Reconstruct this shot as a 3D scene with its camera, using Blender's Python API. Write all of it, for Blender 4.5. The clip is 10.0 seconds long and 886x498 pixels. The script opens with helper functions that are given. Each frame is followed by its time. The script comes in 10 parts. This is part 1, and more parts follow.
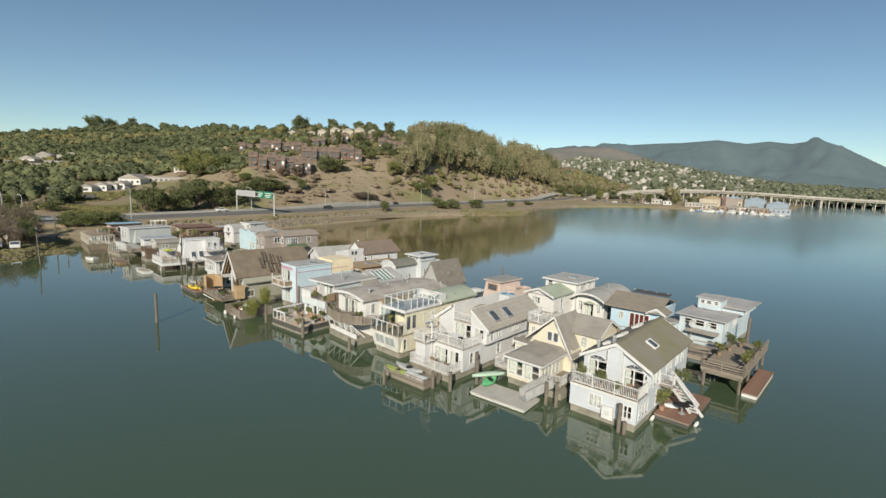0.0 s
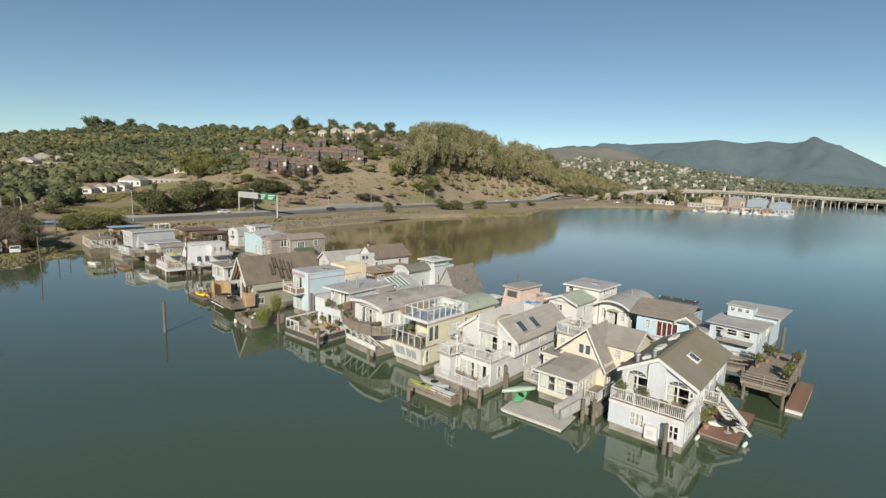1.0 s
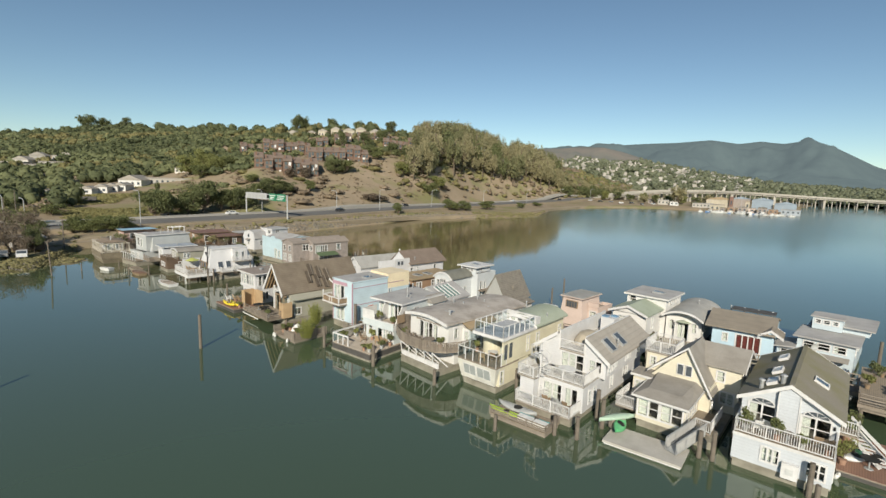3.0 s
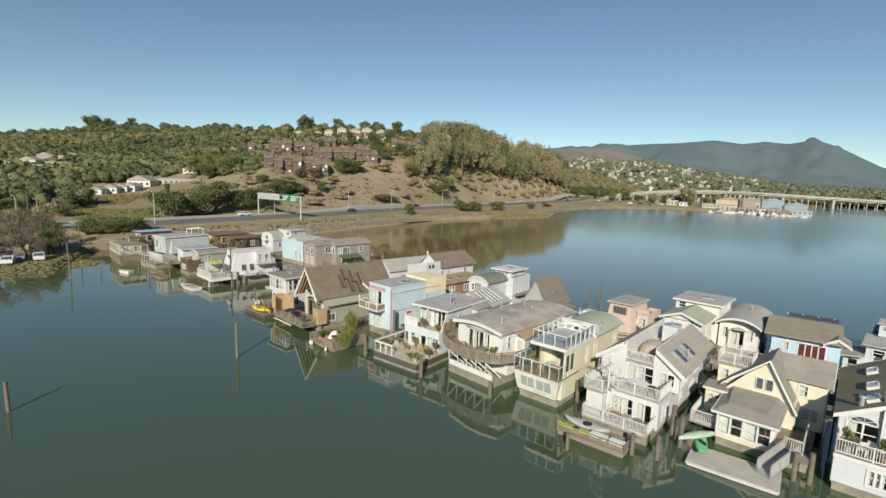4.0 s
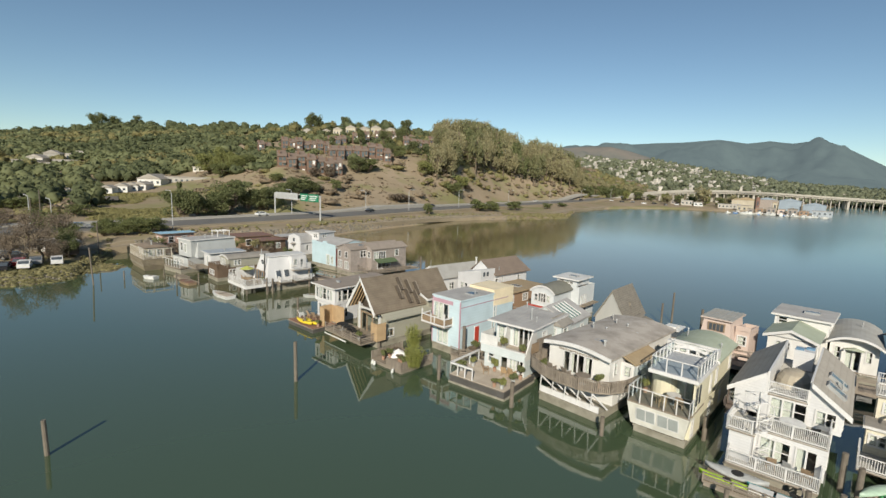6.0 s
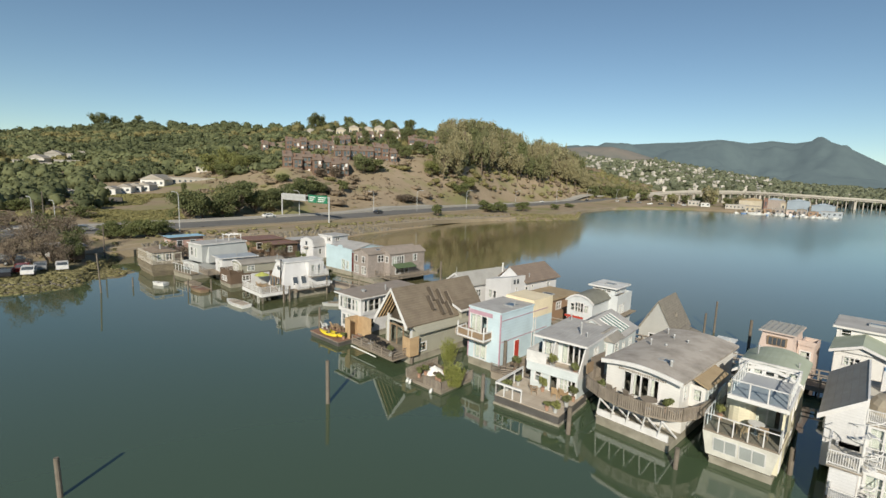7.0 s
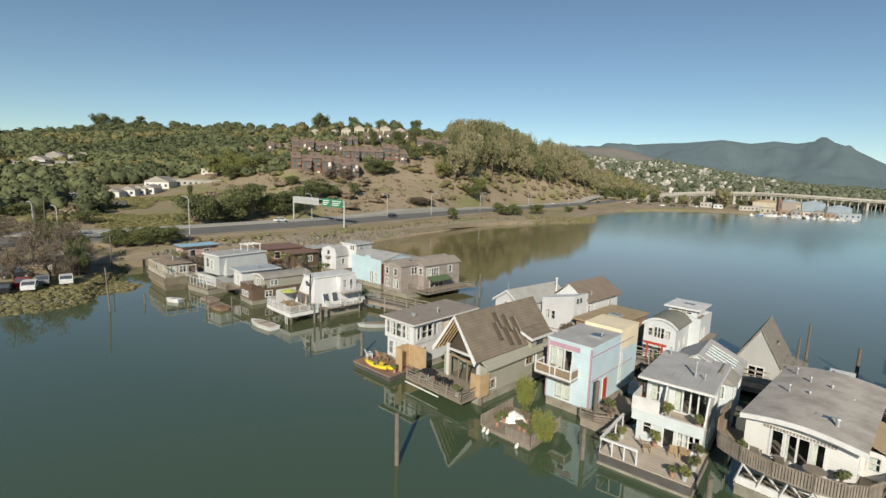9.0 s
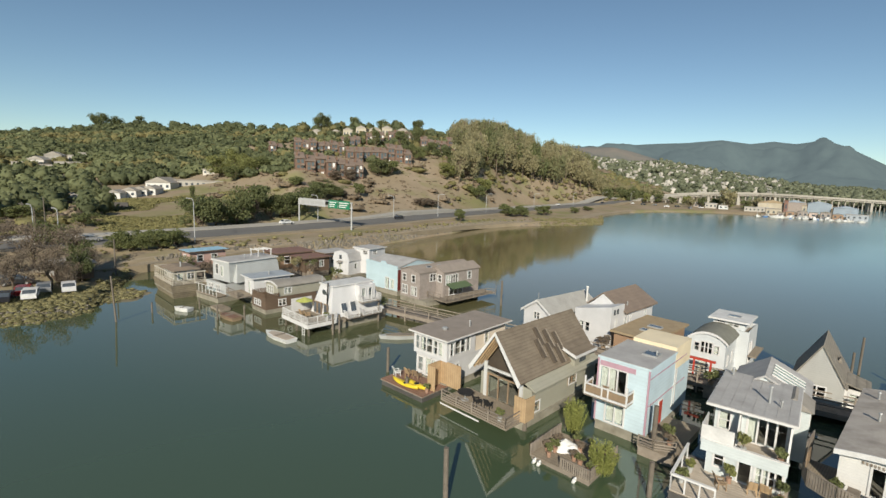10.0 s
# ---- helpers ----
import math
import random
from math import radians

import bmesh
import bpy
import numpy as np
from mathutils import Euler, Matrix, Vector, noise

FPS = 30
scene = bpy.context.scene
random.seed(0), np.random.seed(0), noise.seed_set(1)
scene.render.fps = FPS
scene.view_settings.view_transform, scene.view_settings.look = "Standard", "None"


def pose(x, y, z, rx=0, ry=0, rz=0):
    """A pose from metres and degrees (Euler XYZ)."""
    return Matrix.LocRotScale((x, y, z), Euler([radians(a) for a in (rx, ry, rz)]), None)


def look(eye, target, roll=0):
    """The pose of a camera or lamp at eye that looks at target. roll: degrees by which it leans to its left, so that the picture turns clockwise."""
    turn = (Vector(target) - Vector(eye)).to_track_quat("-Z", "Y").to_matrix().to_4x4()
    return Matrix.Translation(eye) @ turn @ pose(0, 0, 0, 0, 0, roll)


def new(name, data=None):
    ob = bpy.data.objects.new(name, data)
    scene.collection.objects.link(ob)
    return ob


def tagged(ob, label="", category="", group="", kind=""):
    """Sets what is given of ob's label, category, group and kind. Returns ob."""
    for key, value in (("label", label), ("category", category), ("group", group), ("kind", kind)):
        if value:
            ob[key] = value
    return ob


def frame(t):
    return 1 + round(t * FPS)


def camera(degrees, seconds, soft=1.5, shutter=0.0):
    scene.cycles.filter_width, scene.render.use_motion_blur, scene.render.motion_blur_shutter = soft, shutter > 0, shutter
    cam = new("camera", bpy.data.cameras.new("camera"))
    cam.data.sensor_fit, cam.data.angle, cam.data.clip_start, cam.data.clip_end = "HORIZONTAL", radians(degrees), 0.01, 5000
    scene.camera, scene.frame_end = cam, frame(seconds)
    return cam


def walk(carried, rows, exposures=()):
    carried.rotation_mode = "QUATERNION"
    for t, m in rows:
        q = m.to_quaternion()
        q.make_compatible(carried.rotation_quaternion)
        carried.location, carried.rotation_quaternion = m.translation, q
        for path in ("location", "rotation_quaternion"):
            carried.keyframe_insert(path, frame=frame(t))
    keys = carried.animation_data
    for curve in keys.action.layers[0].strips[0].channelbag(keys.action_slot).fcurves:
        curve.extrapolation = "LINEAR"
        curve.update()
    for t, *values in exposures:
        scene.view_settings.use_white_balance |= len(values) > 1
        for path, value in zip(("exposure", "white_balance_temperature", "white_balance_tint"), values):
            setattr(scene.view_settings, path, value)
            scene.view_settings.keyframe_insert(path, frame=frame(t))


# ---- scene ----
cam = camera(84.73, 10.0, soft=1.5)
PATH = [
    (0, look((8.203, -10.560, 18.824), (3.337, 38.679, 11.624), 1.926)),
    (0.5, look((6.894, -9.515, 19.002), (2.129, 39.738, 11.828), 1.848)),
    (1, look((5.436, -8.449, 19.141), (0.703, 40.805, 11.957), 1.823)),
    (1.5, look((3.811, -7.372, 19.228), (-0.816, 41.894, 12.059), 1.804)),
    (2, look((2.042, -6.347, 19.208), (-2.348, 42.943, 12.055), 1.815)),
    (2.5, look((-0.019, -5.363, 19.115), (-4.150, 43.947, 11.935), 1.900)),
    (4, look((-7.342, -2.286, 18.954), (-11.719, 47.005, 11.800), 1.865)),
    (4.5, look((-9.636, -1.241, 18.880), (-14.077, 48.040, 11.694), 1.963)),
    (5, look((-11.622, 0.056, 18.837), (-16.110, 49.329, 11.625), 2.075)),
    (5.5, look((-13.570, 1.501, 18.820), (-18.093, 50.763, 11.556), 2.047)),
    (7, look((-19.754, 6.516, 18.981), (-24.336, 55.772, 11.714), 1.990)),
    (7.5, look((-21.694, 8.238, 19.095), (-26.248, 57.504, 11.872), 1.973)),
    (8, look((-23.519, 10.016, 19.161), (-28.131, 59.280, 11.968), 1.982)),
    (8.5, look((-25.218, 11.800, 19.274), (-29.829, 61.062, 12.068), 1.988)),
    (9, look((-26.947, 13.535, 19.430), (-31.559, 62.796, 12.213), 1.948)),
    (9.5, look((-28.738, 15.158, 19.570), (-33.314, 64.422, 12.352), 1.996)),
    (10, look((-30.644, 16.754, 19.701), (-35.144, 66.027, 12.494), 1.972)),
]
walk(cam, PATH, ((0.0, 0.32, 7450, 6), (10.0, 0.32, 7450, 6)))
# ---------------------------------------------------------------- world, sun
SUN_EL, SUN_AZ = radians(28), radians(184)          # azimuth clockwise from +y
world = bpy.data.worlds.new("world")
scene.world = world
world.use_nodes = True
wn = world.node_tree.nodes
sky = wn.new("ShaderNodeTexSky")
sky.sky_type, sky.sun_disc = "NISHITA", False
sky.sun_elevation, sky.sun_rotation = SUN_EL, SUN_AZ
sky.altitude, sky.air_density, sky.dust_density, sky.ozone_density = 100, 0.78, 0.03, 3.3
wn["Background"].inputs["Strength"].default_value = 0.088
sky_tint = wn.new("ShaderNodeMix")                     # tint that takes some red and blue out of the sky
sky_tint.data_type, sky_tint.blend_type = "RGBA", "MULTIPLY"
sky_tint.inputs["Factor"].default_value, sky_tint.inputs["B"].default_value = 1.0, (0.94, 0.985, 0.955, 1)
world.node_tree.links.new(sky.outputs[0], sky_tint.inputs["A"])
world.node_tree.links.new(sky_tint.outputs["Result"], wn["Background"].inputs["Color"])
sun = new("sun", bpy.data.lights.new("sun", "SUN"))
sun.data.energy, sun.data.angle, sun.data.color = 4.45, radians(0.5), (1.0, 0.963, 0.928)
sd = Vector((math.sin(SUN_AZ) * math.cos(SUN_EL), math.cos(SUN_AZ) * math.cos(SUN_EL), math.sin(SUN_EL)))
sun.matrix_world = look(sd * 200, (0, 0, 0))
scene.view_settings.exposure = 0.0

# ---------------------------------------------------------------- materials


def surf(name, c1, c2=None, scale=0.6, rough=0.7, bump=0.2, fine=14.0, metal=0.0, bands=None, band_axis="Z", band_depth=0.4,
         island=0.0, spec=0.4, stain=0.26):
    """A surface with stains at one scale, grain at another and, if bands is given, laps or boards that wide."""
    m = bpy.data.materials.new(name)
    m.use_nodes = True
    n, l = m.node_tree.nodes, m.node_tree.links
    b = n["Principled BSDF"]
    c2 = c2 or tuple(v * 0.72 for v in c1)
    co = n.new("ShaderNodeTexCoord")
    big, small = n.new("ShaderNodeTexNoise"), n.new("ShaderNodeTexNoise")
    for t, sc, de in ((big, scale, 5), (small, fine, 4)):
        t.inputs["Scale"].default_value, t.inputs["Detail"].default_value = sc, de
        t.inputs["Roughness"].default_value = 0.62
        l.new(co.outputs["Object"], t.inputs["Vector"])
    ramp = n.new("ShaderNodeMapRange")
    ramp.inputs["From Min"].default_value, ramp.inputs["From Max"].default_value = 0.5 - stain / 2, 0.5 + stain / 2 + 0.12
    l.new(big.outputs["Fac"], ramp.inputs["Value"])
    mix = n.new("ShaderNodeMix")
    mix.data_type = "RGBA"
    mix.inputs["A"].default_value, mix.inputs["B"].default_value = (*c1, 1), (*c2, 1)
    l.new(ramp.outputs[0], mix.inputs["Factor"])
    grain = n.new("ShaderNodeMix")
    grain.data_type, grain.blend_type = "RGBA", "MULTIPLY"
    gr = n.new("ShaderNodeMapRange")
    gr.inputs["To Min"].default_value, gr.inputs["To Max"].default_value = 0.78, 1.12
    l.new(small.outputs["Fac"], gr.inputs["Value"])
    grain.inputs["Factor"].default_value = 1.0
    l.new(mix.outputs["Result"], grain.inputs["A"])
    l.new(gr.outputs[0], grain.inputs["B"])
    out, height = grain.outputs["Result"], small.outputs["Fac"]
    if island:
        geo, oi, add = n.new("ShaderNodeNewGeometry"), n.new("ShaderNodeObjectInfo"), n.new("ShaderNodeMath")
        l.new(geo.outputs["Random Per Island"], add.inputs[0])
        l.new(oi.outputs["Random"], add.inputs[1])
        fr = n.new("ShaderNodeMath")
        fr.operation = "FRACT"
        l.new(add.outputs[0], fr.inputs[0])
        mr = n.new("ShaderNodeMapRange")
        mr.inputs["To Min"].default_value, mr.inputs["To Max"].default_value = 1 - island, 1 + island
        l.new(fr.outputs[0], mr.inputs["Value"])
        mul = n.new("ShaderNodeMix")
        mul.data_type, mul.blend_type = "RGBA", "MULTIPLY"
        mul.inputs["Factor"].default_value = 1.0
        l.new(out, mul.inputs["A"])
        l.new(mr.outputs[0], mul.inputs["B"])
        out = mul.outputs["Result"]
    if bands:
        w = n.new("ShaderNodeTexWave")
        w.wave_type, w.bands_direction, w.wave_profile = "BANDS", band_axis, "SAW"
        w.inputs["Scale"].default_value = 0.31416 / bands
        l.new(co.outputs["Object"], w.inputs["Vector"])
        pw = n.new("ShaderNodeMath")
        pw.operation = "POWER"
        pw.inputs[1].default_value = 5
        l.new(w.outputs["Fac"], pw.inputs[0])
        dark = n.new("ShaderNodeMapRange")
        dark.inputs["To Min"].default_value, dark.inputs["To Max"].default_value = 1.0, 1 - band_depth
        l.new(pw.outputs[0], dark.inputs["Value"])
        mul = n.new("ShaderNodeMix")
        mul.data_type, mul.blend_type = "RGBA", "MULTIPLY"
        mul.inputs["Factor"].default_value = 1.0
        l.new(out, mul.inputs["A"])
        l.new(dark.outputs[0], mul.inputs["B"])
        out = mul.outputs["Result"]
        ad = n.new("ShaderNodeMath")
        ad.operation = "SUBTRACT"
        l.new(small.outputs["Fac"], ad.inputs[0])
        l.new(pw.outputs[0], ad.inputs[1])
        height = ad.outputs[0]
    l.new(out, b.inputs["Base Color"])
    b.inputs["Roughness"].default_value, b.inputs["Metallic"].default_value = rough, metal
    b.inputs["Specular IOR Level"].default_value = spec
    if bump:
        bp = n.new("ShaderNodeBump")
        bp.inputs["Strength"].default_value, bp.inputs["Distance"].default_value = bump, 0.03
        l.new(height, bp.inputs["Height"])
        l.new(bp.outputs[0], b.inputs["Normal"])
    return m


def siding(name, c, lap=0.2, **k):
    return surf(name, c, tuple(v * 0.84 for v in c), scale=0.5, rough=0.6, bump=0.25, bands=lap, band_depth=0.11, **k)


def leafy(name, c1, c2, scale=0.25, island=0.32):
    """Leaves that let some light through, each spray with a tone of its own."""
    m = surf(name, c1, c2, scale=scale, rough=0.65, bump=0, fine=3.0, island=island, spec=0.15)
    n, l = m.node_tree.nodes, m.node_tree.links
    b = n["Principled BSDF"]
    tr, mx = n.new("ShaderNodeBsdfTranslucent"), n.new("ShaderNodeMixShader")
    l.new(b.inputs["Base Color"].links[0].from_socket, tr.inputs["Color"])
    mx.inputs[0].default_value = 0.35
    l.new(b.outputs[0], mx.inputs[1])
    l.new(tr.outputs[0], mx.inputs[2])
    l.new(mx.outputs[0], n["Material Output"].inputs["Surface"])
    return m


def glassy(name, tint=(0.9, 0.95, 0.95)):
    """A thin pane: mostly clear, with the mirror reflection of real glass."""
    m = bpy.data.materials.new(name)
    m.use_nodes = True
    n, l = m.node_tree.nodes, m.node_tree.links
    n.remove(n["Principled BSDF"])
    tr, gl, mx, lw = n.new("ShaderNodeBsdfTransparent"), n.new("ShaderNodeBsdfGlossy"), n.new("ShaderNodeMixShader"), n.new("ShaderNodeLayerWeight")
    pw, fr = n.new("ShaderNodeMath"), n.new("ShaderNodeMapRange")
    pw.operation, pw.inputs[1].default_value = "POWER", 4.0
    lw.inputs["Blend"].default_value = 0.5
    l.new(lw.outputs["Facing"], pw.inputs[0])
    l.new(pw.outputs[0], fr.inputs["Value"])
    fr.inputs["To Min"].default_value, fr.inputs["To Max"].default_value = 0.05, 0.85
    tr.inputs[0].default_value = (*tint, 1)
    gl.inputs["Roughness"].default_value = 0.02
    l.new(fr.outputs[0], mx.inputs[0])
    l.new(tr.outputs[0], mx.inputs[1])
    l.new(gl.outputs[0], mx.inputs[2])
    l.new(mx.outputs[0], n["Material Output"].inputs["Surface"])
    return m


M = {}
M["white"] = siding("white_siding", (0.60, 0.60, 0.605))
M["whitetrim"] = surf("white_trim", (0.65, 0.645, 0.64), (0.55, 0.54, 0.52), 1.5, 0.5, 0.1)
M["offwhite"] = siding("offwhite_siding", (0.68, 0.67, 0.645))
M["cream"] = siding("cream_siding", (0.68, 0.635, 0.51))
M["yellow"] = siding("yellow_siding", (0.68, 0.635, 0.48))
M["mint"] = siding("pale_grey_blue_siding", (0.55, 0.60, 0.605))
M["paleblue"] = siding("pale_blue_siding", (0.52, 0.645, 0.70), 0.3)
M["blue"] = siding("blue_siding", (0.46, 0.62, 0.72))
M["greyblue"] = siding("grey_blue_siding", (0.52, 0.60, 0.64))
M["aqua"] = siding("aqua_siding", (0.48, 0.62, 0.67))
M["tentgrey"] = siding("grey_boards", (0.42, 0.42, 0.395))
M["roofred"] = surf("red_brown_shingle", (0.225, 0.175, 0.14), (0.175, 0.135, 0.11), 0.8, 0.9, 0.4, 9, bands=0.25, band_depth=0.12)
M["shakeshade"] = surf("shaded_wood_strip", (0.10, 0.08, 0.062), (0.07, 0.055, 0.042), 1.5, 0.9, 0.4)
M["palewood"] = surf("pale_weathered_wood", (0.50, 0.46, 0.39), (0.36, 0.32, 0.26), 1.2, 0.9, 0.3)
M["roofbrown2"] = surf("weathered_brown_roof", (0.30, 0.255, 0.22), (0.235, 0.20, 0.17), 0.8, 0.9, 0.4, 9)
M["lightgrey"] = siding("light_grey_siding", (0.58, 0.59, 0.58))
M["pink"] = siding("pink_siding", (0.60, 0.48, 0.42))
M["peach"] = siding("peach_stucco", (0.80, 0.68, 0.48))
M["brownwall"] = siding("brown_siding", (0.33, 0.215, 0.14))
M["oliveg"] = siding("olive_grey_siding", (0.34, 0.33, 0.27))
M["greyshingle"] = surf("grey_shingle_wall", (0.35, 0.305, 0.275), (0.25, 0.215, 0.195), 1.5, 0.85, 0.5, 9, bands=0.16, band_depth=0.3)
M["tanwood"] = surf("tan_board_wall", (0.47, 0.335, 0.20), (0.36, 0.24, 0.135), 1.2, 0.6, 0.3, bands=0.25, band_axis="X", band_depth=0.35)
M["shake"] = surf("shake_roof", (0.215, 0.175, 0.132), (0.15, 0.12, 0.09), 0.9, 0.9, 0.9, 7, bands=0.22, band_depth=0.22)
M["roofgrey"] = surf("grey_roof_felt", (0.30, 0.28, 0.25), (0.22, 0.20, 0.175), 0.7, 0.9, 0.3, 10)
M["roofdark"] = surf("dark_roof_shingle", (0.22, 0.20, 0.165), (0.18, 0.17, 0.085), 0.35, 0.9, 0.4, 9)
M["roofbrown"] = surf("brown_roof_shingle", (0.27, 0.235, 0.19), (0.22, 0.19, 0.155), 0.8, 0.9, 0.4, 9, bands=0.25, band_depth=0.12)
M["rooflight"] = surf("pale_roof_felt", (0.42, 0.41, 0.40), (0.31, 0.30, 0.29), 0.6, 0.85, 0.2, 8)
M["roofgreen"] = surf("green_roof_felt", (0.36, 0.40, 0.32), (0.29, 0.33, 0.25), 0.6, 0.85, 0.3, 8)
M["roofstone"] = surf("tar_gravel_roof", (0.43, 0.39, 0.35), (0.28, 0.25, 0.22), 0.6, 0.95, 0.4, 12, stain=0.16)
M["concrete"] = surf("concrete_hull", (0.30, 0.28, 0.23), (0.16, 0.145, 0.11), 1.0, 0.85, 0.4, 8)
M["darkhull"] = surf("dark_hull", (0.09, 0.085, 0.08), (0.06, 0.055, 0.05), 0.8, 0.7, 0.3)
M["deckwood"] = surf("weathered_deck", (0.30, 0.25, 0.19), (0.20, 0.165, 0.125), 1.0, 0.85, 0.4, bands=0.14, band_axis="X", band_depth=0.5)
M["redwood"] = surf("redwood_deck", (0.27, 0.155, 0.11), (0.20, 0.115, 0.085), 1.0, 0.8, 0.4, bands=0.14, band_axis="X", band_depth=0.5)
M["greywood"] = surf("grey_weathered_wood", (0.27, 0.23, 0.19), (0.18, 0.15, 0.12), 1.4, 0.9, 0.5, 12, island=0.15)
M["pile"] = surf("pile_wood", (0.175, 0.148, 0.12), (0.10, 0.085, 0.068), 1.6, 0.9, 0.7, 10)
M["bluedeck"] = surf("blue_grey_deck", (0.38, 0.40, 0.425), (0.30, 0.315, 0.335), 0.7, 0.7, 0.1)
M["floatgrey"] = surf("grey_float_deck", (0.47, 0.45, 0.41), (0.36, 0.34, 0.30), 0.7, 0.85, 0.2)
# room surfaces, with the dimness behind the panes put into their colour
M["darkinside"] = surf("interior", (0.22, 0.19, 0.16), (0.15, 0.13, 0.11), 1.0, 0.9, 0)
M["curtain"] = surf("curtain", (0.70, 0.67, 0.60), None, 3, 0.9, 0.1)
M["gableshade"] = surf("gable_shade", (0.085, 0.068, 0.052), (0.06, 0.05, 0.04), 1.0, 0.5, 0)
M["glass"] = glassy("window_glass")
M["railglass"] = glassy("rail_glass", (0.90, 0.95, 0.97))
M["metal"] = surf("galvanised_metal", (0.42, 0.43, 0.43), None, 2, 0.6, 0.1, metal=0.4)
M["red"] = surf("red_paint", (0.48, 0.06, 0.04), None, 2, 0.5, 0.1)
M["mauve"] = surf("mauve_paint", (0.48, 0.30, 0.36), None, 2, 0.6, 0.1)
M["brownpanel"] = surf("brown_panel", (0.28, 0.20, 0.13), None, 1.5, 0.7, 0.2)
M["kyellow"] = surf("yellow_plastic", (0.80, 0.60, 0.05), None, 2, 0.35, 0)
M["kgreen"] = surf("lime_plastic", (0.42, 0.62, 0.06), None, 2, 0.35, 0)
M["kgreen2"] = surf("green_plastic", (0.12, 0.50, 0.22), None, 2, 0.35, 0)
M["kteal"] = surf("teal_plastic", (0.06, 0.38, 0.40), None, 2, 0.4, 0)
M["kwhite"] = surf("white_plastic", (0.72, 0.72, 0.70), None, 2, 0.4, 0)
M["kgrey"] = surf("grey_rubber", (0.42, 0.43, 0.42), None, 2, 0.5, 0)
M["tarp"] = surf("white_tarp", (0.78, 0.77, 0.74), None, 2.5, 0.6, 0.6, 3)
M["kblue"] = surf("blue_tarp", (0.05, 0.22, 0.55), None, 2.5, 0.6, 0.4, 3)
M["black"] = surf("black_rubber", (0.02, 0.02, 0.02), None, 2, 0.7, 0.1)
M["terracotta"] = surf("terracotta", (0.36, 0.22, 0.155), None, 2, 0.8, 0.1)
M["asphalt"] = surf("asphalt", (0.165, 0.16, 0.15), (0.125, 0.12, 0.115), 0.08, 0.9, 0.2, 4)
M["dirt"] = surf("dirt_shoulder", (0.33, 0.27, 0.19), (0.24, 0.195, 0.13), 0.1, 0.95, 0.3, 2)
M["rock"] = surf("rip_rap", (0.21, 0.185, 0.15), (0.13, 0.12, 0.10), 0.5, 0.9, 0.6, 4, island=0.3)
M["signgreen"] = surf("sign_green", (0.02, 0.20, 0.11), None, 1, 0.5, 0)
M["signgrey"] = surf("sign_back", (0.45, 0.46, 0.46), None, 1, 0.5, 0)
M["leaf_oak"] = leafy("oak_leaves", (0.165, 0.185, 0.085), (0.115, 0.125, 0.06))
M["wood_mid"] = leafy("woodland_crowns", (0.195, 0.215, 0.11), (0.158, 0.172, 0.088), 0.012, 0.2)
M["wood_dark"] = leafy("dark_woodland_crowns", (0.135, 0.155, 0.08), (0.107, 0.122, 0.064), 0.02, 0.2)
M["wood_light"] = leafy("olive_woodland_crowns", (0.268, 0.245, 0.115), (0.22, 0.198, 0.094), 0.02, 0.2)
M["wood_brown"] = leafy("brown_brush", (0.315, 0.25, 0.18), (0.245, 0.195, 0.14), 0.03, 0.2)
M["leaf_meadow"] = leafy("meadow_grass_blades", (0.29, 0.265, 0.12), (0.23, 0.215, 0.10), 0.04, 0.18)
M["leaf_euc"] = leafy("eucalyptus_leaves", (0.33, 0.30, 0.175), (0.26, 0.245, 0.14), 0.03, 0.22)
M["leaf_euc2"] = leafy("green_eucalyptus_leaves", (0.215, 0.22, 0.115), (0.17, 0.175, 0.09), 0.03, 0.22)
M["leaf_light"] = leafy("light_leaves", (0.25, 0.26, 0.10), (0.19, 0.20, 0.08))
M["leaf_town"] = leafy("town_leaves", (0.215, 0.235, 0.155), (0.17, 0.19, 0.125), 0.01, 0.2)
M["leaf_dry"] = leafy("dry_twigs", (0.23, 0.185, 0.14), (0.17, 0.135, 0.105))
M["leaf_plant"] = leafy("plant_leaves", (0.18, 0.20, 0.085), (0.13, 0.145, 0.065))
M["leaf_willow"] = leafy("willow_leaves", (0.33, 0.35, 0.11), (0.25, 0.27, 0.085))
M["bark"] = surf("bark", (0.16, 0.125, 0.09), (0.09, 0.07, 0.05), 1.5, 0.9, 0.6)
M["hallwhite"] = surf("white_hall_wall", (0.66, 0.65, 0.62), (0.58, 0.57, 0.54), 0.3, 0.8, 0.1)
M["townwhite"] = surf("town_wall", (0.48, 0.455, 0.41), (0.32, 0.295, 0.26), 0.05, 0.8, 0, island=0.25)
M["tanstucco"] = surf("tan_shed_wall", (0.48, 0.43, 0.34), None, 0.3, 0.85, 0.1)
M["aptwall"] = surf("apartment_shingle", (0.185, 0.115, 0.083), (0.135, 0.085, 0.062), 0.15, 0.85, 0.2)
M["apttrim"] = surf("apartment_roof", (0.235, 0.175, 0.14), (0.18, 0.135, 0.105), 0.3, 0.85, 0.1)
M["leaf_marsh"] = leafy("marsh_leaves", (0.33, 0.295, 0.155), (0.24, 0.225, 0.11), 0.05)
M["paleroad"] = surf("pale_concrete_road", (0.40, 0.38, 0.34), (0.32, 0.30, 0.27), 0.1, 0.9, 0.1, 4)
M["concrete2"] = surf("pale_concrete", (0.40, 0.375, 0.33), (0.33, 0.31, 0.275), 0.1, 0.85, 0.1, 3)
M["meshgrey"] = surf("rail_mesh", (0.40, 0.40, 0.39), None, 2, 0.6, 0)
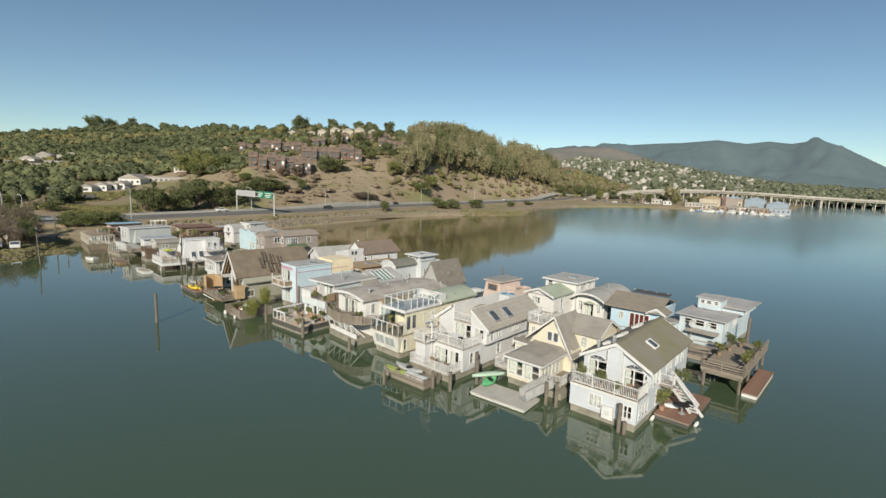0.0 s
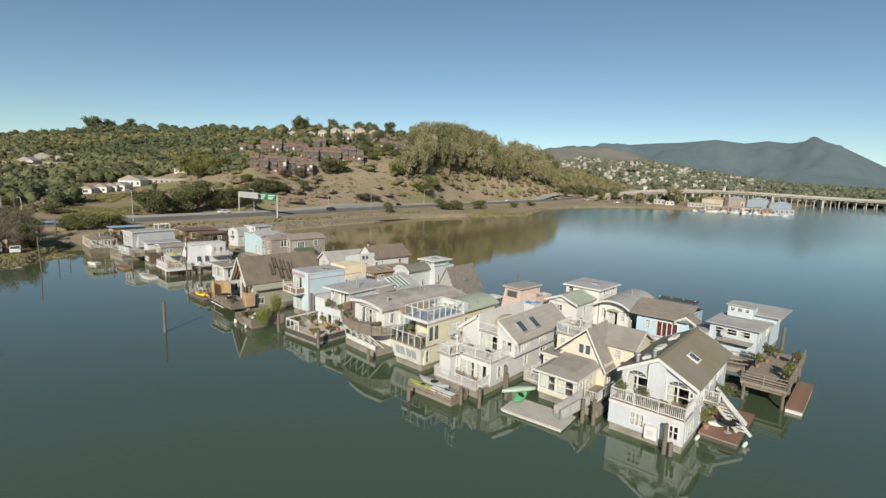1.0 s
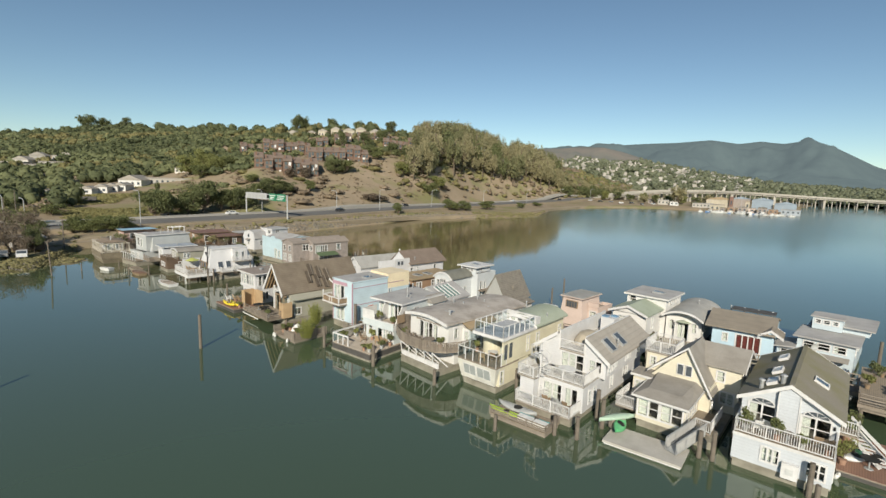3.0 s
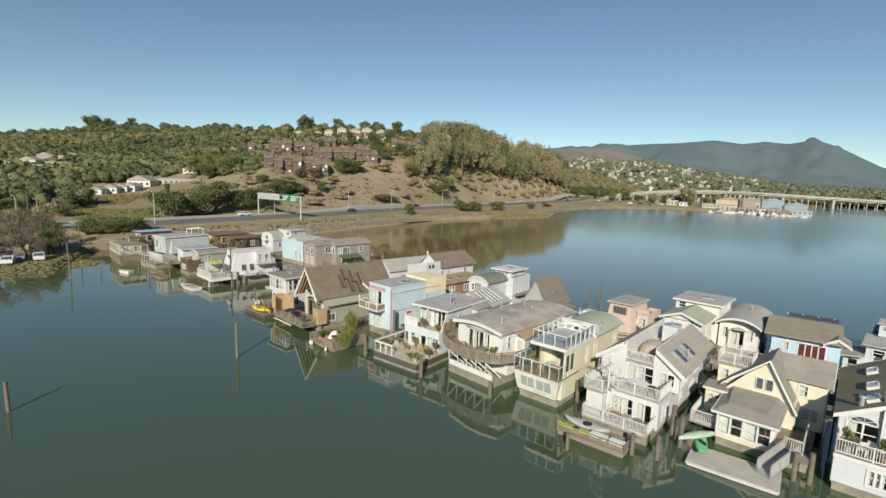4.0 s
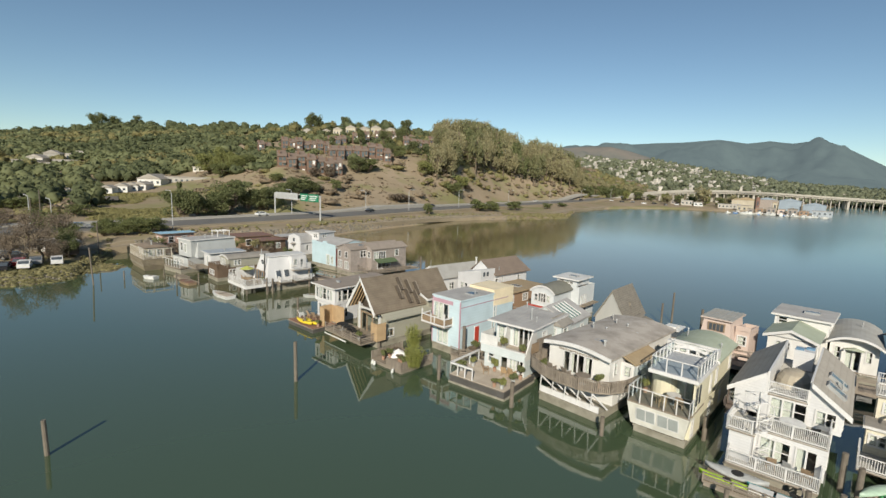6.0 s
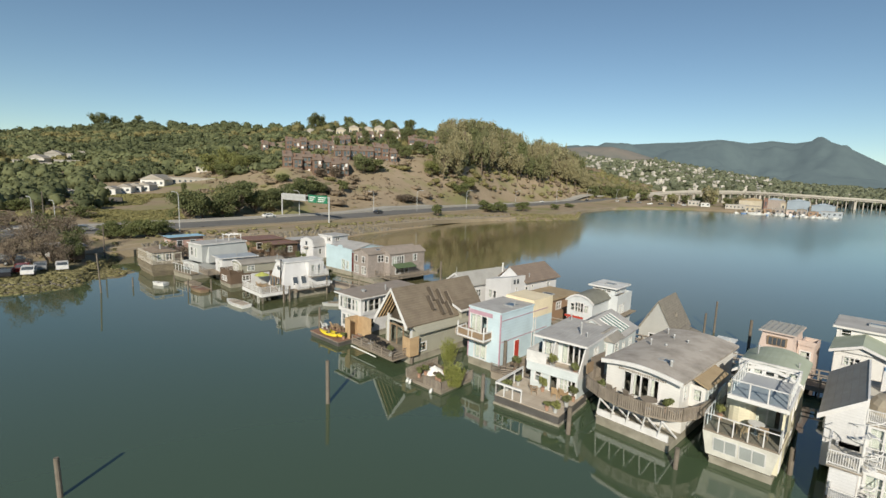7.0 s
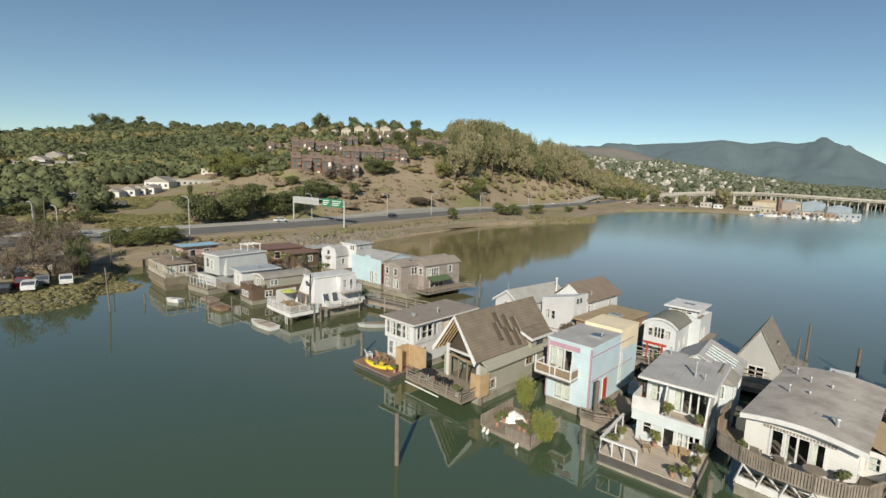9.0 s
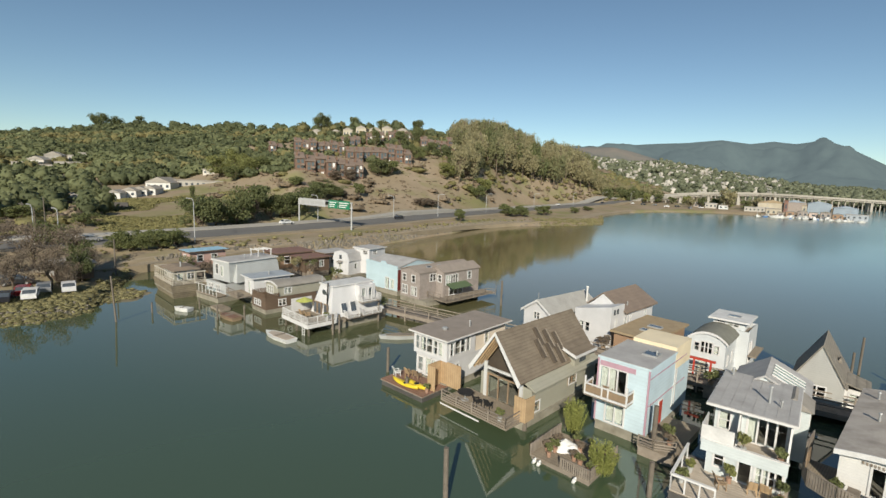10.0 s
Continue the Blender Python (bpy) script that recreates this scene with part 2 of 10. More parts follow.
M["palegreen"] = surf("pale_green_hull", (0.42, 0.56, 0.44), None, 2, 0.4, 0)
M["limecloth"] = surf("lime_canvas", (0.42, 0.44, 0.12), None, 2, 0.8, 0)
# ---------------------------------------------------------------- kit
def part(name, bm, material, parent=None, label="", smooth=False):
    me = bpy.data.meshes.new(name)
    bm.normal_update()
    bm.to_mesh(me)
    bm.free()
    me.materials.append(material)
    if smooth:
        for p in me.polygons:
            p.use_smooth = True
    ob = new(name, me)
    if parent:
        ob.parent = parent
    if label:
        ob["label"] = label
    return ob


def B():
    return bmesh.new()


def box(bm, x0, y0, z0, x1, y1, z1):
    v = [bm.verts.new(p) for p in ((x0, y0, z0), (x1, y0, z0), (x1, y1, z0), (x0, y1, z0), (x0, y0, z1), (x1, y0, z1), (x1, y1, z1), (x0, y1, z1))]
    for f in ((3, 2, 1, 0), (4, 5, 6, 7), (0, 1, 5, 4), (1, 2, 6, 5), (2, 3, 7, 6), (3, 0, 4, 7)):
        bm.faces.new([v[i] for i in f])
    return bm


def prism(bm, poly, axis, a, b):
    """A polygon pushed from a to b along an axis; poly holds the other two coordinates in x, y, z order."""
    def at(p, s):
        return {"x": (s, p[0], p[1]), "y": (p[0], s, p[1]), "z": (p[0], p[1], s)}[axis]
    v0, v1 = [bm.verts.new(at(p, a)) for p in poly], [bm.verts.new(at(p, b)) for p in poly]
    n = len(poly)
    bm.faces.new(v0[::-1])
    bm.faces.new(v1)
    for i in range(n):
        bm.faces.new((v0[i], v0[(i + 1) % n], v1[(i + 1) % n], v1[i]))
    bmesh.ops.recalc_face_normals(bm, faces=list(bm.faces))
    return bm


def tube(bm, p, q, r0, r1=None, n=8):
    p, q = Vector(p), Vector(q)
    r1 = r0 if r1 is None else r1
    d = (q - p).normalized()
    a = d.orthogonal().normalized()
    c = d.cross(a)
    v0 = [bm.verts.new(p + (a * math.cos(6.2832 * i / n) + c * math.sin(6.2832 * i / n)) * r0) for i in range(n)]
    v1 = [bm.verts.new(q + (a * math.cos(6.2832 * i / n) + c * math.sin(6.2832 * i / n)) * r1) for i in range(n)]
    bm.faces.new(v0[::-1])
    bm.faces.new(v1)
    for i in range(n):
        bm.faces.new((v0[i], v0[(i + 1) % n], v1[(i + 1) % n], v1[i]))
    return bm


def bar(bm, p, q, w, h):
    """A squared timber from p to q, w wide and h high, set on its side faces."""
    p, q = Vector(p), Vector(q)
    d = (q - p).normalized()
    s = d.cross(Vector((0, 0, 1)))
    s = s.normalized() if s.length > 1e-4 else Vector((1, 0, 0))
    u = s.cross(d)
    v = []
    for e in (p, q):
        for a, c in ((-1, -1), (1, -1), (1, 1), (-1, 1)):
            v.append(bm.verts.new(e + s * a * w / 2 + u * c * h / 2))
    for f in ((3, 2, 1, 0), (4, 5, 6, 7), (0, 1, 5, 4), (1, 2, 6, 5), (2, 3, 7, 6), (3, 0, 4, 7)):
        bm.faces.new([v[i] for i in f])
    return bm


def thing(name, x, y, z, ang, label, category, group="", kind=""):
    ob = new(name)
    ob.empty_display_size = 0.3
    ob.matrix_basis = pose(x, y, z, 0, 0, ang)
    return tagged(ob, label, category, group, kind)


def wall_frame(side, x0, y0, x1, y1):
    """Turns (along, into the wall, up) of one side into local x, y, z."""
    return {"f": lambda a, d, z: (a, y0 + d, z), "b": lambda a, d, z: (a, y1 - d, z),
            "l": lambda a, d, z: (x0 + d, a, z), "r": lambda a, d, z: (x1 - d, a, z)}[side]


def slab(bm, lo, hi, z0, z1, d0, d1, holes, fm):
    """One connected slab with rectangular holes right through it."""
    A = sorted({round(v, 4) for v in (lo, hi, *[c for o in holes for c in o[:2]]) if lo - 1e-6 <= v <= hi + 1e-6})
    Z = sorted({round(v, 4) for v in (z0, z1, *[c for o in holes for c in o[2:4]]) if z0 - 1e-6 <= v <= z1 + 1e-6})
    na, nz = len(A) - 1, len(Z) - 1

    def solid(i, j):
        if not (0 <= i < na and 0 <= j < nz):
            return False
        a, z = (A[i] + A[i + 1]) / 2, (Z[j] + Z[j + 1]) / 2
        return not any(o[0] < a < o[1] and o[2] < z < o[3] for o in holes)
    vs = {}

    def vert(i, j, k):
        if (i, j, k) not in vs:
            vs[i, j, k] = bm.verts.new(fm(A[i], (d0, d1)[k], Z[j]))
        return vs[i, j, k]
    for i in range(na):
        for j in range(nz):
            if not solid(i, j):
                continue
            for k in (0, 1):
                bm.faces.new([vert(*p, k) for p in ((i, j), (i + 1, j), (i + 1, j + 1), (i, j + 1))])
            for di, dj, e in ((-1, 0, ((i, j), (i, j + 1))), (1, 0, ((i + 1, j), (i + 1, j + 1))), (0, -1, ((i, j), (i + 1, j))), (0, 1, ((i, j + 1), (i + 1, j + 1)))):
                if not solid(i + di, j + dj):
                    bm.faces.new([vert(*e[0], 0), vert(*e[1], 0), vert(*e[1], 1), vert(*e[0], 1)])
    bmesh.ops.recalc_face_normals(bm, faces=list(bm.faces))


WINDOWS = random.Random(17)


class House:
    """A house afloat: x to the right along its front, y back, z up from the water."""

    def __init__(self, name, x, y, ang, label, category="houseboat", group="floating homes", z=0.0):
        self.ob = thing(name, x, y, z, ang, label, category, group)
        self.trim = M["whitetrim"]

    def block(self, name, mat, *c, label="", parent=None):
        return part(name, box(B(), *c), M[mat], parent or self.ob, label)

    def hull(self, x0, y0, x1, y1, z1=0.7, mat="concrete", flare=0.0):
        bm = B()
        box(bm, x0, y0, -0.6, x1, y1, z1 - 0.14)
        box(bm, x0 - 0.06, y0 - 0.06, z1 - 0.14, x1 + 0.06, y1 + 0.06, z1)
        return part("hull", bm, M[mat], self.ob, "stained concrete float at the waterline" if mat == "concrete" else "dark float at the waterline")

    def walls(self, mat, x0, y0, x1, y1, z0, z1, f=(), r=(), l=(), b=(), t=0.14, trim=None, floor=True):
        """Four walls with true openings. An opening: (from, to, bottom, top, panes across, curtain share)."""
        trim = trim or self.trim
        for side, ops in (("f", f), ("r", r), ("l", l), ("b", b)):
            if side in "fb":
                lo, hi = x0, x1
                def put(bm, a0, a1, za, zb, d0, d1, s=side):
                    y = y0 if s == "f" else y1
                    k = 1 if s == "f" else -1
                    box(bm, a0, min(y + k * d0, y + k * d1), za, a1, max(y + k * d0, y + k * d1), zb)
            else:
                lo, hi = y0 + t, y1 - t
                def put(bm, a0, a1, za, zb, d0, d1, s=side):
                    x = x0 if s == "l" else x1
                    k = 1 if s == "l" else -1
                    box(bm, min(x + k * d0, x + k * d1), a0, za, max(x + k * d0, x + k * d1), a1, zb)
            bm = B()
            slab(bm, lo, hi, z0, z1, 0, t, ops, wall_frame(side, x0, y0, x1, y1))
            part("wall", bm, M[mat], self.ob)
            for o in ops:
                self.window(put, o, t, trim, wall_frame(side, x0, y0, x1, y1))
        if floor:
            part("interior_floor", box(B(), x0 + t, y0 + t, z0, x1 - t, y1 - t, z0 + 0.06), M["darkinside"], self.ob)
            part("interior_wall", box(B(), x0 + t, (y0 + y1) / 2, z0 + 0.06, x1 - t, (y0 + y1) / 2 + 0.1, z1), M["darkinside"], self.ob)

    def window(self, put, o, t, trim, fm):
        a0, a1, za, zb = o[:4]
        panes = o[4] if len(o) > 4 else 1
        cur = o[5] if len(o) > 5 else (WINDOWS.uniform(0.3, 1.0) if WINDOWS.random() < 0.6 else 0)
        w = 0.12 if a1 - a0 < 1.3 else 0.14
        step = (a1 - a0) / panes
        holes = [(a0 + i * step + 0.055 * (i > 0), a0 + (i + 1) * step - 0.055 * (i < panes - 1), za, zb) for i in range(panes)]
        bm = B()
        slab(bm, a0 - w, a1 + w, za - w, zb + w, -0.05, 0.035, holes, fm)
        win = part("window", bm, trim, self.ob)
        for i in range(panes):
            bm = B()
            put(bm, a0 + i * step + 0.055 * (i > 0), a0 + (i + 1) * step - 0.055 * (i < panes - 1), za, zb, 0.045, 0.055)
            p = part("pane", bm, M["glass"], win)
            p.visible_shadow = False
            if zb - za < 1.5:
                bm = B()
                zc = za + (zb - za) * 0.52
                put(bm, a0 + i * step + 0.056 * (i > 0), a0 + (i + 1) * step - 0.056 * (i < panes - 1), zc - 0.03, zc + 0.03, 0.0, 0.04)
                part("glazing_bar", bm, trim, win)
        # curtain behind the pane; its pale sheet also stands for reflections on the glass
        if cur:
            bm = B()
            put(bm, a0, a0 + (a1 - a0) * cur, za, zb, 0.16, 0.18)
            part("curtain", bm, M["curtain"], win)

    def gable(self, mat, x0, y0, x1, y1, ze, zp, axis="y", over=0.3, wall=None, t=0.16, ridge=0.5, fascia=True, drop=0.0):
        """A pitched roof with its ridge along an axis, and the gable ends under it."""
        if axis == "y":
            xm = x0 + (x1 - x0) * ridge
            sides = ((x0, xm), (x1, xm))
            a, b = y0 - over, y1 + over
            for e, m in sides:
                k = (zp - ze) / (m - e)
                ee = e + math.copysign(over, e - m)
                zz = ze + k * (ee - e)
                part("roof", prism(B(), [(ee, zz), (m, zp), (m, zp + t), (ee, zz + t)], "y", a, b), M[mat], self.ob)
                if fascia:
                    for s in (a - 0.05, b):
                        part("fascia", prism(B(), [(ee, zz - 0.1), (m, zp - 0.1), (m, zp + t + 0.02), (ee, zz + t + 0.02)], "y", s, s + 0.05), self.trim, self.ob)
            if wall:
                for s in (y0, y1 - 0.14):
                    part("gable_wall", prism(B(), [(x0, ze), (x1, ze), (xm, zp)], "y", s, s + 0.14), M[wall], self.ob)
        else:
            ym = y0 + (y1 - y0) * ridge
            a, b = x0 - over, x1 + over
            for e, m in ((y0, ym), (y1, ym)):
                k = (zp - ze) / (m - e)
                ee = e + math.copysign(over, e - m)
                zz = ze + k * (ee - e)
                part("roof", prism(B(), [(ee, zz), (m, zp), (m, zp + t), (ee, zz + t)], "x", a, b), M[mat], self.ob)
                if fascia:
                    for s in (a - 0.05, b):
                        part("fascia", prism(B(), [(ee, zz - 0.1), (m, zp - 0.1), (m, zp + t + 0.02), (ee, zz + t + 0.02)], "x", s, s + 0.05), self.trim, self.ob)
            if wall:
                for s in (x0, x1 - 0.14):
                    part("gable_wall", prism(B(), [(y0, ze), (y1, ze), (ym, zp)], "x", s, s + 0.14), M[wall], self.ob)

    def flat(self, mat, x0, y0, x1, y1, z, over=0.25, t=0.2, edge=None, tilt=0.0):
        """A flat roof slab with an edge board; tilt lifts its back."""
        e = over
        bm = B()
        v = []
        for zz in (0, t):
            for x, y in ((x0 - e, y0 - e), (x1 + e, y0 - e), (x1 + e, y1 + e), (x0 - e, y1 + e)):
                v.append(bm.verts.new((x, y, z + zz + tilt * (y - y0 + e))))
        for f in ((3, 2, 1, 0), (4, 5, 6, 7), (0, 1, 5, 4), (1, 2, 6, 5), (2, 3, 7, 6), (3, 0, 4, 7)):
            bm.faces.new([v[i] for i in f])
        roof = part("roof", bm, M[mat], self.ob)
        ed = M[edge] if edge else self.trim
        lz, hz = z - 0.02, z + t - 0.04
        d = tilt * (y1 - y0 + 2 * e)
        bm = B()
        bar(bm, (x0 - e, y0 - e - 0.03, (lz + hz) / 2), (x1 + e, y0 - e - 0.03, (lz + hz) / 2), 0.05, hz - lz)
        bar(bm, (x0 - e, y1 + e + 0.03, (lz + hz) / 2 + d), (x1 + e, y1 + e + 0.03, (lz + hz) / 2 + d), 0.05, hz - lz)
        for x in (x0 - e - 0.03, x1 + e + 0.03):
            bar(bm, (x, y0 - e - 0.055, (lz + hz) / 2), (x, y1 + e + 0.055, (lz + hz) / 2 + d), 0.05, hz - lz)
        part("roof_edge", bm, ed, self.ob)
        return roof

    def barrel(self, mat, x0, y0, x1, y1, ze, zp, over=0.25, t=0.14, n=12, wall=None):
        pts = []
        w = (x1 - x0) / 2 + over
        xm = (x0 + x1) / 2
        for i in range(n + 1):
            s = -1 + 2 * i / n
            pts.append((xm + w * s, ze + (zp - ze) * (1 - abs(s) ** 2.2)))
        poly = pts + [(p[0], p[1] + t) for p in reversed(pts)]
        part("roof", prism(B(), poly, "y", y0 - over, y1 + over), M[mat], self.ob)
        part("fascia", prism(B(), [(p[0], p[1] - 0.08) for p in pts] + [(p[0], p[1] + t + 0.02) for p in reversed(pts)], "y", y0 - over - 0.05, y0 - over), self.trim, self.ob)
        if wall:
            ins = [(max(x0, min(x1, p[0])), p[1]) for p in pts]
            for s in (y0, y1 - 0.14):
                part("gable_wall", prism(B(), [(x0, ze - 0.02)] + ins[1:-1] + [(x1, ze - 0.02)], "y", s, s + 0.14), M[wall], self.ob)

    def rail(self, pts, z, h=1.0, style="slat", mat=None, gap=0.14, name="railing"):
        """A railing along points of the plan, on a deck at height z."""
        mat = M[mat] if mat else self.trim
        posts, rails, panes = [], [], []
        infill = B()
        up = Vector((0, 0, 1))
        for p, q in zip(pts, pts[1:]):
            p, q = Vector((*p, 0)), Vector((*q, 0))
            L = (q - p).length
            d = (q - p) / L
            rails.append((p + up * (z + h), q + up * (z + h), *((0.07, 0.06) if style == "glass" else (0.09, 0.05))))
            if style in ("slat", "rails"):
                rails.append((p + up * (z + 0.12), q + up * (z + 0.12), 0.06, 0.06))
            k = max(1, round(L / (0.95 if style == "glass" else 1.6)))
            posts += [p + d * L * i / k for i in range(k + 1)]
            if style == "slat":
                m = max(1, round(L / gap))
                for i in range(1, m):
                    c = p + d * L * i / m
                    bar(infill, c + up * (z + 0.12), c + up * (z + h), 0.03, 0.03)
            elif style == "rails":
                for zz in (0.38, 0.64):
                    rails.append((p + up * (z + h * zz), q + up * (z + h * zz), 0.05, 0.09))
            elif style == "glass":
                for i in range(k):
                    a, c = p + d * (L * i / k + 0.06), p + d * (L * (i + 1) / k - 0.06)
                    panes.append((a + up * (z + h / 2), c + up * (z + h / 2), 0.015, h - 0.16))
            elif style == "board":
                m = max(1, round(L / 0.15))
                for i in range(m):
                    a, c = p + d * L * (i + 0.16) / m, p + d * L * (i + 0.84) / m
                    bar(infill, a + up * (z + h / 2 - 0.06), c + up * (z + h / 2 - 0.06), 0.03, h)
        ob = part(name, bar(B(), *rails[0]), mat, self.ob)
        for r in rails[1:]:
            part("rail", bar(B(), *r), mat, ob)
        for c in posts:
            part("post", bar(B(), c + up * z, c + up * (z + h + 0.05), *((0.07, 0.07) if style == "glass" else (0.08, 0.08))), mat, ob)
        for r in panes:
            part("pane", bar(B(), *r), M["railglass"], ob).visible_shadow = False
        if len(infill.verts):
            tagged(part("baluster_infill", infill, mat, ob), kind="stuff")
        else:
            infill.free()
        return ob

    def deck(self, x0, y0, x1, y1, z, mat="deckwood", t=0.14):
        d = part("deck", box(B(), x0 + 0.02, y0 + 0.02, z - t, x1 - 0.02, y1 - 0.02, z - 0.045), M["greywood"], self.ob)
        n = max(1, round((y1 - y0) / 0.30))
        s = (y1 - y0) / n
        first = part("plank", box(B(), x0, 0.012, z - 0.04, x1, s - 0.012, z), M[mat], d)
        first.location = (0, y0, 0)
        for i in range(1, n):
            p = first.copy()
            scene.collection.objects.link(p)
            p.location = (0, y0 + i * s, 0)
        return d

    def pipe(self, x, y, z0, z1, r=0.07, mat="metal"):
        bm = tube(B(), (x, y, z0), (x, y, z1), r)
        tube(bm, (x, y, z1), (x, y, z1 + 0.1), r * 1.7, r * 1.2)
        return part("chimney_pipe", bm, M[mat], self.ob)

    def skylight(self, p, ux, uy, w, h, lift=0.14, frame_mat="metal", pane_mat="skyglass"):
        """A framed skylight lying on a slope: centre p, unit vectors across and up the slope."""
        p, ux, uy = Vector(p), Vector(ux).normalized(), Vector(uy).normalized()
        nz = ux.cross(uy)
        fr, gl = B(), B()
        for a, c, e, g in ((-w / 2, -h / 2, w / 2, -h / 2 + 0.09), (-w / 2, h / 2 - 0.09, w / 2, h / 2), (-w / 2, -h / 2 + 0.09, -w / 2 + 0.09, h / 2 - 0.09), (w / 2 - 0.09, -h / 2 + 0.09, w / 2, h / 2 - 0.09)):
            v = [fr.verts.new(p + ux * x + uy * y + nz * k) for k in (-0.05, lift) for x, y in ((a, c), (e, c), (e, g), (a, g))]
            for f in ((3, 2, 1, 0), (4, 5, 6, 7), (0, 1, 5, 4), (1, 2, 6, 5), (2, 3, 7, 6), (3, 0, 4, 7)):
                fr.faces.new([v[i] for i in f])
        v = [gl.verts.new(p + ux * x + uy * y + nz * k) for k in (0.03, lift - 0.03) for x, y in ((-w / 2 + 0.09, -h / 2 + 0.09), (w / 2 - 0.09, -h / 2 + 0.09), (w / 2 - 0.09, h / 2 - 0.09), (-w / 2 + 0.09, h / 2 - 0.09))]
        for f in ((3, 2, 1, 0), (4, 5, 6, 7), (0, 1, 5, 4), (1, 2, 6, 5), (2, 3, 7, 6), (3, 0, 4, 7)):
            gl.faces.new([v[i] for i in f])
        s = part("skylight", fr, M[frame_mat], self.ob)
        part("pane", gl, M[pane_mat], s)


M["skyglass"] = surf("skylight_glass", (0.085, 0.10, 0.115), (0.05, 0.06, 0.07), 1, 0.08, 0, spec=1.0)


def pile_post(x, y, top, r=0.17, lean=(0, 0), label="weathered timber mooring pile standing in the water"):
    bm = tube(B(), (0, 0, -1.5), (lean[0], lean[1], top), r * 0.86, r * 0.78, 10)
    ob = part("mooring_post", bm, M["pile"])
    ob.matrix_basis = pose(x, y, 0)
    return tagged(ob, label, "pile", "mooring piles")


def clump_mesh(bm_data, c, rx, ry, rz, n, size, rnd, shell=0.55):
    """Adds n small bent leaf sprays through an ellipsoid at c."""
    V, F = bm_data
    for _ in range(n):
        while True:
            p = [rnd.uniform(-1, 1) for _ in range(3)]
            q = p[0] ** 2 + p[1] ** 2 + p[2] ** 2
            if shell ** 2 * rnd.random() < q < 1:
                break
        o = (c[0] + p[0] * rx, c[1] + p[1] * ry, c[2] + p[2] * rz)
        a, b = math.atan2(p[1], p[0]) + 1.57 + rnd.uniform(-1, 1), rnd.uniform(-0.9, 0.9)
        ux = (math.cos(a), math.sin(a), 0.3 * b)
        uy = (-math.sin(a) * math.sin(b), math.cos(a) * math.sin(b), math.cos(b))
        s = size * rnd.uniform(0.6, 1.3)
        i = len(V)
        for e, g in ((-0.5, -0.35), (0.45, -0.5), (0.5, 0.4), (-0.3, 0.6)):
            V.append(tuple(o[k] + ux[k] * e * s + uy[k] * g * s for k in range(3)))
        F.append((i, i + 1, i + 2, i + 3))


def mesh_of(name, V, F, material):
    me = bpy.data.meshes.new(name)
    me.from_pydata(V, [], F)
    me.materials.append(material)
    me.update()
    return me
# ---------------------------------------------------------------- water, land, hills
CX, CY = -11.0, 3.0


def polar(az, r):
    a = radians(az)
    return CX + r * math.sin(a), CY + r * math.cos(a)


water_mat = bpy.data.materials.new("bay_water")
water_mat.use_nodes = True
wt, wl = water_mat.node_tree.nodes, water_mat.node_tree.links
wb = wt["Principled BSDF"]
wb.inputs["Roughness"].default_value, wb.inputs["IOR"].default_value = 0.035, 1.85
wc, w1, w2, wbp = wt.new("ShaderNodeTexCoord"), wt.new("ShaderNodeTexNoise"), wt.new("ShaderNodeTexNoise"), wt.new("ShaderNodeBump")
w1.inputs["Scale"].default_value, w1.inputs["Detail"].default_value = 1.3, 3
w2.inputs["Scale"].default_value, w2.inputs["Detail"].default_value = 0.09, 2
wmul = wt.new("ShaderNodeMath")
wmul.operation = "MULTIPLY"
for t in (w1, w2):
    wl.new(wc.outputs["Object"], t.inputs["Vector"])
wl.new(w1.outputs["Fac"], wmul.inputs[0])
wl.new(w2.outputs["Fac"], wmul.inputs[1])
wbp.inputs["Strength"].default_value, wbp.inputs["Distance"].default_value = 0.11, 0.05
wl.new(wmul.outputs[0], wbp.inputs["Height"])
wl.new(wbp.outputs[0], wb.inputs["Normal"])
# glassy among the houses, ruffled by the breeze out on the open bay
wln, wrough, wrip = wt.new("ShaderNodeVectorMath"), wt.new("ShaderNodeMapRange"), wt.new("ShaderNodeMapRange")
wln.operation = "DISTANCE"
wln.inputs[1].default_value = (-30, 40, 0)
wl.new(wc.outputs["Object"], wln.inputs[0])
for t, lo, hi in ((wrough, 0.035, 0.16), (wrip, 0.11, 0.55)):
    t.inputs["From Min"].default_value, t.inputs["From Max"].default_value = 70, 260
    t.inputs["To Min"].default_value, t.inputs["To Max"].default_value = lo, hi
    wl.new(wln.outputs["Value"], t.inputs["Value"])
# brown hill reflection put into the water colour over the inlet behind the houses
wfar, wrefl, wmix = wt.new("ShaderNodeVectorMath"), wt.new("ShaderNodeMapRange"), wt.new("ShaderNodeMix")
wfar.operation = "DISTANCE"
wfar.inputs[1].default_value = (-25, 175, 0)
wl.new(wc.outputs["Object"], wfar.inputs[0])
wrefl.inputs["From Min"].default_value, wrefl.inputs["From Max"].default_value = 55, 125
wrefl.inputs["To Min"].default_value, wrefl.inputs["To Max"].default_value = 1, 0
wl.new(wfar.outputs["Value"], wrefl.inputs["Value"])
wmix.data_type = "RGBA"
wmix.inputs["A"].default_value, wmix.inputs["B"].default_value = (0.055, 0.084, 0.046, 1), (0.165, 0.135, 0.065, 1)
wl.new(wrefl.outputs[0], wmix.inputs["Factor"])
wl.new(wmix.outputs["Result"], wb.inputs["Base Color"])
wl.new(wrough.outputs[0], wb.inputs["Roughness"])
wl.new(wrip.outputs[0], wbp.inputs["Strength"])
bm = B()
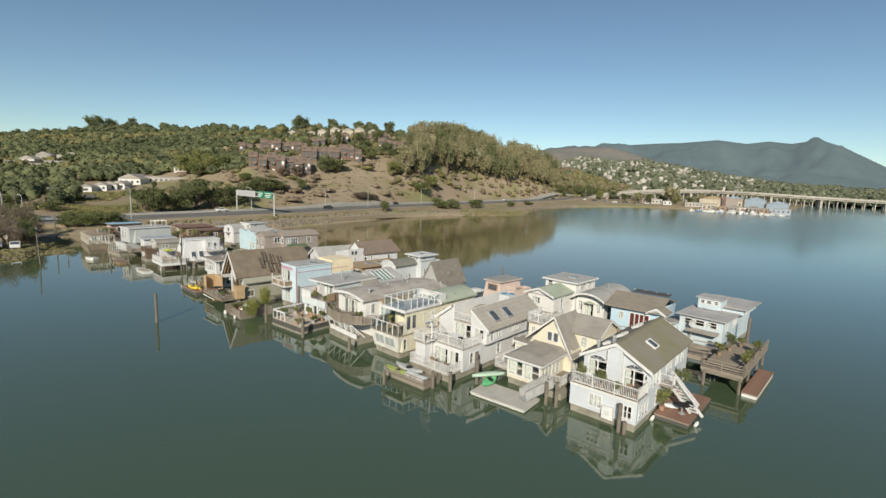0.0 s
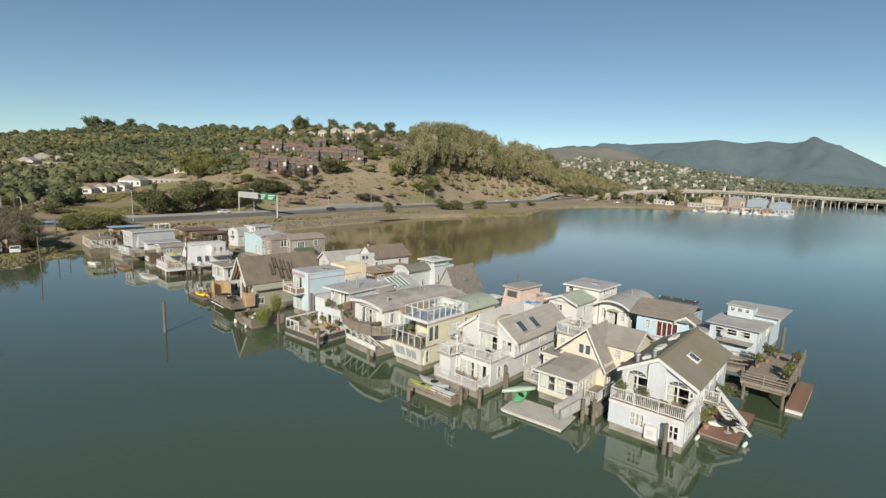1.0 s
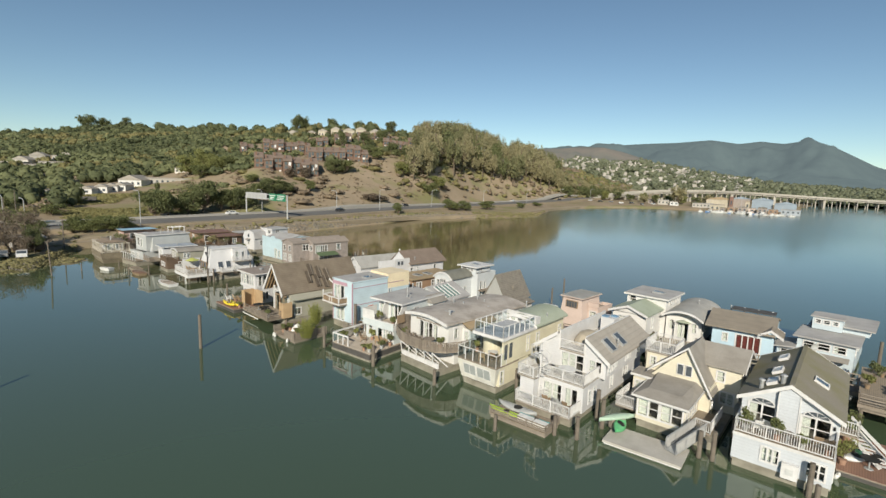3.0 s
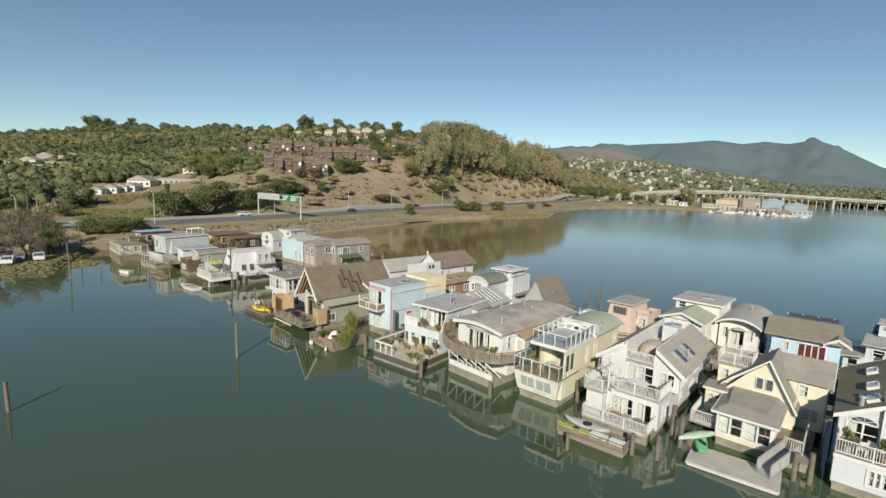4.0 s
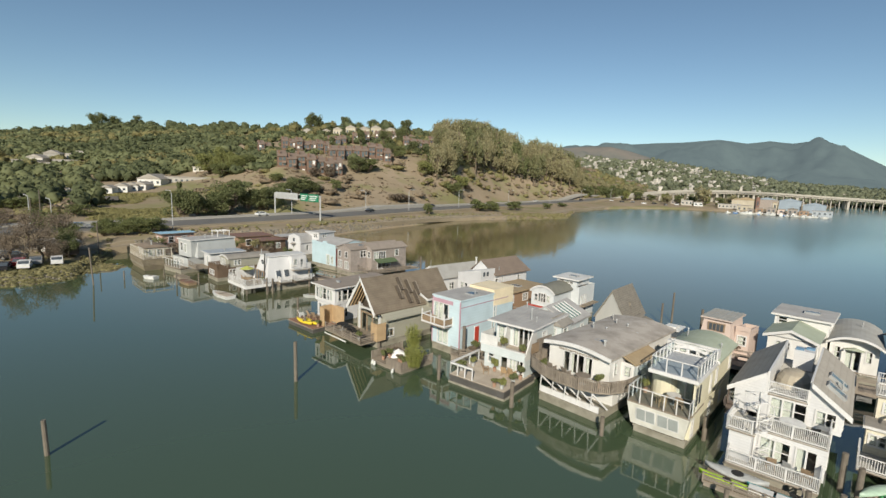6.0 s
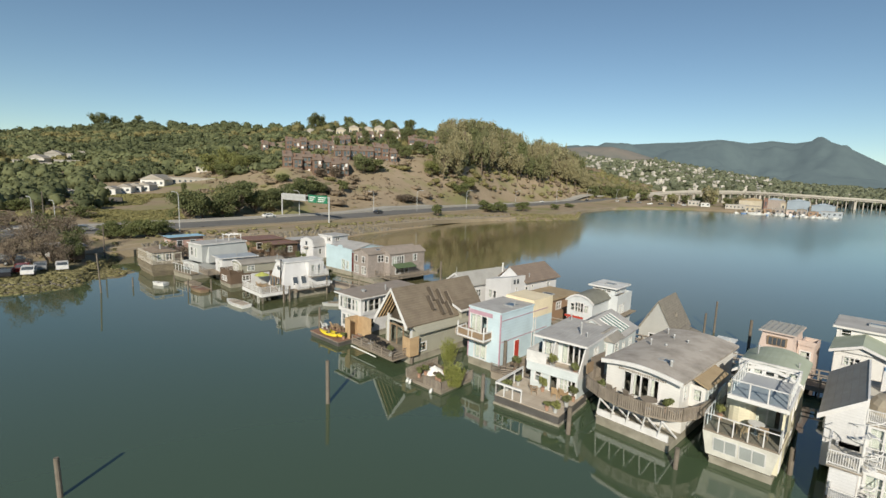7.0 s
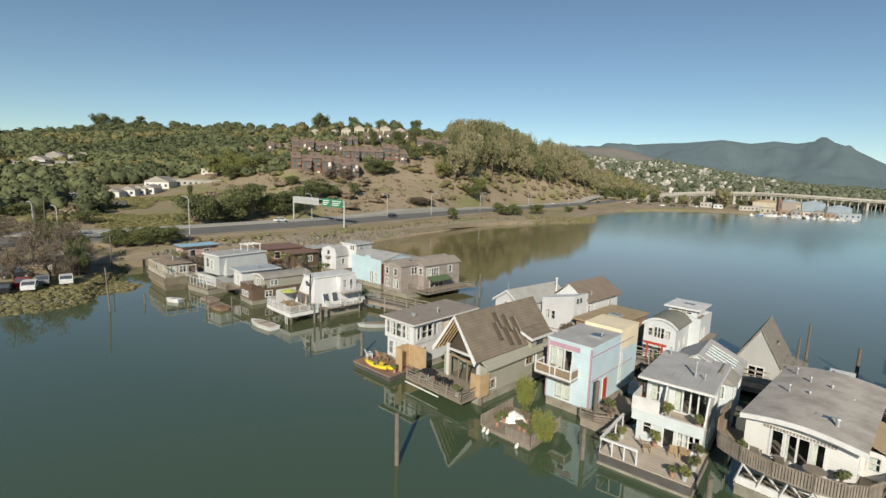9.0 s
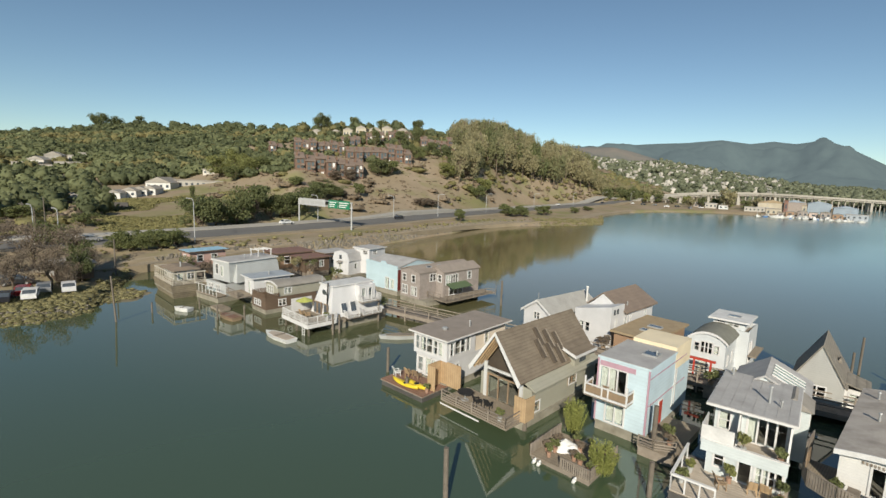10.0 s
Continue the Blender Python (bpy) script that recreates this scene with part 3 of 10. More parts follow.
ring = [bm.verts.new((4600 * math.cos(i * math.tau / 64), 4600 * math.sin(i * math.tau / 64), 0)) for i in range(64)]
bm.faces.new(ring)
tagged(part("water", bm, water_mat), "calm dark green-blue bay water mirroring houses and sky", "water", kind="structure")

# bearing: shore, then (distance, height) up the slope
SLOPES = {
    -80: ((110, -1), (118, 1.5), (200, 3), (420, 10), (820, 40), (1000, 36)),
    -60: ((102, -1), (110, 0.75), (190, 2.5), (380, 10), (800, 46), (1000, 42)),
    -48: ((97, -1), (105, 0.75), (180, 2.6), (380, 10), (800, 50), (1000, 46)),
    -45: ((99, -1), (108, 0.75), (180, 2.6), (370, 11), (800, 57), (1000, 52)),
    -43.2: ((106, -1), (118, 0.6), (180, 2.6), (365, 11), (800, 59), (1000, 52)),
    -42.2: ((115, -1), (128, 0.8), (180, 2.6), (360, 11), (795, 61), (990, 54)),
    -41.2: ((127, -1), (133, 1.8), (182, 2.6), (355, 11), (790, 62), (980, 56)),
    -37.5: ((134, -1), (138, 2.2), (185, 2.8), (340, 12), (760, 70), (950, 62)),
    -31: ((139, -1), (143, 2.6), (190, 3), (290, 14), (700, 68), (900, 60)),
    -25: ((144, -1), (148, 2.6), (196, 3.2), (254, 20), (577, 62), (800, 56)),
    -20: ((152, -1), (157, 2.6), (208, 3.2), (275, 23), (577, 66), (800, 60)),
    -15: ((168, -1), (174, 2.6), (222, 3.4), (298, 26), (560, 68), (800, 60)),
    -10: ((188, -1), (195, 2.4), (250, 3.5), (320, 31), (520, 62), (800, 50)),
    -5: ((216, -1), (225, 2.0), (292, 3.6), (350, 36), (480, 56), (800, 40)),
    0: ((226, -1), (240, 1.4), (350, 3.6), (425, 40), (520, 46), (800, 30)),
    5: ((238, -1), (250, 1.0), (398, 3.6), (450, 28), (540, 32), (800, 20)),
    8: ((254, -1), (262, 0.5), (425, 3.6), (475, 20), (600, 32), (800, 26)),
    9: ((320, -1), (328, 0.9), (436, 3.6), (482, 17), (620, 32), (800, 26)),
    12: ((368, -1), (376, 1.2), (470, 3.6), (540, 8), (680, 27), (840, 22)),
    15: ((400, -1), (408, 1.4), (500, 3.6), (590, 5), (720, 16), (900, 12)),
    20: ((432, -1), (440, 1.5), (520, 3.6), (600, 4), (700, 5), (1000, 8)),
    26: ((438, -1), (446, 1.5), (520, 3.0), (600, 3), (700, 4), (1000, 6)),
    30: ((440, -1), (450, 1.0), (520, 1.5), (600, 1), (700, 2), (1000, 4)),
    31.6: ((446, -1), (460, 0.4), (500, 0.6), (560, 0.5), (640, 1), (1000, 3)),
    33: ((560, -1), (600, -0.5), (640, -0.5), (700, -0.5), (900, 1), (1100, 4)),
}
BEAR = np.array(sorted(SLOPES), float)
SR = np.array([[p[0] for p in SLOPES[b]] for b in sorted(SLOPES)], float)
SZ = np.array([[p[1] for p in SLOPES[b]] for b in sorted(SLOPES)], float)


def profile(az):
    return [np.interp(az, BEAR, SR[:, i]) for i in range(6)], [np.interp(az, BEAR, SZ[:, i]) for i in range(6)]


def ground(az, r):
    rr, zz = profile(az)
    z = float(np.interp(r, rr, zz))
    x, y = polar(az, r)
    rise = min(1.0, max(0.0, (z - 4.0) / 12))
    z += rise * (noise.noise((x / 60, y / 60, 0)) * 3.5 + noise.noise((x / 22, y / 22, 3)) * 1.6)
    return z


def land_material():
    m = surf("dry_grass_land", (0.33, 0.262, 0.19), (0.25, 0.20, 0.13), 0.035, 0.95, 0.3, 0.5, spec=0.1, stain=0.3)
    n, l = m.node_tree.nodes, m.node_tree.links
    b = n["Principled BSDF"]
    src = b.inputs["Base Color"].links[0].from_socket
    co, t = n.new("ShaderNodeTexCoord"), n.new("ShaderNodeTexNoise")
    t.inputs["Scale"].default_value, t.inputs["Detail"].default_value = 0.045, 6
    l.new(co.outputs["Object"], t.inputs["Vector"])
    r, mx = n.new("ShaderNodeMapRange"), n.new("ShaderNodeMix")
    r.inputs["From Min"].default_value, r.inputs["From Max"].default_value = 0.5, 0.66
    l.new(t.outputs["Fac"], r.inputs["Value"])
    mx.data_type = "RGBA"
    mx.inputs["B"].default_value = (0.215, 0.205, 0.10, 1)
    l.new(r.outputs[0], mx.inputs["Factor"])
    l.new(src, mx.inputs["A"])
    l.new(mx.outputs["Result"], b.inputs["Base Color"])
    return m


V, F = [], []
azs = np.arange(-80, 33.01, 0.5)
for az in azs:
    rr, _ = profile(az)
    row = [rr[0] - 12]
    for a, b_, k in zip(rr, rr[1:], (4, 8, 14, 26, 8)):
        row += [a + (b_ - a) * i / k for i in range(k)]
    row.append(rr[-1])
    for r in row:
        z = ground(az, r) if r >= rr[0] else -2.0
        V.append((*polar(az, r), z))
nr = len(row)
for i in range(len(azs) - 1):
    for j in range(nr - 1):
        a = i * nr + j
        F.append((a, a + nr, a + nr + 1, a + 1))
land = new("ground", mesh_of("ground", V, F, land_material()))
for p in land.data.polygons:
    p.use_smooth = True
tagged(land, "dry grassy shore and hillside with scrub rising from the bay", "ground", kind="structure")


def ridge(name, pts, r, depth, base, mat, label, rough, seed, cols=160, rows=14, relief=0.30):
    """A range of hills: (bearing, height) along its crest, at distance r."""
    V, F = [], []
    a0, a1 = pts[0][0], pts[-1][0]
    for i in range(cols + 1):
        az = a0 + (a1 - a0) * i / cols
        top = float(np.interp(az, [p[0] for p in pts], [p[1] for p in pts]))
        for j in range(rows + 1):
            s = j / rows
            x, y = polar(az, r - depth * (1 - s))
            f = noise.fractal((x / rough, y / rough, seed), 0.9, 2.2, 4)
            z = base + (top - base) * (s ** 0.8) * (1 + relief * f * (1 - s) * 2)
            V.append((x, y, z))
    for i in range(cols):
        for j in range(rows):
            a = i * (rows + 1) + j
            F.append((a, a + rows + 1, a + rows + 2, a + 1))
    # the far side, falling away behind the crest
    k = len(V)
    for i in range(cols + 1):
        az = a0 + (a1 - a0) * i / cols
        V.append((*polar(az, r + depth * 0.4), base - 5))
    for i in range(cols):
        F.append((i * (rows + 1) + rows, (i + 1) * (rows + 1) + rows, k + i + 1, k + i))
    ob = new(name, mesh_of(name, V, F, mat))
    for p in ob.data.polygons:
        p.use_smooth = True
    return tagged(ob, label, "hill", kind="structure")


# Flat blue emission stands for the haze in front of the far hills.
def far_haze(name, c1, c2, glow, strength, scale):
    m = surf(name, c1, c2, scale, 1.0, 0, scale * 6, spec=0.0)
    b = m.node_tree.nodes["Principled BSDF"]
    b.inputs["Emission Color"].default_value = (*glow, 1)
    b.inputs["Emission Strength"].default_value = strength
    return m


M["mountain"] = far_haze("distant_mountain", (0.045, 0.062, 0.06), (0.025, 0.036, 0.038), (0.15, 0.205, 0.25), 0.56, 0.009)
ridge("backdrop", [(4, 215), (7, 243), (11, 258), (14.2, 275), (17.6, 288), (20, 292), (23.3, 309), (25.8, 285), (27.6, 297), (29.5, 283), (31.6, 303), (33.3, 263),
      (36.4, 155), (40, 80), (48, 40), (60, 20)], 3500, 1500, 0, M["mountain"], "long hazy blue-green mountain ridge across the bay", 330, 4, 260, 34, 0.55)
M["brownhill"] = far_haze("distant_bare_hill", (0.16, 0.12, 0.085), (0.085, 0.085, 0.06), (0.14, 0.19, 0.24), 0.42, 0.006)
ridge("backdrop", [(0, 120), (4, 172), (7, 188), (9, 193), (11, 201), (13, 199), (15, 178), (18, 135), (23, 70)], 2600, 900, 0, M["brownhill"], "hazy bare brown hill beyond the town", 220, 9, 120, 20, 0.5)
M["townhill"] = surf("wooded_town_hill", (0.16, 0.175, 0.11), (0.12, 0.135, 0.085), 0.012, 1.0, 0, 0.08, spec=0.0)
TOWN = [(2, 40), (6, 58), (8.3, 63), (10.7, 76), (14.3, 66), (17.1, 73), (21, 57), (25.2, 42), (29.9, 27), (34, 22), (40, 18), (52, 10)]
ridge("backdrop", TOWN, 1200, 420, 3, M["townhill"], "wooded hill with a scattered hillside town", 160, 7)
# ---------------------------------------------------------------- front row of floating homes
def white_box_house():
    """The end house: white, dark gable set back behind an open railed deck."""
    h = House("houseboat", 15.35, 28.75, -35.5, "white two-storey houseboat with dark gabled roof and white-railed deck")
    w, yf, yb = 5.5, 2.3, 12.9
    h.hull(0.1, 0.1, w - 0.1, yb - 0.1, 0.62)
    h.walls("greyblue2", 0, 0, w, yb, 0.62, 2.45, f=[(1.75, 2.65, 1.1, 2.0, 3), (4.2, 5.1, 1.0, 1.95, 3)],
            r=[(0.5, 1.0, 1.0, 2.05, 1), (1.2, 1.7, 1.0, 2.05, 1), (1.9, 2.4, 1.0, 2.05, 1), (4.4, 5.0, 0.9, 2.1, 1), (7.5, 8.5, 1.1, 2.0, 2)], l=[(2, 3, 1.1, 2, 2), (6, 7, 1.1, 2, 2)])
    box_ = h.block("meter_box", "whitetrim", 2.9, -0.35, 0.5, 3.8, -0.02, 1.5)
    part("meter_panel", box(B(), 3.15, -0.38, 0.8, 3.55, -0.352, 1.2), M["lightgrey"], box_)
    h.walls("greyblue2", 0, yf, w, yb, 2.45, 4.35, f=[(0.5, 2.0, 2.6, 4.0, 2, 0.3), (3.55, 5.05, 2.55, 4.0, 2, 0.3)],
            r=[(2.6, 3.1, 3.0, 4.1, 1), (3.4, 4.0, 2.8, 4.1, 1), (4.2, 4.8, 2.8, 4.1, 1), (6.7, 7.2, 3.0, 4.0, 1), (7.4, 7.9, 3.0, 4.0, 1), (9.3, 9.8, 3.0, 4.0, 1), (10.9, 11.5, 3.0, 4.0, 1)],
            l=[(3, 4.2, 3, 4, 2), (7, 8.2, 3, 4, 2)])
    h.gable("roofdark", 0, yf, w, yb, 4.35, 5.85, over=0.32)
    for s in (yf, yb - 0.14):
        part("gable_wall", prism(B(), [(0, 4.35), (w, 4.35), (w / 2, 5.85)], "y", s, s + 0.14), M["greyblue2"], h.ob)
    bay = part("bay", prism(B(), [(2.15, 2.5), (3.35, 2.5), (3.35, 5.35), (w / 2, 5.68), (2.15, 5.35)], "y", yf - 0.27, yf - 0.004), M["greyblue2"], h.ob, "pale grey projecting bay under the gable")
    for x in (2.15, 3.35):
        part("bay_trim", bar(B(), (x, yf - 0.29, 2.55), (x, yf - 0.29, 5.3), 0.08, 0.05), M["whitetrim"], bay)
    for x in (1.25, 4.3):                       # arched lights over the deck doors
        poly = [(x - 0.78, 4.1)] + [(x + 0.78 * math.cos(a), 4.1 + 0.42 * math.sin(a)) for a in [math.pi * (1 - i / 10) for i in range(11)]][1:-1] + [(x + 0.78, 4.1)]
        arch = part("arched_window", prism(B(), poly, "y", yf - 0.09, yf - 0.004), M["whitetrim"], h.ob)
        poly = [(x + (p[0] - x) * 0.84, 4.15 + (p[1] - 4.1) * 0.8) for p in poly]
        part("pane", prism(B(), poly, "y", yf - 0.115, yf - 0.092), M["skyglass"], arch)
        for k in (-0.9, 0, 0.9):
            part("glazing_bar", bar(B(), (x, yf - 0.125, 4.15), (x + 0.66 * math.sin(k), yf - 0.125, 4.15 + 0.36 * math.cos(k)), 0.03, 0.03), M["whitetrim"], arch)
        lamp = part("wall_lamp", tube(B(), (x + 0.98, yf - 0.12, 3.62), (x + 0.98, yf - 0.12, 3.86), 0.07, 0.05), M["black"], h.ob)
    h.deck(0, 0, w, yf, 2.53, "deckwood")
    h.rail([(0.05, yf - 0.05), (0.05, 0.05), (w - 0.05, 0.05), (w - 0.05, yf - 0.05)], 2.53, 0.95)
    part("deck_skirt", box(B(), -0.03, -0.05, 2.3, w + 0.03, -0.004, 2.5), M["whitetrim"], h.ob)
    # side balcony and stair
    h.deck(w, 4.9, w + 1.1, 6.3, 2.5)
    h.rail([(w + 0.05, 4.9), (w + 1.05, 4.9), (w + 1.05, 5.5)], 2.5, 0.95)
    for x in (w + 0.15, w + 1.05):
        part("stair_string", bar(B(), (x, 6.3, 2.5), (x + 2.3, 5.6, 0.5), 0.06, 0.24), M["whitetrim"], h.ob)
    for i in range(9):
        s = i / 9
        part("stair_tread", bar(B(), (w + 0.2 + 2.3 * s, 6.25 - 0.7 * s, 2.4 - 1.9 * s), (w + 1.1 + 2.3 * s, 6.25 - 0.7 * s, 2.4 - 1.9 * s), 0.24, 0.04), M["whitetrim"], h.ob)
    for y in (6.3, 5.95):
        part("stair_rail", bar(B(), (w + 0.6, y, 3.4), (w + 3.0, y - 0.7, 1.4), 0.07, 0.1), M["whitetrim"], h.ob)
    # roof: chimneys, skylights
    for x, y, z in ((2.2, 2.9, 5.5), (1.0, 2.7, 4.9)):
        h.pipe(x, y, z, z + 0.75, 0.14)
    part("ridge_cap", bar(B(), (w / 2, yf - 0.3, 6.02), (w / 2, yb + 0.3, 6.02), 0.3, 0.05), M["roofdark"], h.ob)
    kz = 1.5 / (w / 2)
    h.skylight((4.2, 6.4, 4.35 + (w - 4.2) * kz + 0.17), (0, 1, 0), (-1, 0, kz), 1.0, 1.0, 0.14, "whitetrim")
    for y in (3.6, 6.4, 10.2):
        h.skylight((1.6, y, 4.35 + 1.6 * kz + 0.17), (0, -1, 0), (1, 0, kz), 1.3, 0.7, 0.2, "whitetrim", "kwhite")
    return h


M["greyblue2"] = siding("white_blue_siding", (0.54, 0.57, 0.60), 0.22)
white_box_house()


def cream_house():
    h = House("houseboat", 10.3, 33.5, -36, "cream houseboat with sunroom and steep brown-grey gable roofs")
    h.hull(0.1, 0.1, 5.6, 11, 0.6)
    # sunroom
    h.walls("cream", 0, 0, 3.55, 4.2, 0.62, 2.62, f=[(0.18, 1.66, 1.08, 2.32, 2, 0.55), (1.9, 3.38, 1.08, 2.32, 2, 0.45)],
            r=[(0.3, 0.75, 1.3, 2.3, 1), (0.95, 1.4, 1.3, 2.3, 1), (1.6, 2.05, 1.3, 2.3, 1), (2.25, 2.7, 1.3, 2.3, 1), (2.9, 3.4, 1.3, 2.3, 1)])
    bm = B()                                     # hipped low roof
    v = [bm.verts.new(p) for p in ((-0.3, -0.3, 2.62), (3.85, -0.3, 2.62), (3.85, 4.5, 2.75), (-0.3, 4.5, 2.75), (0.5, 1.0, 3.0), (3.0, 1.0, 3.0), (3.2, 4.5, 3.25), (0.2, 4.5, 3.25))]
    for f in ((3, 2, 1, 0), (4, 5, 6, 7), (0, 1, 5, 4), (1, 2, 6, 5), (2, 3, 7, 6), (3, 0, 4, 7)):
        bm.faces.new([v[i] for i in f])
    part("roof", bm, M["roofgrey"], h.ob, "low grey sunroom roof")
    bm = B()
    for p, q in (((-0.33, -0.33, 2.6), (3.88, -0.33, 2.6)), ((3.88, -0.33, 2.6), (3.88, 4.4, 2.7)), ((-0.33, -0.33, 2.6), (-0.33, 4.4, 2.7))):
        bar(bm, p, q, 0.05, 0.16)
    part("roof_edge", bm, M["whitetrim"], h.ob)
    # main steep gable behind it
    h.walls("cream", -0.3, 4.3, 4.3, 11, 0.62, 3.0, l=[(1.4 + 4, 2.6 + 4, 1.2, 2.2, 2)], r=[(5, 6, 1.2, 2.2, 2)])
    part("gable_wall", prism(B(), [(-0.3, 3.0), (4.2, 3.0), (2.4, 5.75), (1.1, 4.6)], "y", 4.3, 4.44), M["cream"], h.ob)
    bm = B()
    for x0, x1 in ((1.65, 2.2), (2.3, 2.85)):
        box(bm, x0, 4.2, 3.55, x1, 4.29, 4.5)
    w = part("gable_window", bm, M["whitetrim"], h.ob)
    bm = B()
    for x0, x1 in ((1.72, 2.13), (2.37, 2.78)):
        box(bm, x0, 4.17, 3.62, x1, 4.195, 4.43)
    part("pane", bm, M["skyglass"], w)
    part("roof", prism(B(), [(2.4, 5.9), (4.35, 2.35), (4.5, 2.42), (2.5, 6.08)], "y", 3.95, 8.2), M["roofgrey"], h.ob, "steep brown-grey roof slope")
    part("roof", prism(B(), [(2.4, 5.9), (2.5, 6.08), (0.0, 4.0), (-0.5, 3.45), (-0.55, 3.3), (0.1, 3.85)], "y", 3.95, 8.2), M["roofgrey"], h.ob)
    part("fascia", prism(B(), [(2.4, 5.92), (4.43, 2.3), (4.55, 2.36), (2.45, 6.1)], "y", 3.88, 3.95), M["whitetrim"], h.ob)
    part("fascia", prism(B(), [(2.4, 5.92), (2.45, 6.1), (0.0, 4.02), (-0.6, 3.38), (-0.6, 3.28), (0.1, 3.9)], "y", 3.88, 3.95), M["whitetrim"], h.ob)
    # cross wing with its own ridge
    h.walls("cream", 2.6, 6.2, 6.0, 10.4, 0.62, 4.5, f=[(4.3, 4.8, 3.2, 4.0, 1), (4.7, 5.6, 1.4, 2.3, 2)], r=[(7, 7.6, 3.0, 3.9, 1), (8, 8.6, 3.0, 3.9, 1), (9, 9.6, 3.0, 3.9, 1), (7, 8.4, 1.3, 2.2, 2)])
    h.gable("roofgrey", 2.2, 6.2, 6.0, 10.4, 4.5, 5.6, "x", over=0.3, wall="cream")
    # lean-to and roof deck tower on the back left
    h.walls("cream", -1.2, 5.4, 1.0, 8.0, 0.62, 4.5, f=[(-0.8, -0.45, 3.45, 4.1, 1), (0.1, 0.45, 3.45, 4.1, 1), (-0.9, 0.2, 1.6, 2.3, 2)])
    h.deck(-1.35, 5.3, 1.15, 8.1, 4.62, "floatgrey")
    h.rail([(-1.3, 8.0), (-1.3, 5.35), (1.1, 5.35), (1.1, 8.0), (-1.3, 8.0)], 4.62, 0.95)
    h.flat("roofgrey", -1.6, 3.6, -0.2, 5.3, 2.75, 0.15)
    h.walls("cream", -1.6, 3.6, -0.3, 5.3, 0.62, 2.75, f=[(-1.35, -0.55, 1.6, 2.3, 2)])
    # side decks
    h.deck(-1.9, 0.6, 0, 3.6, 0.95, "floatgrey")
    h.rail([(-1.85, 3.5), (-1.85, 0.65), (-0.05, 0.65)], 0.95, 0.9)
    h.deck(3.55, 0.5, 5.3, 4.3, 1.0, "deckwood")
    h.rail([(4.2, 0.55), (5.25, 0.55), (5.25, 4.2)], 1.0, 0.9)
    return h


cream_house()


def spiral_house():
    h = House("houseboat", 1.5, 37.5, -36, "white houseboat with skylit grey gable, balconies and spiral stair")
    h.hull(0.9, -2.2, 5.9, 12.4, 0.62)
    h.walls("white", 1.0, -0.6, 6.1, 12.5, 0.62, 2.75, f=[(2.6, 4.2, 0.95, 2.4, 2, 0.75), (4.6, 5.6, 0.8, 2.4, 2, 0.5)],
            r=[(0.5, 1.0, 1.2, 2.2, 1), (1.4, 1.9, 1.2, 2.2, 1), (5, 5.5, 1.2, 2.2, 1), (8, 9, 1.2, 2.2, 2)], l=[(3, 4, 1.2, 2.2, 2)])
    yf = 2.4
    h.walls("white", 0.3, yf, 6.6, 12.5, 2.75, 4.3, f=[(2.6, 4.6, 2.9, 4.2, 3, 0.66), (5.2, 6.2, 3.2, 4.1, 2, 0.4)],
            r=[(3.0, 3.5, 3.1, 4.1, 1), (4.0, 4.8, 3.2, 4.1, 2), (6.9, 8.0, 3.3, 4.1, 3), (9.8, 10.3, 3.2, 4.1, 1)], l=[(4, 5, 3.2, 4.1, 2)])
    h.walls("white", 0.3, yf + 0.3, 1.0, 12.0, 0.62, 2.75, floor=False)
    h.deck(2.2, -0.6, 6.1, yf, 2.85, "floatgrey")
    h.rail([(2.4, -0.55), (6.05, -0.55), (6.05, yf - 0.1)], 2.85, 0.95, gap=0.1)
    # a wide gable with a terrace cut into its middle
    for k, (xi, xo) in enumerate(((4.75, 7.0), (2.2, -0.1))):
        d = 1 if k == 0 else -1
        part("roof", prism(B(), [(xi, 5.85), (xo, 4.15), (xo, 4.32), (xi, 6.02)], "y", yf - 0.3, 12.3), M["rooflight2"], h.ob, "warm grey roof slope")
        part("fascia", prism(B(), [(xi, 5.7), (xo + 0.05 * d, 3.98), (xo + 0.05 * d, 4.34), (xi, 6.04)], "y", yf - 0.36, yf - 0.3), M["whitetrim"], h.ob)
        part("gable_wall", prism(B(), [(xi, 4.3), (6.6 if d > 0 else 0.3, 4.3), (xi, 5.78)], "y", yf, yf + 0.14), M["white"], h.ob)
        part("terrace_wall", box(B(), min(xi, xi - 0.12 * d), yf, 4.3, max(xi, xi - 0.12 * d), 12.2, 6.05), M["whitetrim"], h.ob)
    for y in (4.3, 6.6):
        h.skylight((5.95, y, 5.12), (0, 1, 0), (-2.25, 0, 1.7), 1.0, 1.35, 0.22)
    h.pipe(6.3, 5.5, 4.8, 5.5, 0.05)
    h.deck(2.33, yf - 0.1, 4.62, 11.9, 4.5, "floatgrey")
    h.rail([(2.33, yf), (4.62, yf)], 4.5, 0.85, gap=0.1)
    bm = B()
    n = 14
    for i in range(n):                            # low canvas dome
        a0, a1 = math.tau * i / n, math.tau * (i + 1) / n
        rings = [(1.12, 4.52), (1.02, 5.0), (0.75, 5.4), (0.38, 5.58), (0.04, 5.63)]
        for (r0, z0), (r1, z1) in zip(rings, rings[1:]):
            bm.faces.new([bm.verts.new(p) for p in ((3.47 + r0 * math.cos(a0), 5.6 + 1.5 * r0 * math.sin(a0), z0), (3.47 + r0 * math.cos(a1), 5.6 + 1.5 * r0 * math.sin(a1), z0),
                                                  (3.47 + r1 * math.cos(a1), 5.6 + 1.5 * r1 * math.sin(a1), z1), (3.47 + r1 * math.cos(a0), 5.6 + 1.5 * r1 * math.sin(a0), z1))])
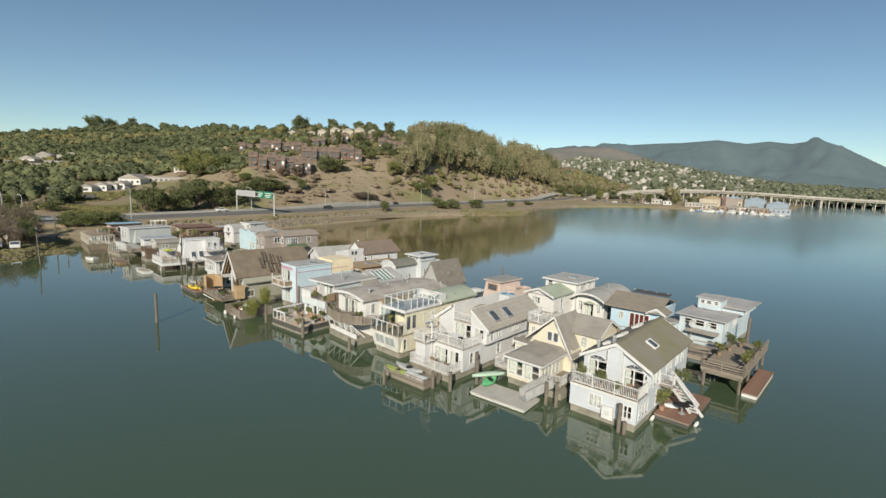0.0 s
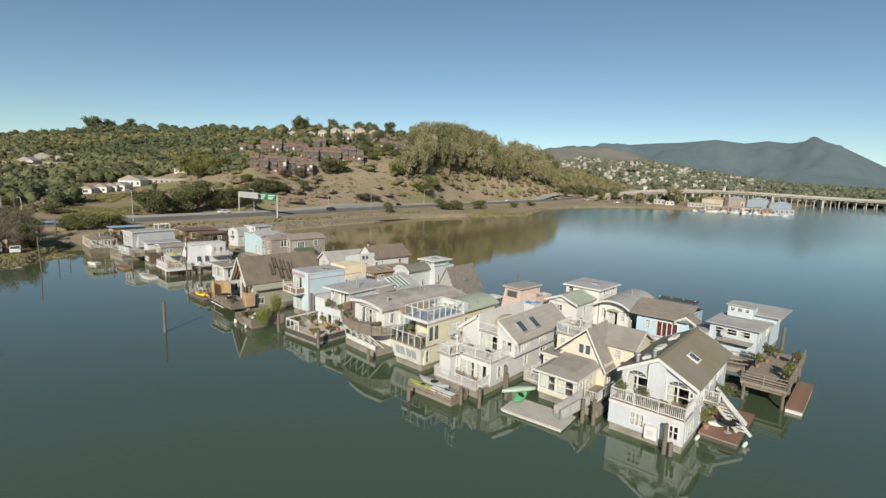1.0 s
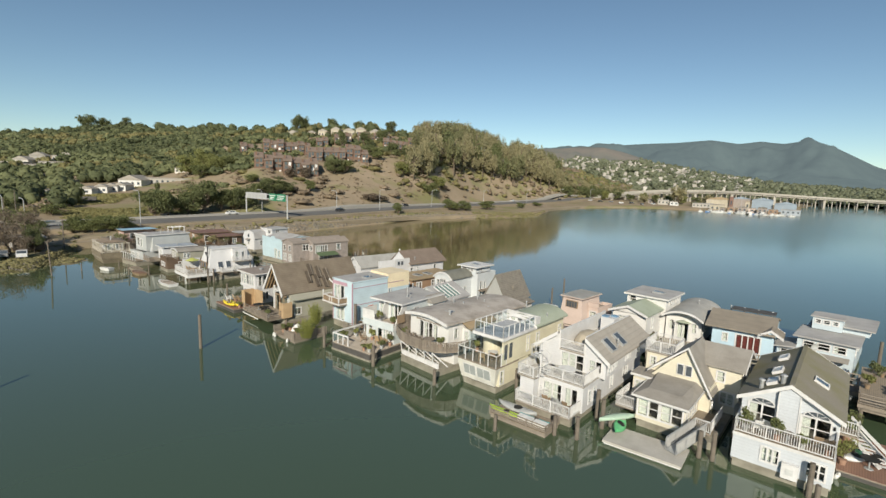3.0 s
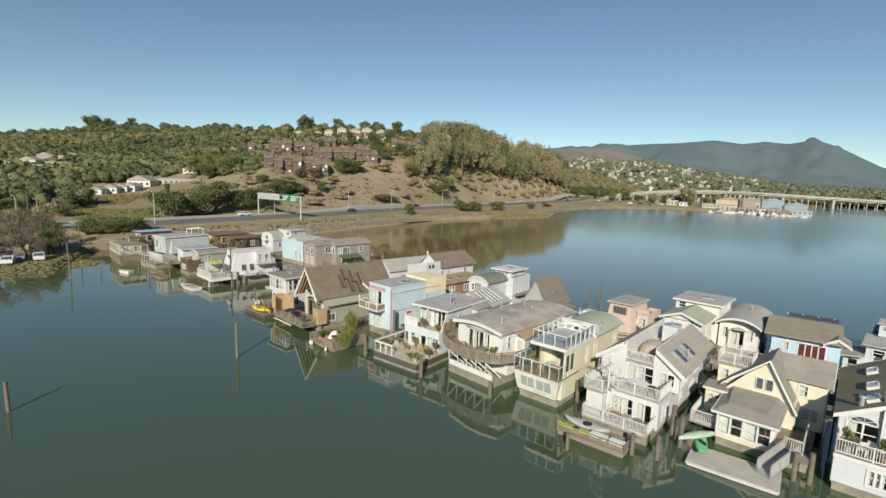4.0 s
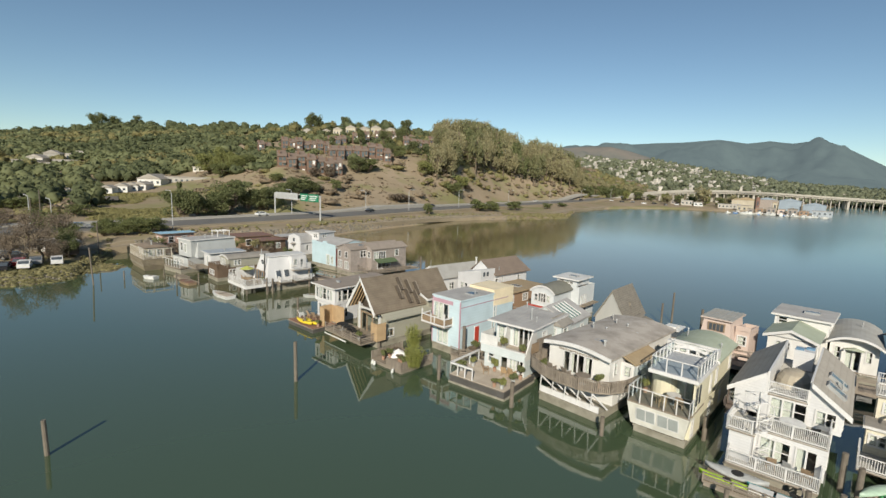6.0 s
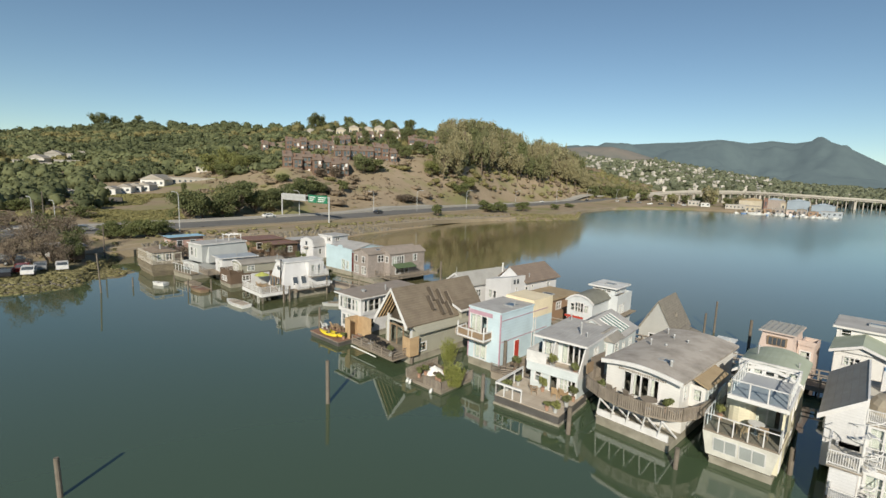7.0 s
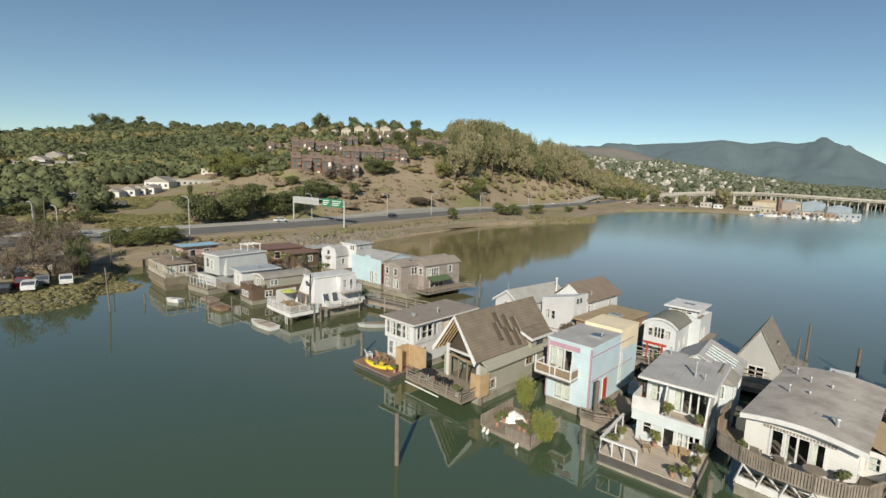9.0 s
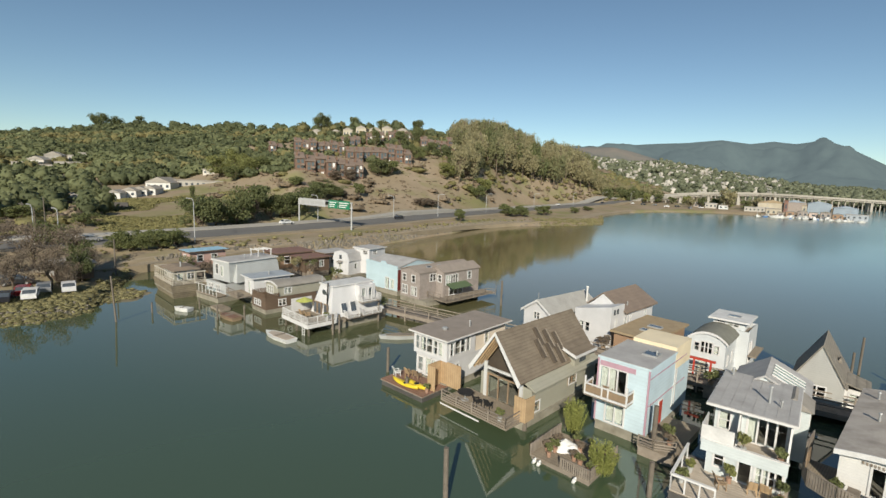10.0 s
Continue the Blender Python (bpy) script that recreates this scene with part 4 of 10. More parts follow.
    bmesh.ops.remove_doubles(bm, verts=bm.verts, dist=1e-4)
    part("dome", bm, M["canvas"], h.ob, "faceted tan canvas dome on the roof terrace")
    h.block("roof_cabin", "white", 3.0, 9.4, 4.55, 4.3, 10.8, 6.1)
    for x, y in ((3.05, 9.5), (3.7, 10.1)):
        part("blue_tarp", box(B(), x, y, 6.104, x + 0.55, y + 0.6, 6.22), M["kblue2"], h.ob)
    # lower deck and shed, spiral stair
    h.deck(1.0, -2.6, 6.0, -0.6, 0.85, "floatgrey")
    h.rail([(1.05, -0.8), (1.05, -2.55), (5.95, -2.55), (5.95, -0.7)], 0.85, 0.9, gap=0.1)
    h.block("shed", "white", 0.9, -1.7, 0.85, 2.2, 0.4, 2.75)
    h.deck(0.7, -1.9, 2.4, 1.2, 2.9, "floatgrey")
    h.rail([(0.75, 1.1), (0.75, -1.85), (2.2, -1.85)], 2.9, 0.9, gap=0.12)
    st = B()
    tube(st, (2.3, -0.9, 0.85), (2.3, -0.9, 5.6), 0.07, n=8)
    part_ob = part("spiral_stair", st, M["whitetrim"], h.ob, "white steel spiral stair")
    for i in range(26):
        a = i * 0.5 - 1.0
        z = 1.0 + i * 0.165
        c, s = math.cos(a), math.sin(a)
        t = B()
        prism(t, [(2.3 + 0.05 * c, -0.9 + 0.05 * s), (2.3 + 0.85 * math.cos(a - 0.22), -0.9 + 0.85 * math.sin(a - 0.22)), (2.3 + 0.85 * math.cos(a + 0.22), -0.9 + 0.85 * math.sin(a + 0.22))], "z", z, z + 0.05)
        part("tread", t, M["whitetrim"], part_ob)
    bm = B()
    for i in range(52):
        a0, a1 = i * 0.25 - 1.0, (i + 1) * 0.25 - 1.0
        z0, z1 = 1.9 + i * 0.0825, 1.9 + (i + 1) * 0.0825
        tube(bm, (2.3 + 0.86 * math.cos(a0), -0.9 + 0.86 * math.sin(a0), z0), (2.3 + 0.86 * math.cos(a1), -0.9 + 0.86 * math.sin(a1), z1), 0.03, n=5)
        if i % 2 == 0:
            tube(bm, (2.3 + 0.86 * math.cos(a0), -0.9 + 0.86 * math.sin(a0), z0 - 0.85), (2.3 + 0.86 * math.cos(a0), -0.9 + 0.86 * math.sin(a0), z0), 0.018, n=4)
    part("handrail", bm, M["whitetrim"], part_ob)
    return h


M["canvas"] = surf("tan_canvas", (0.42, 0.37, 0.29), (0.33, 0.29, 0.23), 1.2, 0.85, 0.2)
M["kblue2"] = surf("faded_blue_tarp", (0.16, 0.29, 0.42), None, 2.5, 0.7, 0.3, 3)
M["rooflight2"] = surf("warm_grey_roof", (0.37, 0.34, 0.30), (0.30, 0.275, 0.24), 0.8, 0.9, 0.3, 10, bands=0.3, band_depth=0.15)
spiral_house()


def yellow_house():
    h = House("houseboat", -4.3, 39.7, -36.7, "yellow houseboat with glass-railed roof deck and green roof")
    h.hull(0.5, 0.3, 4.2, 12.0, 0.55)
    # flared white front under the lower deck
    bm = B()
    v = [bm.verts.new(p) for p in ((0.25, 0.25, 0.62), (4.1, 0.25, 0.62), (4.45, -0.15, 2.4), (0.0, -0.15, 2.4), (0.25, 0.5, 0.62), (4.1, 0.5, 0.62), (4.45, 0.5, 2.4), (0.0, 0.5, 2.4))]
    for f in ((3, 2, 1, 0)[::-1], (4, 5, 6, 7)[::-1], (0, 4, 7, 3), (1, 2, 6, 5), (3, 7, 6, 2), (0, 1, 5, 4)):
        bm.faces.new([v[i] for i in f])
    bmesh.ops.recalc_face_normals(bm, faces=bm.faces)
    fr = part("front_wall", bm, M["yellowtrim"], h.ob, "flared pale yellow front wall")
    for x0, x1 in ((0.75, 2.05), (2.3, 3.7)):
        xm = (x0 + x1) / 2
        plates = []
        for a, b, za, zb, k0, k1 in ((x0 - 0.08, x1 + 0.08, 1.05, 2.13, 0.005, 0.03), (x0, xm - 0.04, 1.13, 2.05, 0.034, 0.05), (xm + 0.04, x1, 1.13, 2.05, 0.034, 0.05)):
            bm = B()
            vv = [bm.verts.new((x, 0.25 - 0.4 * (z - 0.62) / 1.78 - k, z)) for k in (k0, k1) for x, z in ((a, za), (b, za), (b, zb), (a, zb))]
            for f in ((3, 2, 1, 0), (4, 5, 6, 7), (0, 1, 5, 4), (1, 2, 6, 5), (2, 3, 7, 6), (3, 0, 4, 7)):
                bm.faces.new([vv[i] for i in f])
            bmesh.ops.recalc_face_normals(bm, faces=bm.faces)
            plates.append(bm)
        part("front_window", plates[0], M["whitetrim"], fr)
        part("front_pane", plates[1], M["railglassblue"], fr, "pale grey window panels in white frames")
        part("front_pane", plates[2], M["railglassblue"], fr, "pale grey window panels in white frames")
    h.walls("yellow", 0.2, 0.5, 4.4, 12.0, 0.62, 2.4, r=[(0.7, 1.1, 0.9, 2.0, 1), (5.2, 5.6, 1.0, 1.9, 1), (8.5, 8.9, 1.0, 1.9, 1)], l=[(4, 5, 1, 2, 2)])
    h.deck(0.0, -0.15, 4.45, 3.6, 2.5, "deckwood")
    h.rail([(0.05, 3.4), (0.05, -0.1), (4.4, -0.1), (4.4, 1.5)], 2.5, 1.15, "glass")
    # upper storey
    h.walls("yellow", 0.6, 3.2, 4.4, 12.0, 2.5, 5.0, f=[(2.4, 3.9, 2.6, 4.6, 2)], r=[(4.9, 5.2, 3.0, 4.3, 1), (6.6, 7.0, 3.2, 4.3, 1), (11.0, 11.4, 3.3, 4.2, 1)], l=[(6, 7, 3.2, 4.2, 2)])
    part("side_wall", box(B(), 4.26, 0.9, 2.5, 4.4, 3.2, 5.0), M["yellow"], h.ob)
    for y in (1.1, 1.9):
        part("side_window", box(B(), 4.22, y, 3.0, 4.44, y + 0.45, 4.4), M["skyglass"], h.ob)
    part("round_nook", prism(B(), [(1.6 + 0.9 * math.cos(a), 3.2 + 0.9 * math.sin(a)) for a in [math.pi + i * math.pi / 8 for i in range(9)]], "z", 2.5, 4.2), M["yellow"], h.ob, "rounded yellow stair nook")
    # roof deck
    h.deck(1.2, 0.7, 4.5, 6.2, 5.12, "bluedeck")
    part("roof_edge", box(B(), 1.1, 0.6, 4.86, 4.6, 0.7, 5.14), M["whitetrim"], h.ob)
    part("roof_edge", box(B(), 4.5, 0.7, 4.86, 4.6, 6.2, 5.14), M["whitetrim"], h.ob)
    part("roof_edge", box(B(), 1.1, 0.7, 4.86, 1.2, 6.2, 5.14), M["whitetrim"], h.ob)
    h.rail([(1.25, 6.0), (1.25, 0.75), (4.45, 0.75), (4.45, 6.0)], 5.12, 1.05, "glass")
    part("reveal", box(B(), 0.4, 0.9, 2.5, 0.5, 3.2, 4.95), M["railglass"], h.ob)
    # clerestory wall and the green barrel roof behind
    h.walls("whitewall", 0.6, 6.2, 4.5, 7.0, 5.0, 5.95, f=[(0.9, 1.4, 5.25, 5.8, 1), (1.65, 2.15, 5.25, 5.8, 1), (2.4, 2.9, 5.25, 5.8, 1), (3.15, 3.6, 5.25, 5.8, 1), (3.8, 4.3, 5.25, 5.8, 1)], floor=False)
    h.barrel("roofgreen", 0.4, 6.3, 4.5, 12.2, 5.0, 5.7, 0.2)
    part("gable_wall", prism(B(), [(0.4, 5.0), (4.5, 5.0), (3.6, 5.55), (2.4, 5.7), (1.2, 5.55)], "y", 12.05, 12.15), M["yellow"], h.ob)
    h.pipe(1.3, 9.5, 5.8, 6.4, 0.06)
    h.pipe(4.1, 9.0, 5.4, 5.8, 0.05)
    return h


M["yellowtrim"] = surf("pale_yellow_paint", (0.68, 0.665, 0.60), None, 0.8, 0.5, 0.05)
M["railglassblue"] = surf("blue_grey_window", (0.37, 0.395, 0.385), (0.29, 0.31, 0.30), 0.6, 0.15, 0, spec=0.8)
M["whitewall"] = surf("white_wall", (0.65, 0.645, 0.63), None, 0.8, 0.6, 0.05)
yellow_house()


def barrel_house():
    h = House("houseboat", -9.8, 45.1, -41, "off-white houseboat with bowed flat roof and curved timber deck")
    h.hull(0.2, -1.3, 5.8, 12, 0.7)
    h.walls("offwhite", 0.1, 0.9, 5.8, 12, 0.7, 2.6, r=[(2, 3, 1.2, 2.2, 2), (6, 7, 1.2, 2.2, 2)])
    h.walls("offwhite", 0.1, 0.0, 5.8, 12, 2.6, 4.95, f=[(1.6, 2.15, 2.8, 4.5, 1), (2.35, 3.5, 2.8, 4.5, 2, 0.1), (3.7, 4.25, 2.8, 4.5, 1)],
            r=[(0.8, 1.3, 3.4, 4.4, 1), (2.6, 3.2, 3.4, 4.3, 1), (5.5, 6.8, 3.4, 4.3, 2)], l=[(2, 3, 3.4, 4.3, 2), (6, 7, 3.4, 4.3, 2)])
    # roof: bowed along the front
    pts = [(-0.15 + 6.3 * i / 12, 4.95 + 0.38 * math.sin(math.pi * i / 12)) for i in range(13)]
    part("roof", prism(B(), pts + [(p[0], p[1] + 0.2) for p in reversed(pts)], "y", -0.55, 12.2), M["roofstone"], h.ob, "weathered grey gravel roof")
    part("fascia", prism(B(), [(p[0], p[1] - 0.1) for p in pts] + [(p[0], p[1] + 0.22) for p in reversed(pts)], "y", -0.62, -0.55), M["whitetrim"], h.ob)
    part("gable_wall", prism(B(), [(0.1, 4.95)] + pts[1:-1] + [(5.8, 4.95)], "y", 0.0, 0.14), M["offwhite"], h.ob)
    bm = B()
    for i in range(22):
        box(bm, 1.1 + i * 0.17, -0.05, 4.55, 1.2 + i * 0.17, -0.003, 4.72)
    part("dentil_trim", bm, M["greywood"], h.ob)
    for x, y, hgt in ((4.5, 1.4, 0.9), (1.3, 5.2, 0.55), (2.4, 5.6, 0.35), (2.0, 8.3, 0.5), (3.3, 8.0, 0.6), (4.6, 7.2, 0.4), (0.9, 9.8, 0.5), (3.9, 10.6, 0.4)):
        h.pipe(x, y, 5.1, 5.15 + hgt + 0.2 * math.sin(x), 0.11 if hgt > 0.8 else 0.07)
    h.skylight((3.7, 2.2, 5.42), (1, 0, 0), (0, 1, 0), 0.9, 0.7, 0.12)
    # curved deck of weathered boards
    outline = [(-1.5, 2.6), (-1.5, 0.2), (-1.1, -0.9), (0.4, -1.7), (2.2, -2.1), (4.2, -2.0), (5.6, -1.5), (6.4, -0.8), (7.0, 0.6), (7.2, 3.0)]
    part("deck", prism(B(), outline + [(5.85, 3.0), (5.85, 0.0), (0.1, 0.0), (0.1, 2.6)], "z", 2.42, 2.55), M["deckwood"], h.ob, "curved weathered timber deck")
    h.rail(outline, 2.5, 0.95, "board", "greywood")
    part("privacy_screen", box(B(), -1.52, 0.3, 3.5, -1.46, 2.6, 4.6), M["greywood"], h.ob)
    part("privacy_screen", box(B(), -1.3, -0.75, 3.5, -1.24, 0.3, 4.4), M["brownpanel"], h.ob)
    for i in range(5):                           # white raking struts under the deck
        x = 0.6 + i * 1.2
        part("strut", bar(B(), (x, -1.75, 2.4), (x + 0.5, -0.1, 0.75), 0.12, 0.12), M["whitetrim"], h.ob)
        part("strut", bar(B(), (x, -1.75, 2.4), (x - 0.5, -1.1, 0.75), 0.1, 0.1), M["whitetrim"], h.ob)
    part("lower_wall", box(B(), 0.2, -1.2, 0.7, 5.7, -1.05, 1.2), M["whitetrim"], h.ob)
    # lean-to on the right side
    h.walls("offwhite", 5.8, 2.0, 6.9, 6.0, 2.6, 4.3, f=[(6.1, 6.6, 3.2, 4.0, 1)], r=[(2.6, 3.2, 3.2, 4.0, 1)], floor=False)
    part("lean_roof", prism(B(), [(5.8, 4.85), (7.1, 4.3), (7.1, 4.42), (5.8, 4.97)], "y", 1.8, 6.3), M["tanroof"], h.ob, "tan lean-to roof")
    return h


M["tanroof"] = surf("tan_roof", (0.36, 0.28, 0.18), (0.28, 0.21, 0.13), 1, 0.85, 0.3)
barrel_house()


def mint_house():
    h = House("houseboat", -14.8, 49.5, -33, "pale grey-green houseboat with white balcony and deck float", "houseboat")
    # float with its deck
    h.hull(-1.3, -4.9, 4.6, 0.5, 0.75, "darkhull")
    part("hull_band", box(B(), -1.38, -4.98, -0.1, 4.68, 0.5, 0.18), M["concrete"], h.ob)
    h.hull(0.0, 0.5, 4.4, 12, 0.75)
    h.deck(-1.3, -4.9, 4.6, 0.0, 0.86, "deckwood2")
    h.walls("mint", 0, -1.1, 4.4, 12, 0.8, 2.7, f=[(0.5, 1.0, 1.5, 2.45, 1), (1.9, 2.55, 0.95, 2.55, 1), (2.85, 4.2, 1.25, 2.3, 4)], r=[(0.6, 1.1, 1.5, 2.4, 1), (4, 4.6, 1.5, 2.3, 1), (7, 7.6, 1.4, 2.3, 1)], l=[(2, 3, 1.4, 2.3, 2)])
    h.deck(-0.3, -1.2, 4.4, 0.9, 2.85, "deckwood2")
    part("balcony_front", box(B(), -0.35, -1.3, 2.35, 4.45, -1.2, 3.15), M["mint"], h.ob)
    part("balcony_cap", box(B(), -0.4, -1.36, 3.15, 4.5, -1.14, 3.22), M["whitetrim"], h.ob)
    part("balcony_screen", box(B(), -0.4, -1.3, 3.22, 1.5, -1.22, 4.15), M["whitewall"], h.ob, "white canvas balcony screen")
    part("balcony_screen", box(B(), -0.42, -1.2, 2.85, -0.34, 0.9, 4.15), M["whitewall"], h.ob)
    part("slanted_side", prism(B(), [(-1.3, 2.4), (0.9, 2.4), (0.9, 5.0), (0.2, 5.0)], "x", 4.3, 4.42), M["whitewall"], h.ob)
    part("slanted_side", prism(B(), [(-0.5, 2.9), (0.9, 2.9), (0.9, 5.0), (0.3, 5.0)], "x", 1.5, 1.6), M["whitewall"], h.ob)
    h.walls("mint", 0, 0.9, 4.4, 7, 2.8, 5.1, f=[(0.3, 0.9, 3.3, 4.5, 1), (2.0, 4.1, 2.95, 4.75, 4, 0.25)], r=[(2.2, 3.0, 3.5, 4.4, 2)], l=[(3, 4, 3.4, 4.4, 2)])
    h.flat("rooflight", -0.1, 0.2, 4.3, 7.2, 5.1, 0.3, 0.18)
    for i in range(7):
        part("roof_seam", box(B(), 0.2 + i * 0.65, -0.05, 5.28, 0.24 + i * 0.65, 7.4, 5.30), M["rooflight"], h.ob)
    h.pipe(2.9, 2.6, 5.25, 6.4, 0.08)
    h.pipe(0.2, 6.6, 5.25, 5.8, 0.07)
    h.pipe(3.6, 2.3, 5.25, 5.7, 0.06)
    # angled bay and solar-glazed gable behind
    h.walls("mint", 3.1, 4.6, 5.2, 7.0, 0.8, 4.6, f=[(3.5, 4.6, 3.4, 4.3, 2)], r=[(5.2, 6.0, 3.3, 4.3, 1)])
    part("bay_roof", prism(B(), [(2.9, 4.6), (5.4, 4.6), (4.2, 5.4)], "y", 4.4, 7.2), M["roofgrey"], h.ob)
    h.walls("mint", 0.2, 7.0, 5.0, 12, 0.8, 4.3, r=[(8, 8.5, 2.6, 3.6, 1), (10, 10.6, 2.6, 3.6, 1)])
    h.gable("rooflight", 0.2, 7.0, 5.0, 12, 4.3, 5.6, over=0.2, wall="mint", ridge=0.42, fascia=False)
    kz = 1.3 / (5.0 - 2.216)
    for i in range(5):
        y = 7.8 + i * 0.7
        part("glazing_bar", bar(B(), (2.6, y, 5.6 - kz * 0.4 + 0.24), (4.7, y, 5.6 - kz * 2.5 + 0.24), 0.1, 0.1), M["whitetrim"], h.ob)
    part("roof_glazing", prism(B(), [(2.6, 5.6 - kz * 0.4 + 0.17), (4.7, 5.6 - kz * 2.5 + 0.17), (4.7, 5.6 - kz * 2.5 + 0.21), (2.6, 5.6 - kz * 0.4 + 0.21)], "y", 7.8, 10.6), M["greenglass"], h.ob, "green-tinted roof glazing")
    # windscreen on the deck
    for p, q in (((-1.25, -4.85), (1.2, -4.85)), ((-1.25, -4.85), (-1.25, -0.2))):
        part("screen_rail", bar(B(), (*p, 1.9), (*q, 1.9), 0.16, 0.14), M["whitetrim"], h.ob)
        k = 3
        for i in range(k + 1):
            x, y = p[0] + (q[0] - p[0]) * i / k, p[1] + (q[1] - p[1]) * i / k
            part("screen_post", bar(B(), (x, y, 0.86), (x, y, 1.9), 0.09, 0.09), M["whitetrim"], h.ob)
    gl = part("screen_glass", box(B(), -1.26, -4.75, 1.0, -1.24, -0.2, 1.8), M["railglass"], h.ob)
    gl.visible_shadow = False
    return h


M["greenglass"] = surf("green_roof_glass", (0.21, 0.29, 0.26), (0.16, 0.23, 0.21), 1, 0.12, 0, spec=0.8)
M["deckwood2"] = surf("warm_deck", (0.46, 0.40, 0.33), (0.36, 0.30, 0.24), 1.0, 0.85, 0.3, island=0.1)
mint_house()


def blue_cube_house():
    h = House("houseboat", -21.3, 55.0, -38, "pale blue cube houseboat with mauve trim and corner balcony")
    h.hull(0.05, 0.05, 4.0, 8.4, 0.8)
    h.walls("paleblue", 0, 0, 4.05, 8.5, 0.8, 3.2, f=[(0.9, 2.3, 1.0, 2.7, 2, 0.95)], r=[(2.5, 3.1, 1.0, 2.8, 1), (5.6, 6.0, 1.4, 3.2, 1)])
    part("red_door", box(B(), 4.02, 2.45, 0.95, 4.12, 3.15, 2.85), M["red"], h.ob, "bright red entry door")
    h.walls("paleblue", 0, 0, 4.05, 5.6, 3.2, 6.05, f=[(0.25, 2.3, 3.4, 5.35, 3, 0.55)], l=[(2, 3, 4, 5, 2)])
    h.walls("paleblue", 0, 5.6, 4.05, 8.5, 3.2, 4.6, r=[(5.8, 6.1, 3.3, 4.55, 1)])
    h.walls("peach", 0.4, 5.7, 4.05, 9.4, 4.6, 6.45, floor=False)
    part("transom", box(B(), 0.15, -0.06, 5.45, 3.0, -0.01, 5.85), M["mauve"], h.ob, "mauve transom panel")
    for x in (0.0, 4.0):
        part("corner_trim", box(B(), x - 0.05, -0.05, 0.8, x + 0.07, 0.06, 6.05), M["mauve"], h.ob)
    part("band_trim", box(B(), 4.04, 0.1, 5.3, 4.085, 8.4, 5.38), M["mauve"], h.ob)
    part("band_trim", box(B(), 4.04, 0.1, 3.15, 4.085, 8.4, 3.23), M["mauve"], h.ob)
    h.flat("rooflight", 0, 0, 4.05, 5.6, 6.05, 0.03, 0.16, "paleblue")
    h.skylight((2.9, 3.2, 6.22), (1, 0, 0), (0, 1, 0), 1.2, 1.2, 0.12)
    h.pipe(3.3, 3.2, 6.2, 6.55, 0.07)
    part("roof", box(B(), 0.4, 5.7, 6.45, 4.05, 9.4, 6.51), M["peach"], h.ob)
    part("lower_wall", box(B(), 0.4, 8.504, 0.8, 4.05, 9.4, 4.596), M["paleblue"], h.ob)
    # corner balcony with brown panels
    h.deck(-0.45, -1.3, 3.0, 0, 3.25, "deckwood")
    for p, q in (((-0.4, 0), (-0.4, -1.25)), ((-0.4, -1.25), (2.95, -1.25)), ((2.95, -1.25), (2.95, 0))):
        part("balcony_rail", bar(B(), (*p, 4.1), (*q, 4.1), 0.1, 0.1), M["whitetrim"], h.ob)
        part("balcony_rail", bar(B(), (*p, 3.3), (*q, 3.3), 0.1, 0.14), M["whitetrim"], h.ob)
        part("balcony_panel", bar(B(), (*p, 3.7), (*q, 3.7), 0.04, 0.56), M["brownpanel"], h.ob, "brown panel in a white frame")
    for x, y in ((-0.4, -1.25), (1.0, -1.25), (1.5, -1.25), (2.95, -1.25), (-0.4, 0), (2.95, 0)):
        part("balcony_post", bar(B(), (x, y, 3.2), (x, y, 4.7 if y == -1.25 and x in (-0.4, 2.95) else 4.2), 0.11, 0.11), M["whitetrim"], h.ob)
    # side landing
    h.deck(4.05, -1.4, 6.6, 5.0, 0.75, "deckwood")
    h.rail([(4.1, -1.35), (5.2, -1.35), (6.5, -0.6)], 0.75, 0.8, "rails", "greywood")
    part("float", box(B(), 4.1, -1.3, -0.4, 6.5, 5, 0.58), M["greywood"], h.ob)
    return h


blue_cube_house()


